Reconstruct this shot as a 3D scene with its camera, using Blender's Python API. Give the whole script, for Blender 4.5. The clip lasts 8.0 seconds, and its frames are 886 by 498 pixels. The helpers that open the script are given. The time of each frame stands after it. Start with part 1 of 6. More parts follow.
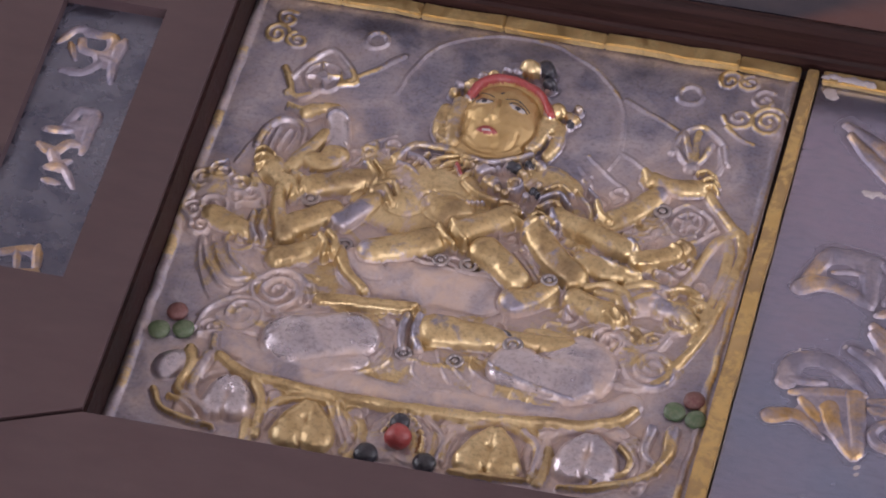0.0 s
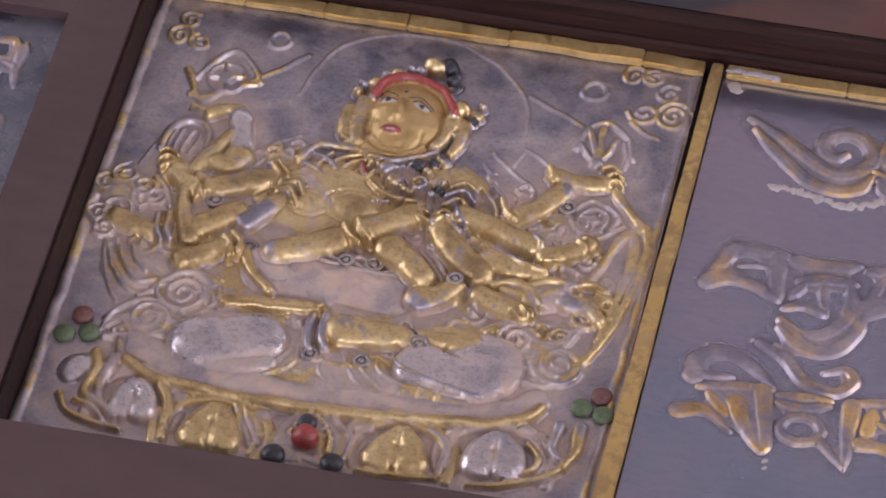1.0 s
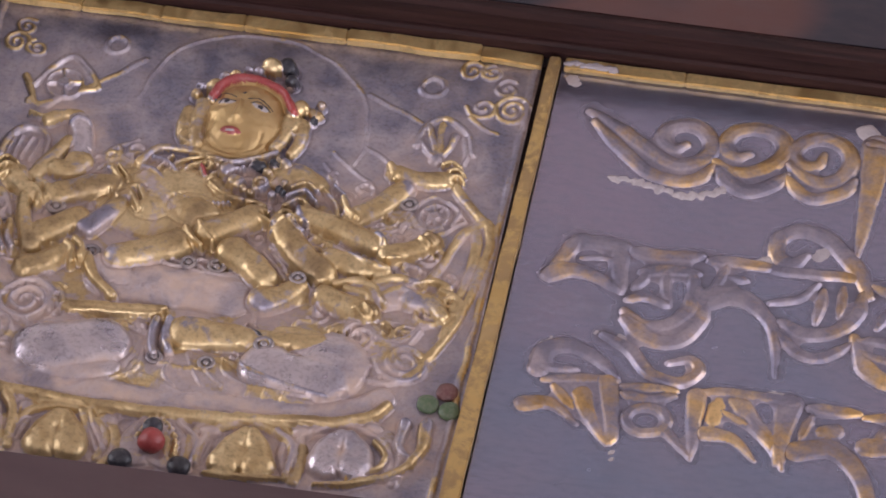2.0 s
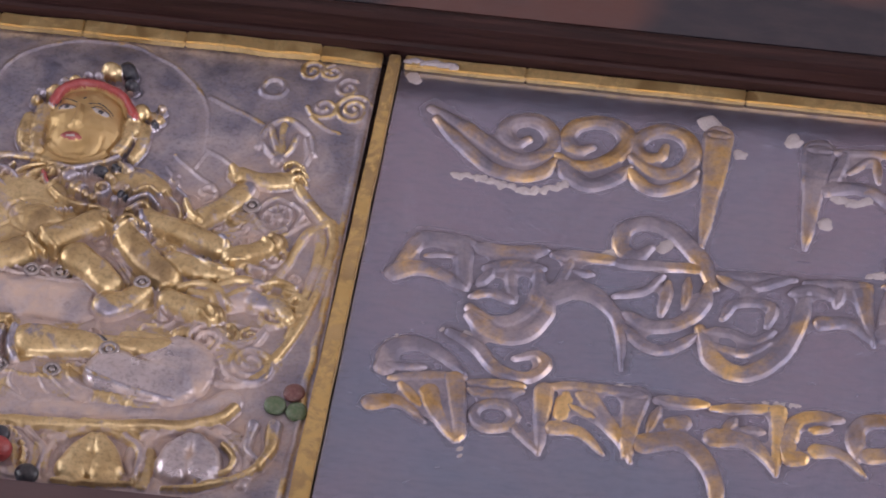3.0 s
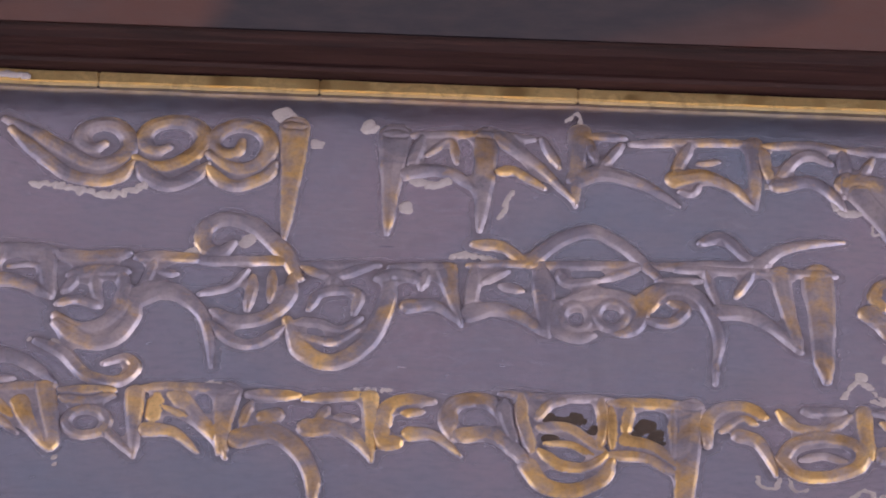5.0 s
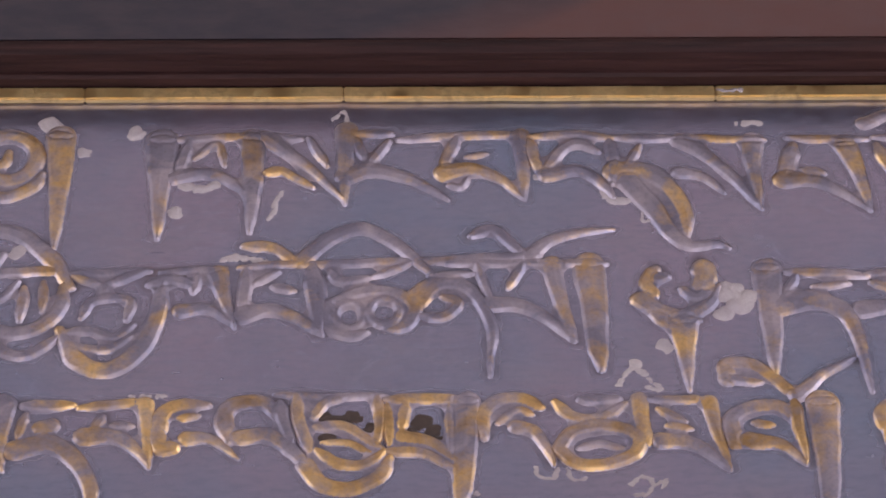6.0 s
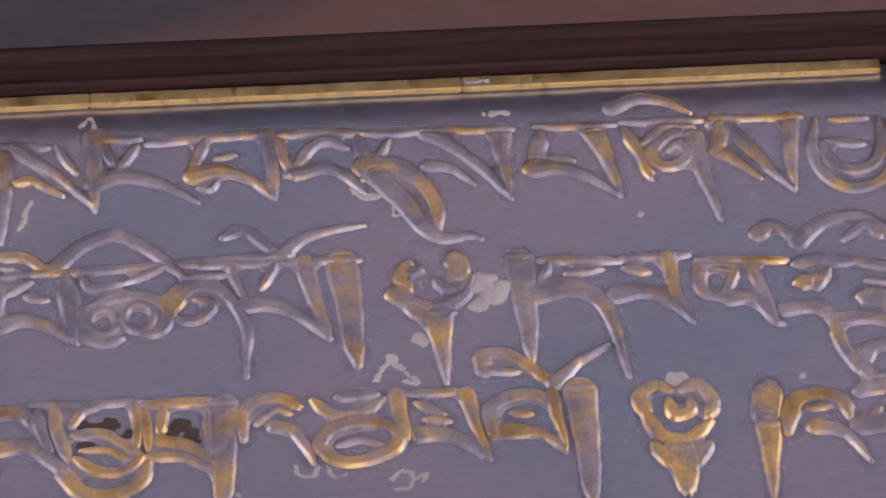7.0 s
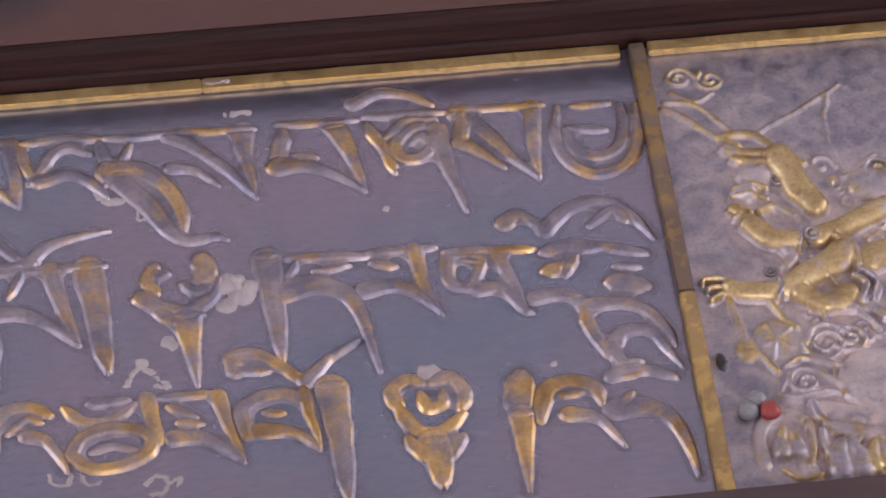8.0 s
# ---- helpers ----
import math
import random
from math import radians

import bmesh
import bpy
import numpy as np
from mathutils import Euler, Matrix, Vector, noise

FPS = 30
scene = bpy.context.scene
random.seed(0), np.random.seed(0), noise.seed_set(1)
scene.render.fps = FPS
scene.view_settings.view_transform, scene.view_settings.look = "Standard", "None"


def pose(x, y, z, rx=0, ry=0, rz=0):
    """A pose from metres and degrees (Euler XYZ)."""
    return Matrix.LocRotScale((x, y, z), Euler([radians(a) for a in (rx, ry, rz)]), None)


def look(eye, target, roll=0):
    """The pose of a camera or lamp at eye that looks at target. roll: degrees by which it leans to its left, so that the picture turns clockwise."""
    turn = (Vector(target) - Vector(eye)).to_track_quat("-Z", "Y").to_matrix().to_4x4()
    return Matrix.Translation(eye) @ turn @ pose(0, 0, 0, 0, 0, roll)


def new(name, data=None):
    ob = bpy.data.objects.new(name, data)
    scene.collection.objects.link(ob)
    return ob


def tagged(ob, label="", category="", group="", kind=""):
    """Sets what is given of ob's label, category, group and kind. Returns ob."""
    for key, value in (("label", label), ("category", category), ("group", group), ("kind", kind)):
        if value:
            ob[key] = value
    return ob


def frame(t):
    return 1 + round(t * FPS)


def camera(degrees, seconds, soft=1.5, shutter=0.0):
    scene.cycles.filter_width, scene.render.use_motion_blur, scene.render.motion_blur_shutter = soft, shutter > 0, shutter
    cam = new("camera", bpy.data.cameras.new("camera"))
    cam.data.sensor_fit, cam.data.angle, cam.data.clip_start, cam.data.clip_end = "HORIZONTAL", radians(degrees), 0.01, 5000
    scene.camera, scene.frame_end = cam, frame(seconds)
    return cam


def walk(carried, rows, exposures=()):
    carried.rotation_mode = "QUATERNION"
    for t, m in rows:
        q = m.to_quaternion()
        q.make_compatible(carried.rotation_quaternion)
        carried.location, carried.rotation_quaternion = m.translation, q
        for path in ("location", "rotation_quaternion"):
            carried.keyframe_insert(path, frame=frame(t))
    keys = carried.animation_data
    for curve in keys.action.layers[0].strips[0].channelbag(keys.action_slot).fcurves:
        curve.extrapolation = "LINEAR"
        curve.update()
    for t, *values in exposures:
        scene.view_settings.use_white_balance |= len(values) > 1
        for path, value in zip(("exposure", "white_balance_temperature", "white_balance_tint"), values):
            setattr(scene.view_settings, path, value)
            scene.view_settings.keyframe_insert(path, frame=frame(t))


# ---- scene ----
ZP = 0.790          # height of the plates' face above the floor
cam = camera(9.5, 8.0, soft=1.85)
PATH = [
    (0.0, 0.1094, -0.7959, 0.8165, 42.646, 0.112, 13.464),
    (0.5, 0.1121, -0.7946, 0.8153, 42.656, 0.175, 13.107),
    (1.0, 0.1150, -0.7937, 0.8144, 42.669, 0.164, 12.364),
    (1.5, 0.1173, -0.7936, 0.8140, 42.681, 0.140, 11.274),
    (3.0, 0.1212, -0.7928, 0.8128, 42.696, -0.140, 8.197),
    (3.5, 0.1239, -0.7921, 0.8125, 42.684, -0.179, 6.985),
    (4.0, 0.1271, -0.7921, 0.8121, 42.707, -0.223, 5.798),
    (4.5, 0.1310, -0.7925, 0.8121, 42.733, -0.244, 4.251),
    (6.0, 0.1458, -0.7916, 0.8115, 42.712, 0.003, -0.314),
    (6.5, 0.1499, -0.7915, 0.8113, 42.703, -0.030, -2.029),
    (7.0, 0.1530, -0.7912, 0.8108, 42.688, -0.050, -3.632),
    (7.5, 0.1553, -0.7904, 0.8099, 42.675, -0.201, -5.352),
    (8.0, 0.1574, -0.7895, 0.8090, 42.657, -0.345, -7.005),
]
walk(cam, [(t, pose(x, y, z + ZP, rx, ry, rz)) for t, x, y, z, rx, ry, rz in PATH], [(0.0, 0.0), (8.0, 0.0)])

# ---- light: an overcast day through a south window, plus two added side fills ----
world = bpy.data.worlds.new("sky")
scene.world = world
world.use_nodes = True
wn = world.node_tree
sky = wn.nodes.new("ShaderNodeTexSky")
sky.sky_type, sky.sun_disc, sky.sun_elevation, sky.sun_rotation = "NISHITA", False, radians(38), radians(200)
wn.nodes["Background"].inputs[1].default_value = 0.12
wn.links.new(sky.outputs[0], wn.nodes["Background"].inputs[0])
sun = new("sun", bpy.data.lights.new("sun", "SUN"))
sun.data.energy, sun.data.angle, sun.data.color = 1.0, radians(12), (1, 0.97, 0.93)
sun.matrix_world = look((1.2, -4, 5), (0, 0, 0.8))


def area_lamp(name, m, width, height, watts, colour):
    ob = new(name, bpy.data.lights.new(name, "AREA"))
    ob.data.shape, ob.data.size, ob.data.size_y, ob.data.energy, ob.data.color = "RECTANGLE", width, height, watts, colour
    ob.matrix_world = m
    return ob


area_lamp("daylight_south", look((0.7, -2.97, 1.75), (0.7, 0, 1.75)), 2.5, 1.4, 62, (1.0, 0.945, 1.03))
# unseen lamps on both sides, added to keep up the general brightness
area_lamp("side_fill_west", look((-2.97, 0.4, 1.75), (0, 0.4, 1.75)), 2.5, 1.4, 42, (1.0, 0.945, 1.03))
area_lamp("side_fill_east", look((2.97, 0.4, 1.75), (0, 0.4, 1.75)), 2.5, 1.4, 42, (1.0, 0.945, 1.03))


# ---- materials ----
def nodes(name):
    m = bpy.data.materials.new(name)
    m.use_nodes = True
    return m, m.node_tree.nodes, m.node_tree.links, m.node_tree.nodes["Principled BSDF"]


def noise_tex(n, l, scale, detail=4.0, rough=0.55, stretch=(1, 1, 1), warp=0.0):
    co, mp, t = n.new("ShaderNodeTexCoord"), n.new("ShaderNodeMapping"), n.new("ShaderNodeTexNoise")
    mp.inputs["Scale"].default_value = stretch
    l.new(co.outputs["Object"], mp.inputs[0])
    l.new(mp.outputs[0], t.inputs["Vector"])
    t.inputs["Scale"].default_value, t.inputs["Detail"].default_value, t.inputs["Roughness"].default_value = scale, detail, rough
    t.inputs["Distortion"].default_value = warp
    return t.outputs["Fac"]


def ramp(n, l, fac, *stops):
    r = n.new("ShaderNodeValToRGB")
    for i, (p, c) in enumerate(stops):
        e = r.color_ramp.elements[i] if i < 2 else r.color_ramp.elements.new(p)
        e.position, e.color = p, (*c, 1) if isinstance(c, tuple) else (c, c, c, 1)
    l.new(fac, r.inputs[0])
    return r.outputs[0]


def mix(n, l, fac, a, b, kind="MIX"):
    m = n.new("ShaderNodeMix")
    m.data_type, m.blend_type = "RGBA", kind
    for socket, v in ((m.inputs[0], fac), (m.inputs[6], a), (m.inputs[7], b)):
        if isinstance(v, bpy.types.NodeSocket):
            l.new(v, socket)
        else:
            socket.default_value = (*v, 1) if isinstance(v, tuple) else v
    return m.outputs[2]


def bump(n, l, b, fac, strength, dist):
    k = n.new("ShaderNodeBump")
    k.inputs["Strength"].default_value, k.inputs["Distance"].default_value = strength, dist
    l.new(fac, k.inputs["Height"])
    l.new(k.outputs[0], b.inputs["Normal"])


def paint(name, a, b, c, rough, scale=60, stretch=(1, 1, 1), lump=0.0004, spec=0.5):
    """Painted or varnished surface: three tones at two scales, uneven gloss, fine relief."""
    m, n, l, s = nodes(name)
    big, fine = noise_tex(n, l, scale * 0.25, 3, 0.5, stretch), noise_tex(n, l, scale * 6, 5, 0.6, stretch)
    col = mix(n, l, ramp(n, l, fine, (0.35, 0.0), (0.75, 0.6)), mix(n, l, ramp(n, l, big, (0.35, 0.0), (0.65, 1.0)), a, b), c)
    l.new(col, s.inputs["Base Color"])
    l.new(ramp(n, l, fine, (0.2, rough * 0.8), (0.8, min(1, rough * 1.25))), s.inputs["Roughness"])
    s.inputs["Specular IOR Level"].default_value = spec
    bump(n, l, s, fine, 0.35, lump)
    return m


def metal(name, clean, tarnish, dust, rough, dusty=0.5, gilt=None, worn=0.5, tarnished=0.5, lump=0.00025):
    """Sheet silver or gilt: tarnish clouds, dull dust that is no metal, and optional gilding worn off in patches."""
    m, n, l, s = nodes(name)
    big, mid, fine = noise_tex(n, l, 45, 4, 0.6, warp=0.4), noise_tex(n, l, 160, 5, 0.65, warp=0.3), noise_tex(n, l, 900, 3, 0.6)
    col = mix(n, l, ramp(n, l, big, (tarnished - 0.12, 1.0), (tarnished + 0.12, 0.0)), clean, tarnish)
    if gilt:
        off = ramp(n, l, mid, (worn - 0.05, 0.0), (worn + 0.05, 1.0))
        col = mix(n, l, off, col, gilt)
    grime_shade = mix(n, l, 1.0, ramp(n, l, mid, (0.40, 1.0), (0.62, 0.15)), ramp(n, l, fine, (0.3, 0.55), (0.7, 1.0)), "MULTIPLY")
    k = n.new("ShaderNodeMath")
    k.operation, k.inputs[1].default_value = "MULTIPLY", dusty
    l.new(grime_shade, k.inputs[0])
    l.new(mix(n, l, k.outputs[0], col, dust), s.inputs["Base Color"])
    one = n.new("ShaderNodeMath")
    one.operation, one.inputs[0].default_value = "SUBTRACT", 1.0
    l.new(k.outputs[0], one.inputs[1])
    l.new(one.outputs[0], s.inputs["Metallic"])
    l.new(ramp(n, l, mid, (0.3, min(1, rough * 1.35)), (0.7, rough * 0.75)), s.inputs["Roughness"])
    bump(n, l, s, mid, 0.5, lump)
    return m


FRAME_WOOD = paint("frame_paint", (0.066, 0.037, 0.041), (0.049, 0.029, 0.034), (0.088, 0.054, 0.056), 0.45, 40, (0.35, 1, 1))
DARK_WOOD = paint("dark_varnish", (0.021, 0.008, 0.008), (0.006, 0.004, 0.004), (0.060, 0.025, 0.022), 0.55, 120, (0.05, 1, 1), 0.0006, 0.15)
DULL_STRIP = metal("dull_strip", (0.30, 0.22, 0.15), (0.20, 0.14, 0.11), (0.20, 0.15, 0.13), 0.5, 0.5, (0.42, 0.29, 0.14), 0.55)
SILVER = metal("plate_silver", (0.42, 0.41, 0.46), (0.24, 0.25, 0.33), (0.33, 0.27, 0.27), 0.36, 0.35)
# darker copy of the plate metal: the cover end's dimmer light is in its colour
SHADED_END_SILVER = metal("shaded_end_silver", (0.23, 0.24, 0.31), (0.12, 0.13, 0.19), (0.20, 0.17, 0.18), 0.26, 0.35)
AGED_STRIP = metal("aged_strip", (0.52, 0.35, 0.15), (0.34, 0.22, 0.10), (0.36, 0.25, 0.13), 0.48, 0.6, (0.66, 0.46, 0.19), 0.5)
RIVET = metal("rivet_metal", (0.36, 0.32, 0.32), (0.24, 0.22, 0.26), (0.33, 0.26, 0.23), 0.42, 0.7)
STRIP_GOLD = metal("strip_gilding", (0.66, 0.47, 0.21), (0.46, 0.31, 0.13), (0.44, 0.32, 0.17), 0.46, 0.5, (0.78, 0.57, 0.26), 0.44)
PUTTY = paint("putty", (0.38, 0.33, 0.35), (0.47, 0.41, 0.41), (0.27, 0.23, 0.26), 0.8, 420)
PLASTER = paint("plaster", (0.80, 0.78, 0.78), (0.75, 0.73, 0.73), (0.82, 0.80, 0.79), 0.9, 4)
FLOOR_WOOD = paint("floor_boards", (0.16, 0.085, 0.045), (0.12, 0.06, 0.032), (0.2, 0.11, 0.06), 0.5, 6, (0.2, 1, 1))
RED = paint("coral_red", (0.30, 0.035, 0.035), (0.22, 0.03, 0.035), (0.38, 0.10, 0.09), 0.35, 250)
DULL_RED = paint("dull_red_stone", (0.15, 0.045, 0.045), (0.11, 0.04, 0.04), (0.24, 0.14, 0.12), 0.45, 250)
NIGHT = paint("dark_stone", (0.02, 0.022, 0.035), (0.012, 0.013, 0.02), (0.08, 0.07, 0.08), 0.3, 250)
GREEN = paint("green_stone", (0.05, 0.11, 0.055), (0.07, 0.11, 0.05), (0.20, 0.19, 0.14), 0.35, 250)
GREY_STONE = paint("grey_stone", (0.20, 0.20, 0.23), (0.14, 0.14, 0.17), (0.34, 0.30, 0.30), 0.3, 250)
WHITE = paint("white_paint", (0.42, 0.38, 0.37), (0.34, 0.30, 0.30), (0.48, 0.43, 0.41), 0.4, 250)
FACE_GOLD = metal("cold_gilding", (0.58, 0.41, 0.19), (0.46, 0.31, 0.14), (0.46, 0.32, 0.16), 0.42, 0.5, lump=0.00005)


def attribute(n, key):
    a = n.new("ShaderNodeAttribute")
    a.attribute_name = key
    return a.outputs["Fac"]


def maths(n, l, op, a, b):
    k = n.new("ShaderNodeMath")
    k.operation, k.use_clamp = op, True
    for s, v in zip(k.inputs, (a, b)):
        if isinstance(v, bpy.types.NodeSocket):
            l.new(v, s)
        else:
            s.default_value = v
    return k.outputs[0]


def plaque_metal(name, dusty, floor, scale, rough, powder_tone, light=1.0, cast=(1, 1, 1), warm=(1, 1, 1), grain=0.8, pit=0.66, soft=0.15):
    """Embossed silver: gilding worn through in patches, blue-grey tarnish, pinkish dust between the raised work."""
    m, n, l, s = nodes(name)
    big, mid, fine = noise_tex(n, l, 70, 4, 0.6, warp=0.4), noise_tex(n, l, scale, 5, 0.65, warp=0.3), noise_tex(n, l, 1100, 3, 0.6)
    gilt, dust = attribute(n, "gilt"), attribute(n, "dust")
    k = light
    tarnish = maths(n, l, "ADD", maths(n, l, "SUBTRACT", noise_tex(n, l, 85, 4, 0.6, warp=0.8), 0.11), maths(n, l, "MULTIPLY", attribute(n, "rub"), 0.25))
    silver = ramp(n, l, tarnish, (0.31, (0.15 * k, 0.16 * k, 0.24 * k)), (0.70, (0.46 * k, 0.42 * k, 0.465 * k)), (0.48, (0.27 * k, 0.265 * k, 0.335 * k)))
    silver = mix(n, l, 1.0, silver, cast, "MULTIPLY")
    speck = ramp(n, l, fine, (0.30, pit), (0.52, 1.0))
    wear = maths(n, l, "SUBTRACT", maths(n, l, "ADD", maths(n, l, "MULTIPLY", gilt, 0.40), maths(n, l, "MULTIPLY", mid, 0.95)), 0.48)
    golden = ramp(n, l, wear, (0.265 - soft * 0.5, 0.0), (0.265 + soft * 0.5, 1.0))
    gold = ramp(n, l, big, (0.34, (0.30, 0.21, 0.12)), (0.66, (0.72, 0.56, 0.32)), (0.46, (0.54, 0.39, 0.20)))
    gold = mix(n, l, 1.0, gold, warm, "MULTIPLY")
    col = mix(n, l, 1.0, mix(n, l, golden, silver, gold), speck, "MULTIPLY")
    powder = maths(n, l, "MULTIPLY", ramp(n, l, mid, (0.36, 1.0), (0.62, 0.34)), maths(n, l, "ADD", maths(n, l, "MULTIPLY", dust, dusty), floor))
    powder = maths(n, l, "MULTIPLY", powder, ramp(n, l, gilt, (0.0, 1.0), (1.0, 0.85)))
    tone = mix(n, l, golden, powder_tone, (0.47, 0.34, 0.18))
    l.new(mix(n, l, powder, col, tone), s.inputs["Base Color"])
    l.new(maths(n, l, "SUBTRACT", 1.0, powder), s.inputs["Metallic"])
    gloss = maths(n, l, "SUBTRACT", 1.0, maths(n, l, "MULTIPLY", attribute(n, "rub"), 0.25))
    l.new(maths(n, l, "MULTIPLY", ramp(n, l, mid, (0.3, rough * 1.25), (0.7, rough * 0.85)), gloss), s.inputs["Roughness"])
    bump(n, l, s, maths(n, l, "ADD", maths(n, l, "MULTIPLY", fine, 1.9), mid), grain, 0.00028)
    return m


def cloud_paint():
    """Old lacquer: dark plum cloud patches over reddish brown."""
    m, n, l, s = nodes("cloud_lacquer")
    big, fine = noise_tex(n, l, 16, 2, 0.45, (0.5, 1.3, 1), 0.6), noise_tex(n, l, 300, 5, 0.6, (0.4, 1, 1))
    col = mix(n, l, ramp(n, l, big, (0.43, 0.0), (0.48, 1.0)), (0.022, 0.019, 0.029), (0.088, 0.037, 0.033))
    l.new(mix(n, l, ramp(n, l, fine, (0.4, 0.0), (0.8, 0.35)), col, (0.10, 0.065, 0.068)), s.inputs["Base Color"])
    l.new(ramp(n, l, fine, (0.2, 0.35), (0.8, 0.55)), s.inputs["Roughness"])
    bump(n, l, s, fine, 0.3, 0.0003)
    return m


PLAQUE = plaque_metal("plaque_metal", 1.7, 0.30, 120, 0.37, (0.52, 0.385, 0.32), 1.3, soft=0.09)


def script_metal():
    """Rolled silver gone evenly blue-grey, softly clouded, with brown grime and painted shade round the raised
    strokes.
    """
    m, n, l, s = nodes("script_silver")
    big, mid, fine = noise_tex(n, l, 14, 3, 0.5), noise_tex(n, l, 90, 5, 0.6, (0.5, 1, 1), 0.5), noise_tex(n, l, 700, 4, 0.6, (0.35, 1, 1))
    col = mix(n, l, ramp(n, l, big, (0.35, 0.0), (0.65, 1.0)), (0.27, 0.318, 0.46), (0.395, 0.34, 0.455))
    col = mix(n, l, ramp(n, l, mid, (0.42, 0.0), (0.75, 0.5)), col, (0.39, 0.37, 0.46))
    # dark brown at the strokes' foot: old dirt, with contact shade painted in
    grime_shade = maths(n, l, "MULTIPLY", attribute(n, "dust"), ramp(n, l, mid, (0.3, 1.0), (0.68, 0.6)))
    film = ramp(n, l, fine, (0.45, 0.10), (0.75, 0.30))
    col = mix(n, l, film, col, (0.275, 0.27, 0.365))
    l.new(mix(n, l, grime_shade, col, (0.055, 0.034, 0.031)), s.inputs["Base Color"])
    l.new(maths(n, l, "SUBTRACT", maths(n, l, "SUBTRACT", 1.0, film), grime_shade), s.inputs["Metallic"])
    l.new(ramp(n, l, mid, (0.3, 0.27), (0.7, 0.20)), s.inputs["Roughness"])
    bump(n, l, s, fine, 0.25, 0.00006)
    return m


SCRIPT_SILVER = script_metal()
PALE_PLAQUE = plaque_metal("pale_plaque_metal", 0.9, 0.42, 230, 0.44, (0.60, 0.47, 0.44), 1.3)
LETTER = plaque_metal("letter_metal", 0.2, 0.26, 80, 0.43, (0.33, 0.265, 0.25), 1.32, (1.09, 0.98, 0.93), (1.14, 1.0, 0.84), 0.4, 0.8, 0.2)
HOLLOW_BROWN = paint("hollow_brown", (0.045, 0.028, 0.022), (0.026, 0.017, 0.014), (0.09, 0.058, 0.045), 0.6, 200)
CLOUD_PAINT = cloud_paint()


# ---- helpers for building ----
def mesh_of(name, bm, material, parent=None, smooth=False):
    me = bpy.data.meshes.new(name)
    bm.to_mesh(me)
    bm.free()
    me.materials.append(material)
    if smooth:
        me.polygons.foreach_set("use_smooth", [True] * len(me.polygons))
    ob = new(name, me)
    ob.parent = parent
    return ob


def part(name, bm, material, parent, label="", smooth=False):
    return tagged(mesh_of(name, bm, material, parent, smooth), label)


def box(x0, x1, y0, y1, z0, z1, bevel=0.0, bm=None):
    bm = bm or bmesh.new()
    vs = [bm.verts.new((x, y, z)) for x in (x0, x1) for y in (y0, y1) for z in (z0, z1)]
    for q in ((0, 1, 3, 2), (4, 6, 7, 5), (0, 4, 5, 1), (2, 3, 7, 6), (0, 2, 6, 4), (1, 5, 7, 3)):
        bm.faces.new([vs[i] for i in q])
    if bevel:
        bmesh.ops.bevel(bm, geom=bm.edges[:], offset=bevel, segments=2, affect="EDGES")
    bmesh.ops.recalc_face_normals(bm, faces=bm.faces[:])
    return bm


def thing(name, label, category, loc=(0, 0, 0), group="", kind=""):
    ob = new(name)
    ob.location = loc
    ob.empty_display_size = 0.05
    return tagged(ob, label, category, group, kind)


# ---- room ----
def slab(name, *b, m=PLASTER):
    return tagged(mesh_of(name, box(*b), m), kind="structure")


slab("floor", -3.2, 3.2, -3.2, 3.2, -0.1, 0.0, m=FLOOR_WOOD)
slab("ceiling", -3.2, 3.2, -3.2, 3.2, 2.8, 2.9)
slab("wall_north", -3.2, 3.2, 3.0, 3.2, 0.0, 2.8)


def wall_with_opening(name, turn):
    """A wall along x with one opening, turned about the room's middle."""
    bm = bmesh.new()
    mid = {0: 0.7, -90: -0.4, 90: 0.4}[turn]
    a, b, lo, hi = mid - 1.3, mid + 1.3, 1.0, 2.5
    for q in ((-3.0, a, 0, 2.8), (b, 3.0, 0, 2.8), (a, b, 0, lo), (a, b, hi, 2.8)):
        box(q[0], q[1], -3.2, -3.0, q[2], q[3], bm=bm)
    bm.transform(Matrix.Rotation(radians(turn), 4, "Z"))
    return tagged(mesh_of(name, bm, PLASTER), kind="structure")


wall_with_opening("wall_south", 0)
# the side openings are unseen, added to go with the fill lamps
wall_with_opening("wall_west", -90)
wall_with_opening("wall_east", 90)


def prism(points, z0, z1, bm=None):
    """A flat-topped block over an outline."""
    bm = bm or bmesh.new()
    lo, hi = [[bm.verts.new((x, y, z)) for x, y in points] for z in (z0, z1)]
    bm.faces.new(lo[::-1])
    bm.faces.new(hi)
    for i in range(len(points)):
        j = (i + 1) % len(points)
        bm.faces.new((lo[i], lo[j], hi[j], hi[i]))
    bmesh.ops.recalc_face_normals(bm, faces=bm.faces[:])
    return bm


def soften(bm, offset):
    """Worn arrises: bevel the edges that are sharp."""
    sharp = [e for e in bm.edges if len(e.link_faces) == 2 and e.calc_face_angle() > 0.6]
    bmesh.ops.bevel(bm, geom=sharp, offset=offset, segments=2, affect="EDGES")
    return bm


# ---- table and the book cover's wooden frame ----
H = 0.0125                    # the frame stands this far above the plates
XL, XR = -0.2200, 0.5200      # ends of the cover
XP0, XP1 = -0.1246, 0.4246    # the long recess
YB, YT = -0.1350, 0.0036
Y0, Y1 = -0.230, 0.098
TZ = ZP - 0.034
table = thing("table", "dark varnished wooden table under the book cover", "table", (0.15, -0.06, 0))
part("tabletop", box(-0.75, 0.75, -0.4, 0.4, TZ - 0.03, TZ, 0.004), DARK_WOOD, table)
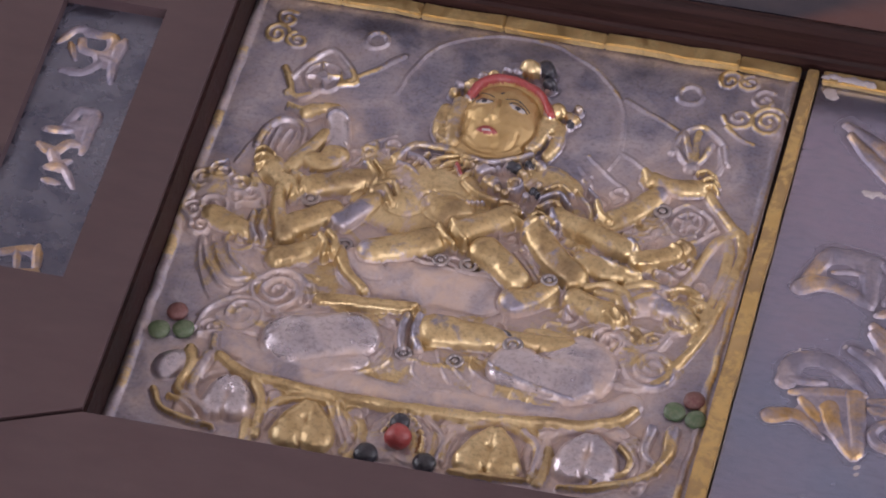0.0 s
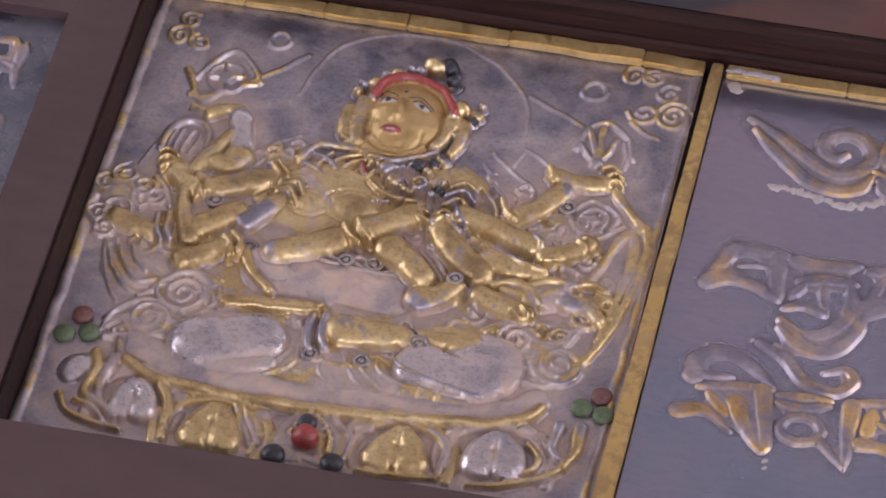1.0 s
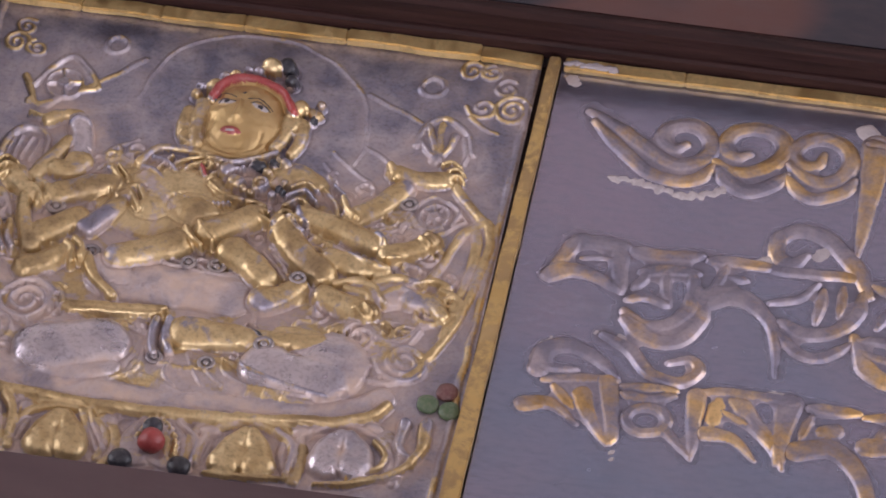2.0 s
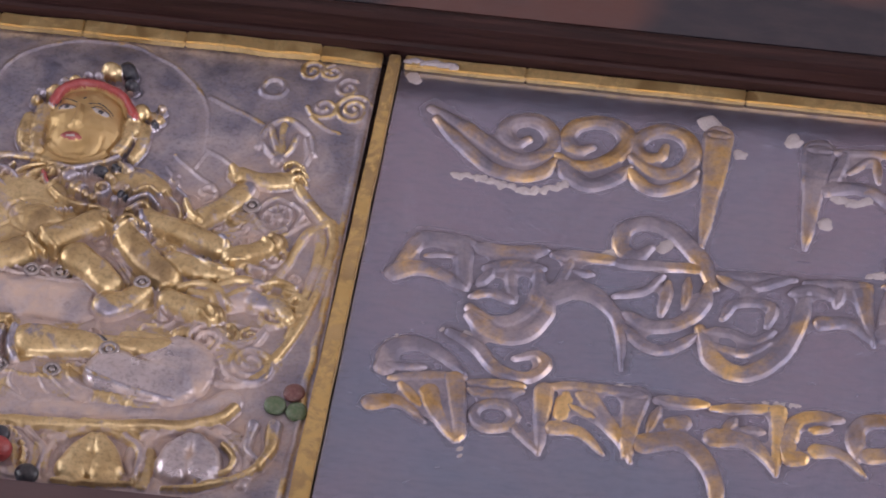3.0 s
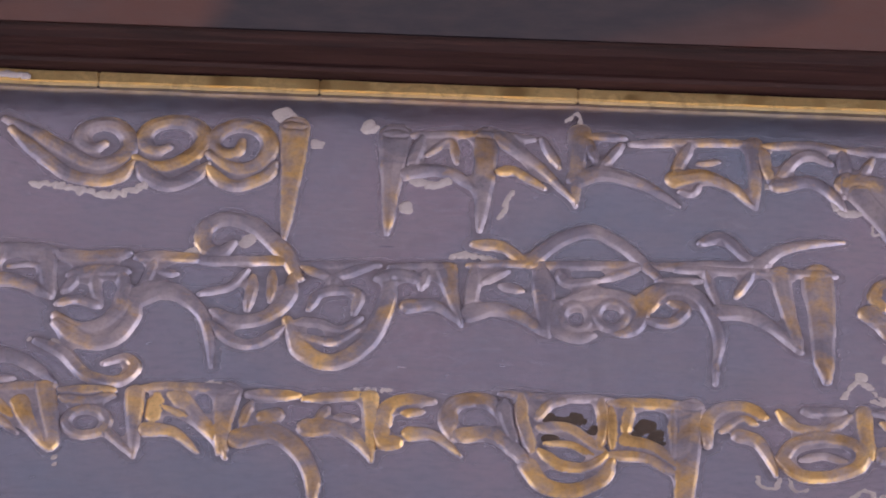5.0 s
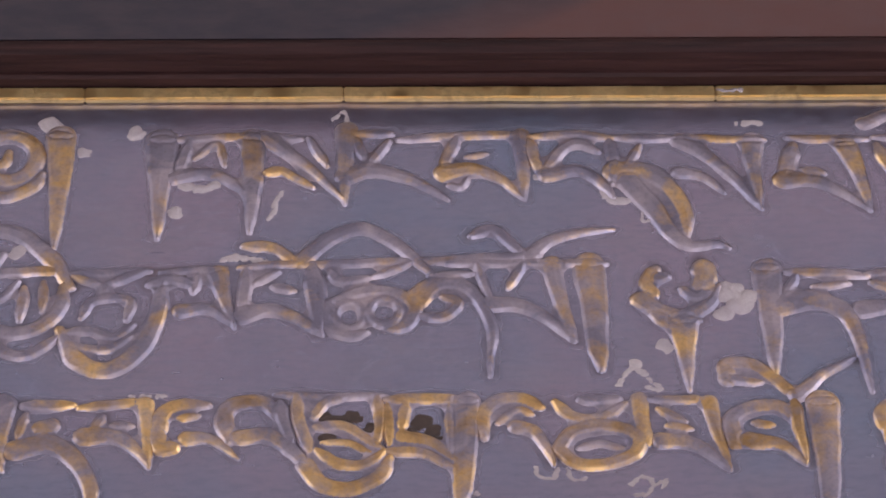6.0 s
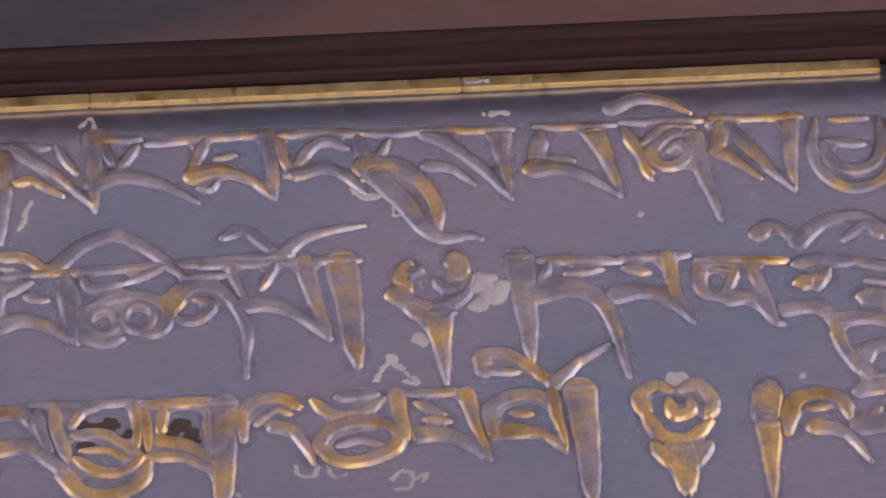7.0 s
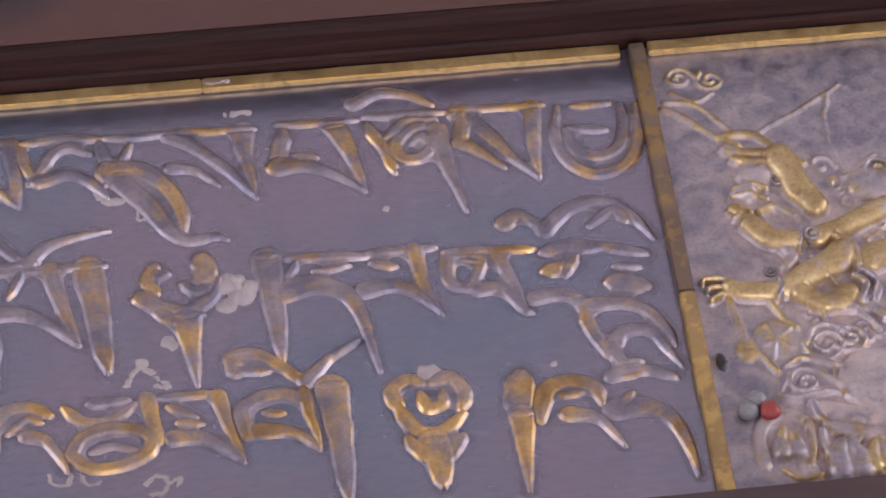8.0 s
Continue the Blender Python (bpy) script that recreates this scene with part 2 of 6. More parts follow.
for sx in (-0.68, 0.68):
    for sy in (-0.34, 0.34):
        part("leg", box(sx - 0.03, sx + 0.03, sy - 0.03, sy + 0.03, 0, TZ - 0.03, 0.003), DARK_WOOD, table)

cover = thing("book_cover", "purple-brown painted wooden book cover with recessed metal plates", "book cover", (0, 0, ZP))
part("back_board", box(XL, XR, Y0, Y1, -0.034, -0.006, 0.002), FRAME_WOOD, cover)
XJ, YJ = -0.1412, -0.1420     # where the slanting joint meets the end block
part("top_rail", soften(prism([(XL, YT + 0.0025), (XR, YT + 0.0025), (XR, Y1), (XL, Y1)], -0.006, H), 0.0007), CLOUD_PAINT, cover)
part("bottom_rail", soften(prism([(XL, Y0), (XR, Y0), (XR, YJ), (0.3 - XJ, YJ), (XP1, YB), (XP1 - 0.002, -0.1298), (XP0, YB), (XJ, YJ), (XL, YJ)], -0.006, H), 0.0007), FRAME_WOOD, cover)


def end_block(mirror):
    """The wooden end with a narrow sunk field for a small plate."""
    a, b, lo, hi, g = -0.1604, -0.1382, -0.1015, -0.0220, 0.0005
    bm = prism([(XL, YJ + g), (XJ, YJ + g), (XP0, YB + g), (XP0, lo), (XL, lo)], -0.006, H)
    for q in ((XL, a, lo, hi), (b, XP0, lo, hi), (XL, XP0, hi, YT + 0.0021)):
        prism([(q[0], q[2]), (q[1], q[2]), (q[1], q[3]), (q[0], q[3])], -0.006, H, bm)
    prism([(a, lo), (b, lo), (b, hi), (a, hi)], -0.006, 0.0082, bm)
    bmesh.ops.remove_doubles(bm, verts=bm.verts[:], dist=1e-5)
    if mirror:
        bm.transform(Matrix.Translation((0.3, 0, 0)) @ Matrix.Scale(-1, 4, (1, 0, 0)))
        bmesh.ops.reverse_faces(bm, faces=bm.faces[:])
    ob = part("end_block", bm, FRAME_WOOD, cover)
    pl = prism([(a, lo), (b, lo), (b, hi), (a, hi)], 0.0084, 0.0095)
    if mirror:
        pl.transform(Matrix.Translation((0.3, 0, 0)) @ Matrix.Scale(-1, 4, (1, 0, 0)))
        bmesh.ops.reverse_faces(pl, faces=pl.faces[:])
    return ob, part("end_plate", pl, SHADED_END_SILVER, cover, "small blue-grey metal plate with raised letters")


_, end_plate = end_block(False)
end_block(True)


def moulding(x0, x1, y, flip=False):
    """Dark stepped lining along an inner edge of the frame, in profile from the plates up."""
    prof = [(0, 0), (0, 0.0038), (0.0006, 0.0044), (0.0012, 0.0046), (0.0012, 0.0078), (0.0006, 0.0084), (0.0004, 0.0108), (0.0008, 0.0124), (0.0014, 0.0129), (0.0024, 0.0129), (0.0024, 0)]
    bm = bmesh.new()
    rings = [[bm.verts.new((x, y + a, b)) for a, b in prof] for x in (x0, x1)]
    for i in range(len(prof)):
        j = (i + 1) % len(prof)
        bm.faces.new((rings[0][i], rings[0][j], rings[1][j], rings[1][i]))
    bm.faces.new(rings[0])
    bm.faces.new(rings[1][::-1])
    bmesh.ops.recalc_face_normals(bm, faces=bm.faces[:])
    return bm


part("moulding", moulding(XP0, XP1, YT), DARK_WOOD, cover, "dark brown stepped moulding, scuffed")
for x in (XP0, XP1 - 0.0008):
    part("lining", box(x, x + 0.0008, YB, YT, 0.0002, H - 0.0012), DARK_WOOD, cover)

script_plate = tagged(new("script_plate", bpy.data.meshes.new("script_plate")), "blue-grey tarnished metal sheet with raised writing")
script_plate.parent = cover


def gilt_strip(x0, x1, y0, y1, h, wob, m=None, taper=None):
    """A thin nailed gilt batten, slightly uneven in line and thickness."""
    bm = box(x0, x1, y0, y1, 0.0001, h)
    longest = 0 if x1 - x0 > y1 - y0 else 1
    cuts = [e for e in bm.edges if abs((e.verts[0].co - e.verts[1].co)[longest]) > 0.004]
    bmesh.ops.subdivide_edges(bm, edges=cuts, cuts=max(2, int(max(x1 - x0, y1 - y0) / 0.006)), use_grid_fill=True)
    for v in bm.verts:
        s = noise.noise(v.co * 90) * wob
        v.co[1 - longest] += s
        v.co.z += noise.noise(v.co * 120 + Vector((5, 0, 0))) * wob * 0.5 if v.co.z > 0.001 else 0
    if taper:
        for v in bm.verts:
            v.co.x = x1 + (v.co.x - x1) * (taper[0] + (taper[1] - taper[0]) * (v.co.y - y0) / (y1 - y0))
    soften(bm, 0.0003)
    return part("gilt_strip", bm, m or STRIP_GOLD, cover)


cuts = [XP0 + 0.001, -0.1052, -0.0875, -0.0692, -0.0468, -0.0175, -0.0042]
for a, b in zip(cuts, cuts[1:]):
    gilt_strip(a, b - 0.0001, -0.0004, YT - 0.0003, 0.0019 + 0.0003 * math.sin(a * 500), 0.0006)
cuts = [0.0006, 0.0268, 0.0740, 0.1290, 0.2080, 0.2975]
for a, b in zip(cuts, cuts[1:]):
    gilt_strip(a, b - 0.00008, -0.0002, YT - 0.0004, 0.0017, 0.0002)
gilt_strip(0.3035, XP1 - 0.001, -0.0002, YT - 0.0003, 0.0018, 0.0002)
gilt_strip(-0.0033, -0.0003, YB + 0.001, 0.0020, 0.0028, 0.00025, AGED_STRIP, (1.4, 0.8))
gilt_strip(0.2992, 0.3026, YB + 0.001, -0.0700, 0.0028, 0.0003, AGED_STRIP)
gilt_strip(0.2992, 0.3026, -0.0699, 0.0020, 0.0028, 0.0003, DULL_STRIP)


# ---- repousse relief: a height field in millimetres shaped by ridges, domes, rings and curls ----
def spline(pts, n=9):
    """Points along a smooth line through pts."""
    p = [np.array(q, float) for q in pts]
    if len(p) < 3:
        return [p[0] + (p[-1] - p[0]) * k / 4 for k in range(5)]
    p = [2 * p[0] - p[1]] + p + [2 * p[-1] - p[-2]]
    out = []
    for a, b, c, d in zip(p, p[1:], p[2:], p[3:]):
        for k in range(n):
            t = k / n
            out.append(0.5 * (2 * b + (c - a) * t + (2 * a - 5 * b + 4 * c - d) * t * t + (3 * b - a - 3 * c + d) * t ** 3))
    return out + [p[-2]]


GILT = {"v": 0.0, "s": 0.52, "h": 0.84, "g": 1.0, "f": 1.0, "r": 0.0, "k": 0.0, "w": 0.0, "l": 0.5}


class Relief:
    def __init__(self, x0, x1, y0, y1, step, seed=0, uneven=0.2, chased=False, rounds=1):
        self.chased, self.rounds, self.grime_shade, self.swept = chased, rounds, None, 1.0
        self.x0, self.y0, self.step = x0, y0, step
        self.nx, self.ny = int((x1 - x0) / step) + 1, int((y1 - y0) / step) + 1
        self.z, self.gilt = np.zeros((self.ny, self.nx)), np.zeros((self.ny, self.nx))
        self.own, self.mat = np.full((self.ny, self.nx), "p"), np.full((self.ny, self.nx), "s")
        rng = np.random.RandomState(seed)
        self.wave = self.cloud(rng, 5.0) * uneven + self.cloud(rng, 1.7) * uneven * 0.45 + self.cloud(rng, 0.8) * uneven * 0.22
        sway = 0.22 if chased else 0.36
        self.wx = self.cloud(rng, 4.5) * sway + self.cloud(rng, 1.3) * 0.06
        self.wy = self.cloud(rng, 4.5) * sway + self.cloud(rng, 1.3) * 0.06

    def cloud(self, rng, size):
        """Smooth random field, about -1 to 1, with lumps of that size."""
        m, n = int(self.ny * self.step / size) + 3, int(self.nx * self.step / size) + 3
        g = rng.uniform(-1, 1, (m, n))
        u, v = np.arange(self.ny) * self.step / size, np.arange(self.nx) * self.step / size
        i, j = u.astype(int), v.astype(int)
        a, b = (u - i)[:, None], (v - j)[None]
        a, b = a * a * (3 - 2 * a), b * b * (3 - 2 * b)
        q = lambda di, dj: g[np.ix_(i + di, j + dj)]
        return (q(0, 0) * (1 - a) + q(1, 0) * a) * (1 - b) + (q(0, 1) * (1 - a) + q(1, 1) * a) * b

    def settled(self, a, rounds):
        """Hammered sheet has no sharp inner corners: soften by neighbours."""
        for _ in range(rounds):
            for axis in (0, 1):
                a = (np.roll(a, 1, axis) + 2 * a + np.roll(a, -1, axis)) / 4
        return a

    def close_up(self, h):
        """Raise the narrow counters between crowded strokes to a low shelf."""
        a = self.spread((self.z > 0.2).astype(float), 1.9)
        shelf = h * np.clip((a - 0.50) / 0.10, 0, 1)
        self.gilt = np.where(shelf > self.z, 0.15, self.gilt)
        self.z = np.maximum(self.z, shelf)

    def spread(self, a, size):
        """Mean over a square of twice that size, taken twice."""
        k = max(1, int(size / self.step))
        for axis in (0, 1, 0, 1):
            pad = [(k, k) if n == axis else (0, 0) for n in range(2)]
            c = np.cumsum(np.pad(a, pad, mode="edge"), axis)
            a = (np.take(c, range(2 * k, c.shape[axis]), axis) - np.take(c, range(0, c.shape[axis] - 2 * k), axis)) / (2 * k)
        return a

    def window(self, x0, x1, y0, y1):
        i0, i1 = max(0, int((y0 - self.y0) / self.step)), min(self.ny, int((y1 - self.y0) / self.step) + 2)
        j0, j1 = max(0, int((x0 - self.x0) / self.step)), min(self.nx, int((x1 - self.x0) / self.step) + 2)
        if i0 >= i1 or j0 >= j1:
            return None
        yy, xx = np.mgrid[i0:i1, j0:j1]
        w = (slice(i0, i1), slice(j0, j1))
        return w, xx * self.step + self.x0 + self.wx[w], yy * self.step + self.y0 + self.wy[w]      # hand-drawn, never quite true

    def lay(self, w, prof, owner, mat, base, h, out=None):
        """Join a shape: prof is 1 at its crest, below 0 outside; out: millimetres beyond its edge, where a chased line is struck."""
        inside = prof > 0
        if out is not None and base != "on" and (self.chased or owner != "p"):
            reach, depth, under = (0.5, 0.5, 9.0) if self.chased else (0.65, 0.62, base + 0.75 * h)
            line = np.clip(1 - out / reach, 0, 1) * ~inside * (self.z[w] < under)
            self.z[w] = np.maximum(self.z[w] - depth * line * np.clip(0.5 + self.z[w], 0.3, 1), np.minimum(self.z[w], -0.25))
        if base == "on":
            new_z = self.z[w] + h * np.maximum(prof, 0)
            take = inside
        else:
            new_z = base + h * prof
            take = inside & (new_z > self.z[w])
            low = base * np.clip(prof * 6, 0, 1) + h * prof
            take = inside & (low > self.z[w])
            new_z = low
        self.z[w] = np.where(take, new_z, self.z[w])
        self.gilt[w] = np.where(take, GILT[mat], self.gilt[w])
        self.own[w] = np.where(take, owner, self.own[w])
        self.mat[w] = np.where(take, mat if mat in "rkwf" else "s", self.mat[w])

    def ridge(self, owner, mat, base, h, w0, w1, *pts):
        line = spline(pts)
        p = np.array(line)
        r = np.linspace(w0, w1, len(line)) / 2
        if self.chased and np.hypot(*(p[0] - p[-1])) > 3:      # pen-like ends
            k = np.linspace(0, 1, len(line))
            r = r * np.minimum(1, 0.50 + 3.2 * np.minimum(1.0 if w0 > 3.6 and w0 > w1 * 1.4 else k, 1 - k))
        m = r.max()
        e = m + 0.8
        got = self.window(p[:, 0].min() - e, p[:, 0].max() + e, p[:, 1].min() - e, p[:, 1].max() + e)
        if got is None:
            return
        w, xx, yy = got
        best = np.full(xx.shape, -9.0)
        for (a, b), (ra, rb) in zip(zip(line, line[1:]), zip(r, r[1:])):
            d = b - a
            t = np.clip(((xx - a[0]) * d[0] + (yy - a[1]) * d[1]) / max(d @ d, 1e-9), 0, 1)
            q = ((xx - a[0] - t * d[0]) ** 2 + (yy - a[1] - t * d[1]) ** 2) / (ra + (rb - ra) * t) ** 2
            best = np.maximum(best, 1 - q)
        far = np.sqrt(np.clip(1 - best, 0, 1))
        if self.chased:      # low soft emboss with a faint rim; wide tapering strokes have a roof
            edge = (1 - far) * m
            prof = 0.78 * np.clip(edge / 0.75, 0, 1) + 0.22 * np.exp(-(((edge - 0.55) / 0.28) ** 2)) * (edge > 0) + 0.10 * (1 - far)
            if w0 > 3.6:
                prof = prof * 0.6 + 0.5 * (1 - far)
        else:
            prof = np.sqrt(np.maximum(best, 0))
        self.lay(w, np.where(best > 0, prof, -1), owner, mat, base, h, (np.sqrt(np.maximum(1 - best, 0)) - 1) * m)

    def dome(self, owner, mat, base, h, rx, ry, turn, at):
        m = max(rx, ry) + 0.8
        got = self.window(at[0] - m, at[0] + m, at[1] - m, at[1] + m)
        if got is None:
            return
        w, xx, yy = got
        c, s = math.cos(radians(turn)), math.sin(radians(turn))
        u, v = (xx - at[0]) * c + (yy - at[1]) * s, (yy - at[1]) * c - (xx - at[0]) * s
        q = 1 - (u / rx) ** 2 - (v / ry) ** 2
        swell = np.maximum(q, 0)
        prof = 0.5 * np.sqrt(swell) + 0.5 * swell if min(rx, ry) > 3 else np.sqrt(swell)
        self.lay(w, np.where(q > 0, prof, -1), owner, mat, base, h, (np.sqrt(np.maximum(1 - q, 0)) - 1) * min(rx, ry))

    def ring(self, owner, mat, base, h, r, wide, at):
        self.ridge(owner, mat, base, h, wide, wide, *[(at[0] + (r - wide / 2) * math.cos(k * math.pi / 5), at[1] + (r - wide / 2) * math.sin(k * math.pi / 5)) for k in range(11)])

    def beads(self, owner, mat, base, h, r, n, *pts):
        line = spline(pts, 12)
        for k in range(n):
            self.dome(owner, mat, base, h, r, r, 0, tuple(line[k * (len(line) - 1) // max(1, n - 1)]))

    def curl(self, owner, mat, base, h, r, turns, wide, start, at):
        n = int(turns * 8)
        self.ridge(owner, mat, base, h, wide, wide * 0.8, *[(at[0] + r * (1 - 0.85 * k / n) * math.cos(radians(start) + k * math.pi / 4), at[1] + r * (1 - 0.85 * k / n) * math.sin(radians(start) + k * math.pi / 4)) for k in range(n + 1)])

    def petal(self, owner, mat, base, h, rx, ry, at):
        """A lotus petal: a swelling lobe with a rolled rim and a crease."""
        x, y = at
        for grow, k, wide in ((1.34, 0.34, 3.0), (1.12, 0.42, 2.0)):
            rim = [(x + rx * grow * math.cos(a) * (1.15 if math.sin(a) < -0.3 else 1), y + ry * grow * math.sin(a)) for a in [radians(-35 + 25 * q) for q in range(11)]]
            self.ridge(owner, "h" if mat == "g" else "s", base, h * k, wide, wide, *rim)
        for side in (-1, 1):
            self.ridge(owner, mat, base, h, rx * 0.95, rx * 0.5, (x + side * rx * 0.33, y - ry * 0.38), (x + side * rx * 0.31, y + ry * 0.1), (x + side * rx * 0.10, y + ry * 0.62))

    def mesh(self, name, owner, parent, materials, label="", lift=0.0, cut=False):
        """The cells that belong to one owner, as a mesh; cut: only what stands up from the sheet."""
        z = self.settled(self.z, self.rounds) + self.wave * np.clip(0.3 + 0.5 * self.z, 0, 1) * (self.z > 0 if cut else 1)
        if cut:
            up = z > 0.06
            z = np.where(up, z, -0.12)
            cell = up[:-1, :-1] | up[1:, :-1] | up[:-1, 1:] | up[1:, 1:]
        else:
            cell = (self.own == owner)[:-1, :-1]
        used = np.zeros(z.shape, bool)
        used[:-1, :-1] |= cell
        used[1:, :-1] |= cell
        used[:-1, 1:] |= cell
        used[1:, 1:] |= cell
        index = np.full(z.shape, -1)
        index[used] = np.arange(used.sum())
        ii, jj = np.nonzero(used)
        co = np.stack([(jj * self.step + self.x0), (ii * self.step + self.y0), z[used] + lift], 1) / 1000
        ci, cj = np.nonzero(cell)
        quads = np.stack([index[ci, cj], index[ci, cj + 1], index[ci + 1, cj + 1], index[ci + 1, cj]], 1)
        me = bpy.data.meshes.new(name)
        me.from_pydata(co.tolist(), [], quads.tolist())
        for m in materials.values():
            me.materials.append(m)
        slot = {k: n for n, k in enumerate(materials)}
        kinds = self.mat[ci, cj]
        me.polygons.foreach_set("material_index", np.array([slot.get(k, 0) for k in kinds], np.int32))
        me.polygons.foreach_set("use_smooth", np.ones(len(quads), bool))
        # on the script sheet the dust channel carries its dirt and painted shade
        for key, field in (("gilt", self.gilt), ("rub", np.clip((self.z - 0.7) / 1.4, 0, 1) * (self.gilt < 0.1)), ("dust", self.dust() if self.grime_shade is None else self.grime_shade)):
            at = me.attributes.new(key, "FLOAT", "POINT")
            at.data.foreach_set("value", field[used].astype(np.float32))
        me.update()
        ob = new(name, me)
        ob.parent = parent
        return tagged(ob, label)

    def scrolls(self, rng, n, x0, x1, y0, y1, keep):
        """Fine chased scrollwork that fills the ground between the larger forms."""
        for _ in range(n):
            x, y = rng.uniform(x0, x1), rng.uniform(y0, y1)
            if keep(x, y):
                self.curl("p", rng.choice("sssh"), rng.uniform(0.0, 0.4), rng.uniform(0.35, 0.7), rng.uniform(1.4, 3.6), rng.uniform(0.8, 1.6), rng.uniform(0.7, 1.1), rng.uniform(0, 360), (x, y))

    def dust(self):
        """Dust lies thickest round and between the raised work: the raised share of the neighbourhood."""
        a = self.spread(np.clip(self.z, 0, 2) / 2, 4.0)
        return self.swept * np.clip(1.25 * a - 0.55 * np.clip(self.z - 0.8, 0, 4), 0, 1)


PALE_MATS = {"s": PALE_PLAQUE, "r": RED, "k": NIGHT, "w": WHITE, "f": FACE_GOLD}
PLAQUE_MATS = {"s": PLAQUE, "r": RED, "k": NIGHT, "w": WHITE, "f": FACE_GOLD}


def gem(x, y, z, r, squash, material, label, parent):
    bm = bmesh.new()
    bmesh.ops.create_icosphere(bm, subdivisions=3, radius=r / 1000)
    for v in bm.verts:
        v.co *= 1 + 0.10 * noise.noise(v.co * 400 + Vector((x, y, 0)))
        v.co.z *= squash
        v.co += Vector((x, y, z)) / 1000
    return part("gem", bm, material, parent, label, True)


def rivet(x, y, size, field, parent):
    """A small rosette: a turned ring round a domed nail, sunk a little in the sheet."""
    i, j = int((y - field.y0) / field.step), int((x - field.x0) / field.step)
    z = float(np.median(field.z[i - 4:i + 5, j - 4:j + 5])) + 0.1
    bm = bmesh.new()
    rim, inner = size * 0.78, size * 0.26
    ring = [[bm.verts.new((x + (rim + inner * math.cos(b)) * math.cos(a), y + (rim + inner * math.cos(b)) * math.sin(a), z + inner * 1.1 * math.sin(b))) for b in [k * math.pi / 4 for k in range(8)]] for a in [k * math.pi / 12 for k in range(24)]]
    for k in range(24):
        for q in range(8):
            bm.faces.new((ring[k][q], ring[(k + 1) % 24][q], ring[(k + 1) % 24][(q + 1) % 8], ring[k][(q + 1) % 8]))
    bmesh.ops.create_icosphere(bm, subdivisions=2, radius=size * 0.42, matrix=Matrix.Translation((x, y, z)) @ Matrix.Diagonal((1, 1, 0.8, 1)))
    bmesh.ops.create_cone(bm, cap_ends=True, segments=24, radius1=size * 0.9, radius2=size * 0.8, depth=z + 0.3, matrix=Matrix.Translation((x, y, z / 2 - 0.35)))
    bm.transform(Matrix.Scale(0.001, 4))
    return part("rivet", bm, RIVET, parent, "small ringed silver rivet", True)


def plaque_west():
    r = Relief(-123.7, -4.1, -134.4, 3.0, 0.22, 3, 0.26)
    r.ridge("p", "s", 0, 0.8, 2.2, 2.6, (-122.6, 0), (-122.9, -60), (-122.4, -132))
    r.ridge("p", "s", 0, 0.7, 1.8, 1.4, (-5.2, 0), (-5.4, -60), (-6.2, -132))
    body = lambda x, y: ((x + 64) / 52) ** 2 + ((y + 66) / 30) ** 2 < 1 and not (abs(x + 66) < 26 and y < -62 and y > -84)
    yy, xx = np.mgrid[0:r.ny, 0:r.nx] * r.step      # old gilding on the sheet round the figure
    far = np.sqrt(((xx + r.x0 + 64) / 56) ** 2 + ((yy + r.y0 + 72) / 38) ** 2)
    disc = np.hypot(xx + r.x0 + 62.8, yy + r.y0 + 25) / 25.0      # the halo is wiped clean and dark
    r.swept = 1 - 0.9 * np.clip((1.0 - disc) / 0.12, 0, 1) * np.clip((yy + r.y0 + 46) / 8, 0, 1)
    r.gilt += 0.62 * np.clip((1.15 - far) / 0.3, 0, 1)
    r.scrolls(random.Random(4), 420, -118, -12, -98, -34, body)
    # halo and background
    r.dome("p", "v", 0, 0.43, 25.5, 25.5, 0, (-62.8, -25.0))
    r.ridge("p", "s", 0, 0.43, 1.0, 0.8, (-87.6, -23.5), (-87.0, -20.8), (-85.8, -15.3), (-82.5, -8.5), (-77.2, -4.2), (-70.3, -1.5), (-61.7, -1.0), (-53.8, -2.8), (-46.8, -6.9), (-41.1, -13.4), (-38.2, -19.7), (-37.4, -28.0), (-38.8, -35.9))
    r.ridge("p", "s", 0, 0.5, 1.2, 0.8, (-39.0, -14.3), (-33.0, -16.9), (-26.8, -20.2))
    r.ridge("p", "s", 0, 0.5, 1.0, 0.8, (-37.2, -29.2), (-33.0, -31.7), (-27.1, -36.8))
    r.ridge("p", "s", 0, 0.5, 1.2, 1.0, (-88.6, -11.6), (-91.9, -15.8), (-96.5, -20.3), (-100.0, -23.6))
    r.ring("p", "s", 0, 0.62, 2.9, 1.1, (-95.3, -8.7))
    r.ring("p", "s", 0, 0.62, 3.3, 1.2, (-26.0, -9.4))
    r.curl("p", "h", 0, 0.68, 3.2, 1.6, 1.0, 0, (-18.8, -3.3))
    r.curl("p", "h", 0, 0.68, 2.6, 1.5, 1.0, 90, (-14.2, -3.1))
    r.curl("p", "h", 0, 0.74, 4.4, 2.2, 1.1, 20, (-8.3, -13.6))
    r.curl("p", "h", 0, 0.68, 3.4, 1.6, 1.0, 180, (-14.6, -13.6))
    r.curl("p", "h", 0, 0.68, 3.0, 1.4, 1.0, 60, (-10.2, -7.4))
    r.ridge("p", "h", 0, 0.56, 1.4, 0.8, (-16.5, -16.8), (-13.5, -19.5), (-10.3, -20.5))
    r.curl("p", "h", 0, 0.62, 3.4, 1.7, 1.1, 0, (-116.9, -12.0))
    r.curl("p", "h", 0, 0.62, 2.6, 1.5, 1.0, 120, (-111.7, -12.7))
    r.curl("p", "h", 0, 0.62, 2.8, 1.5, 1.0, 60, (-115.4, -6.9))
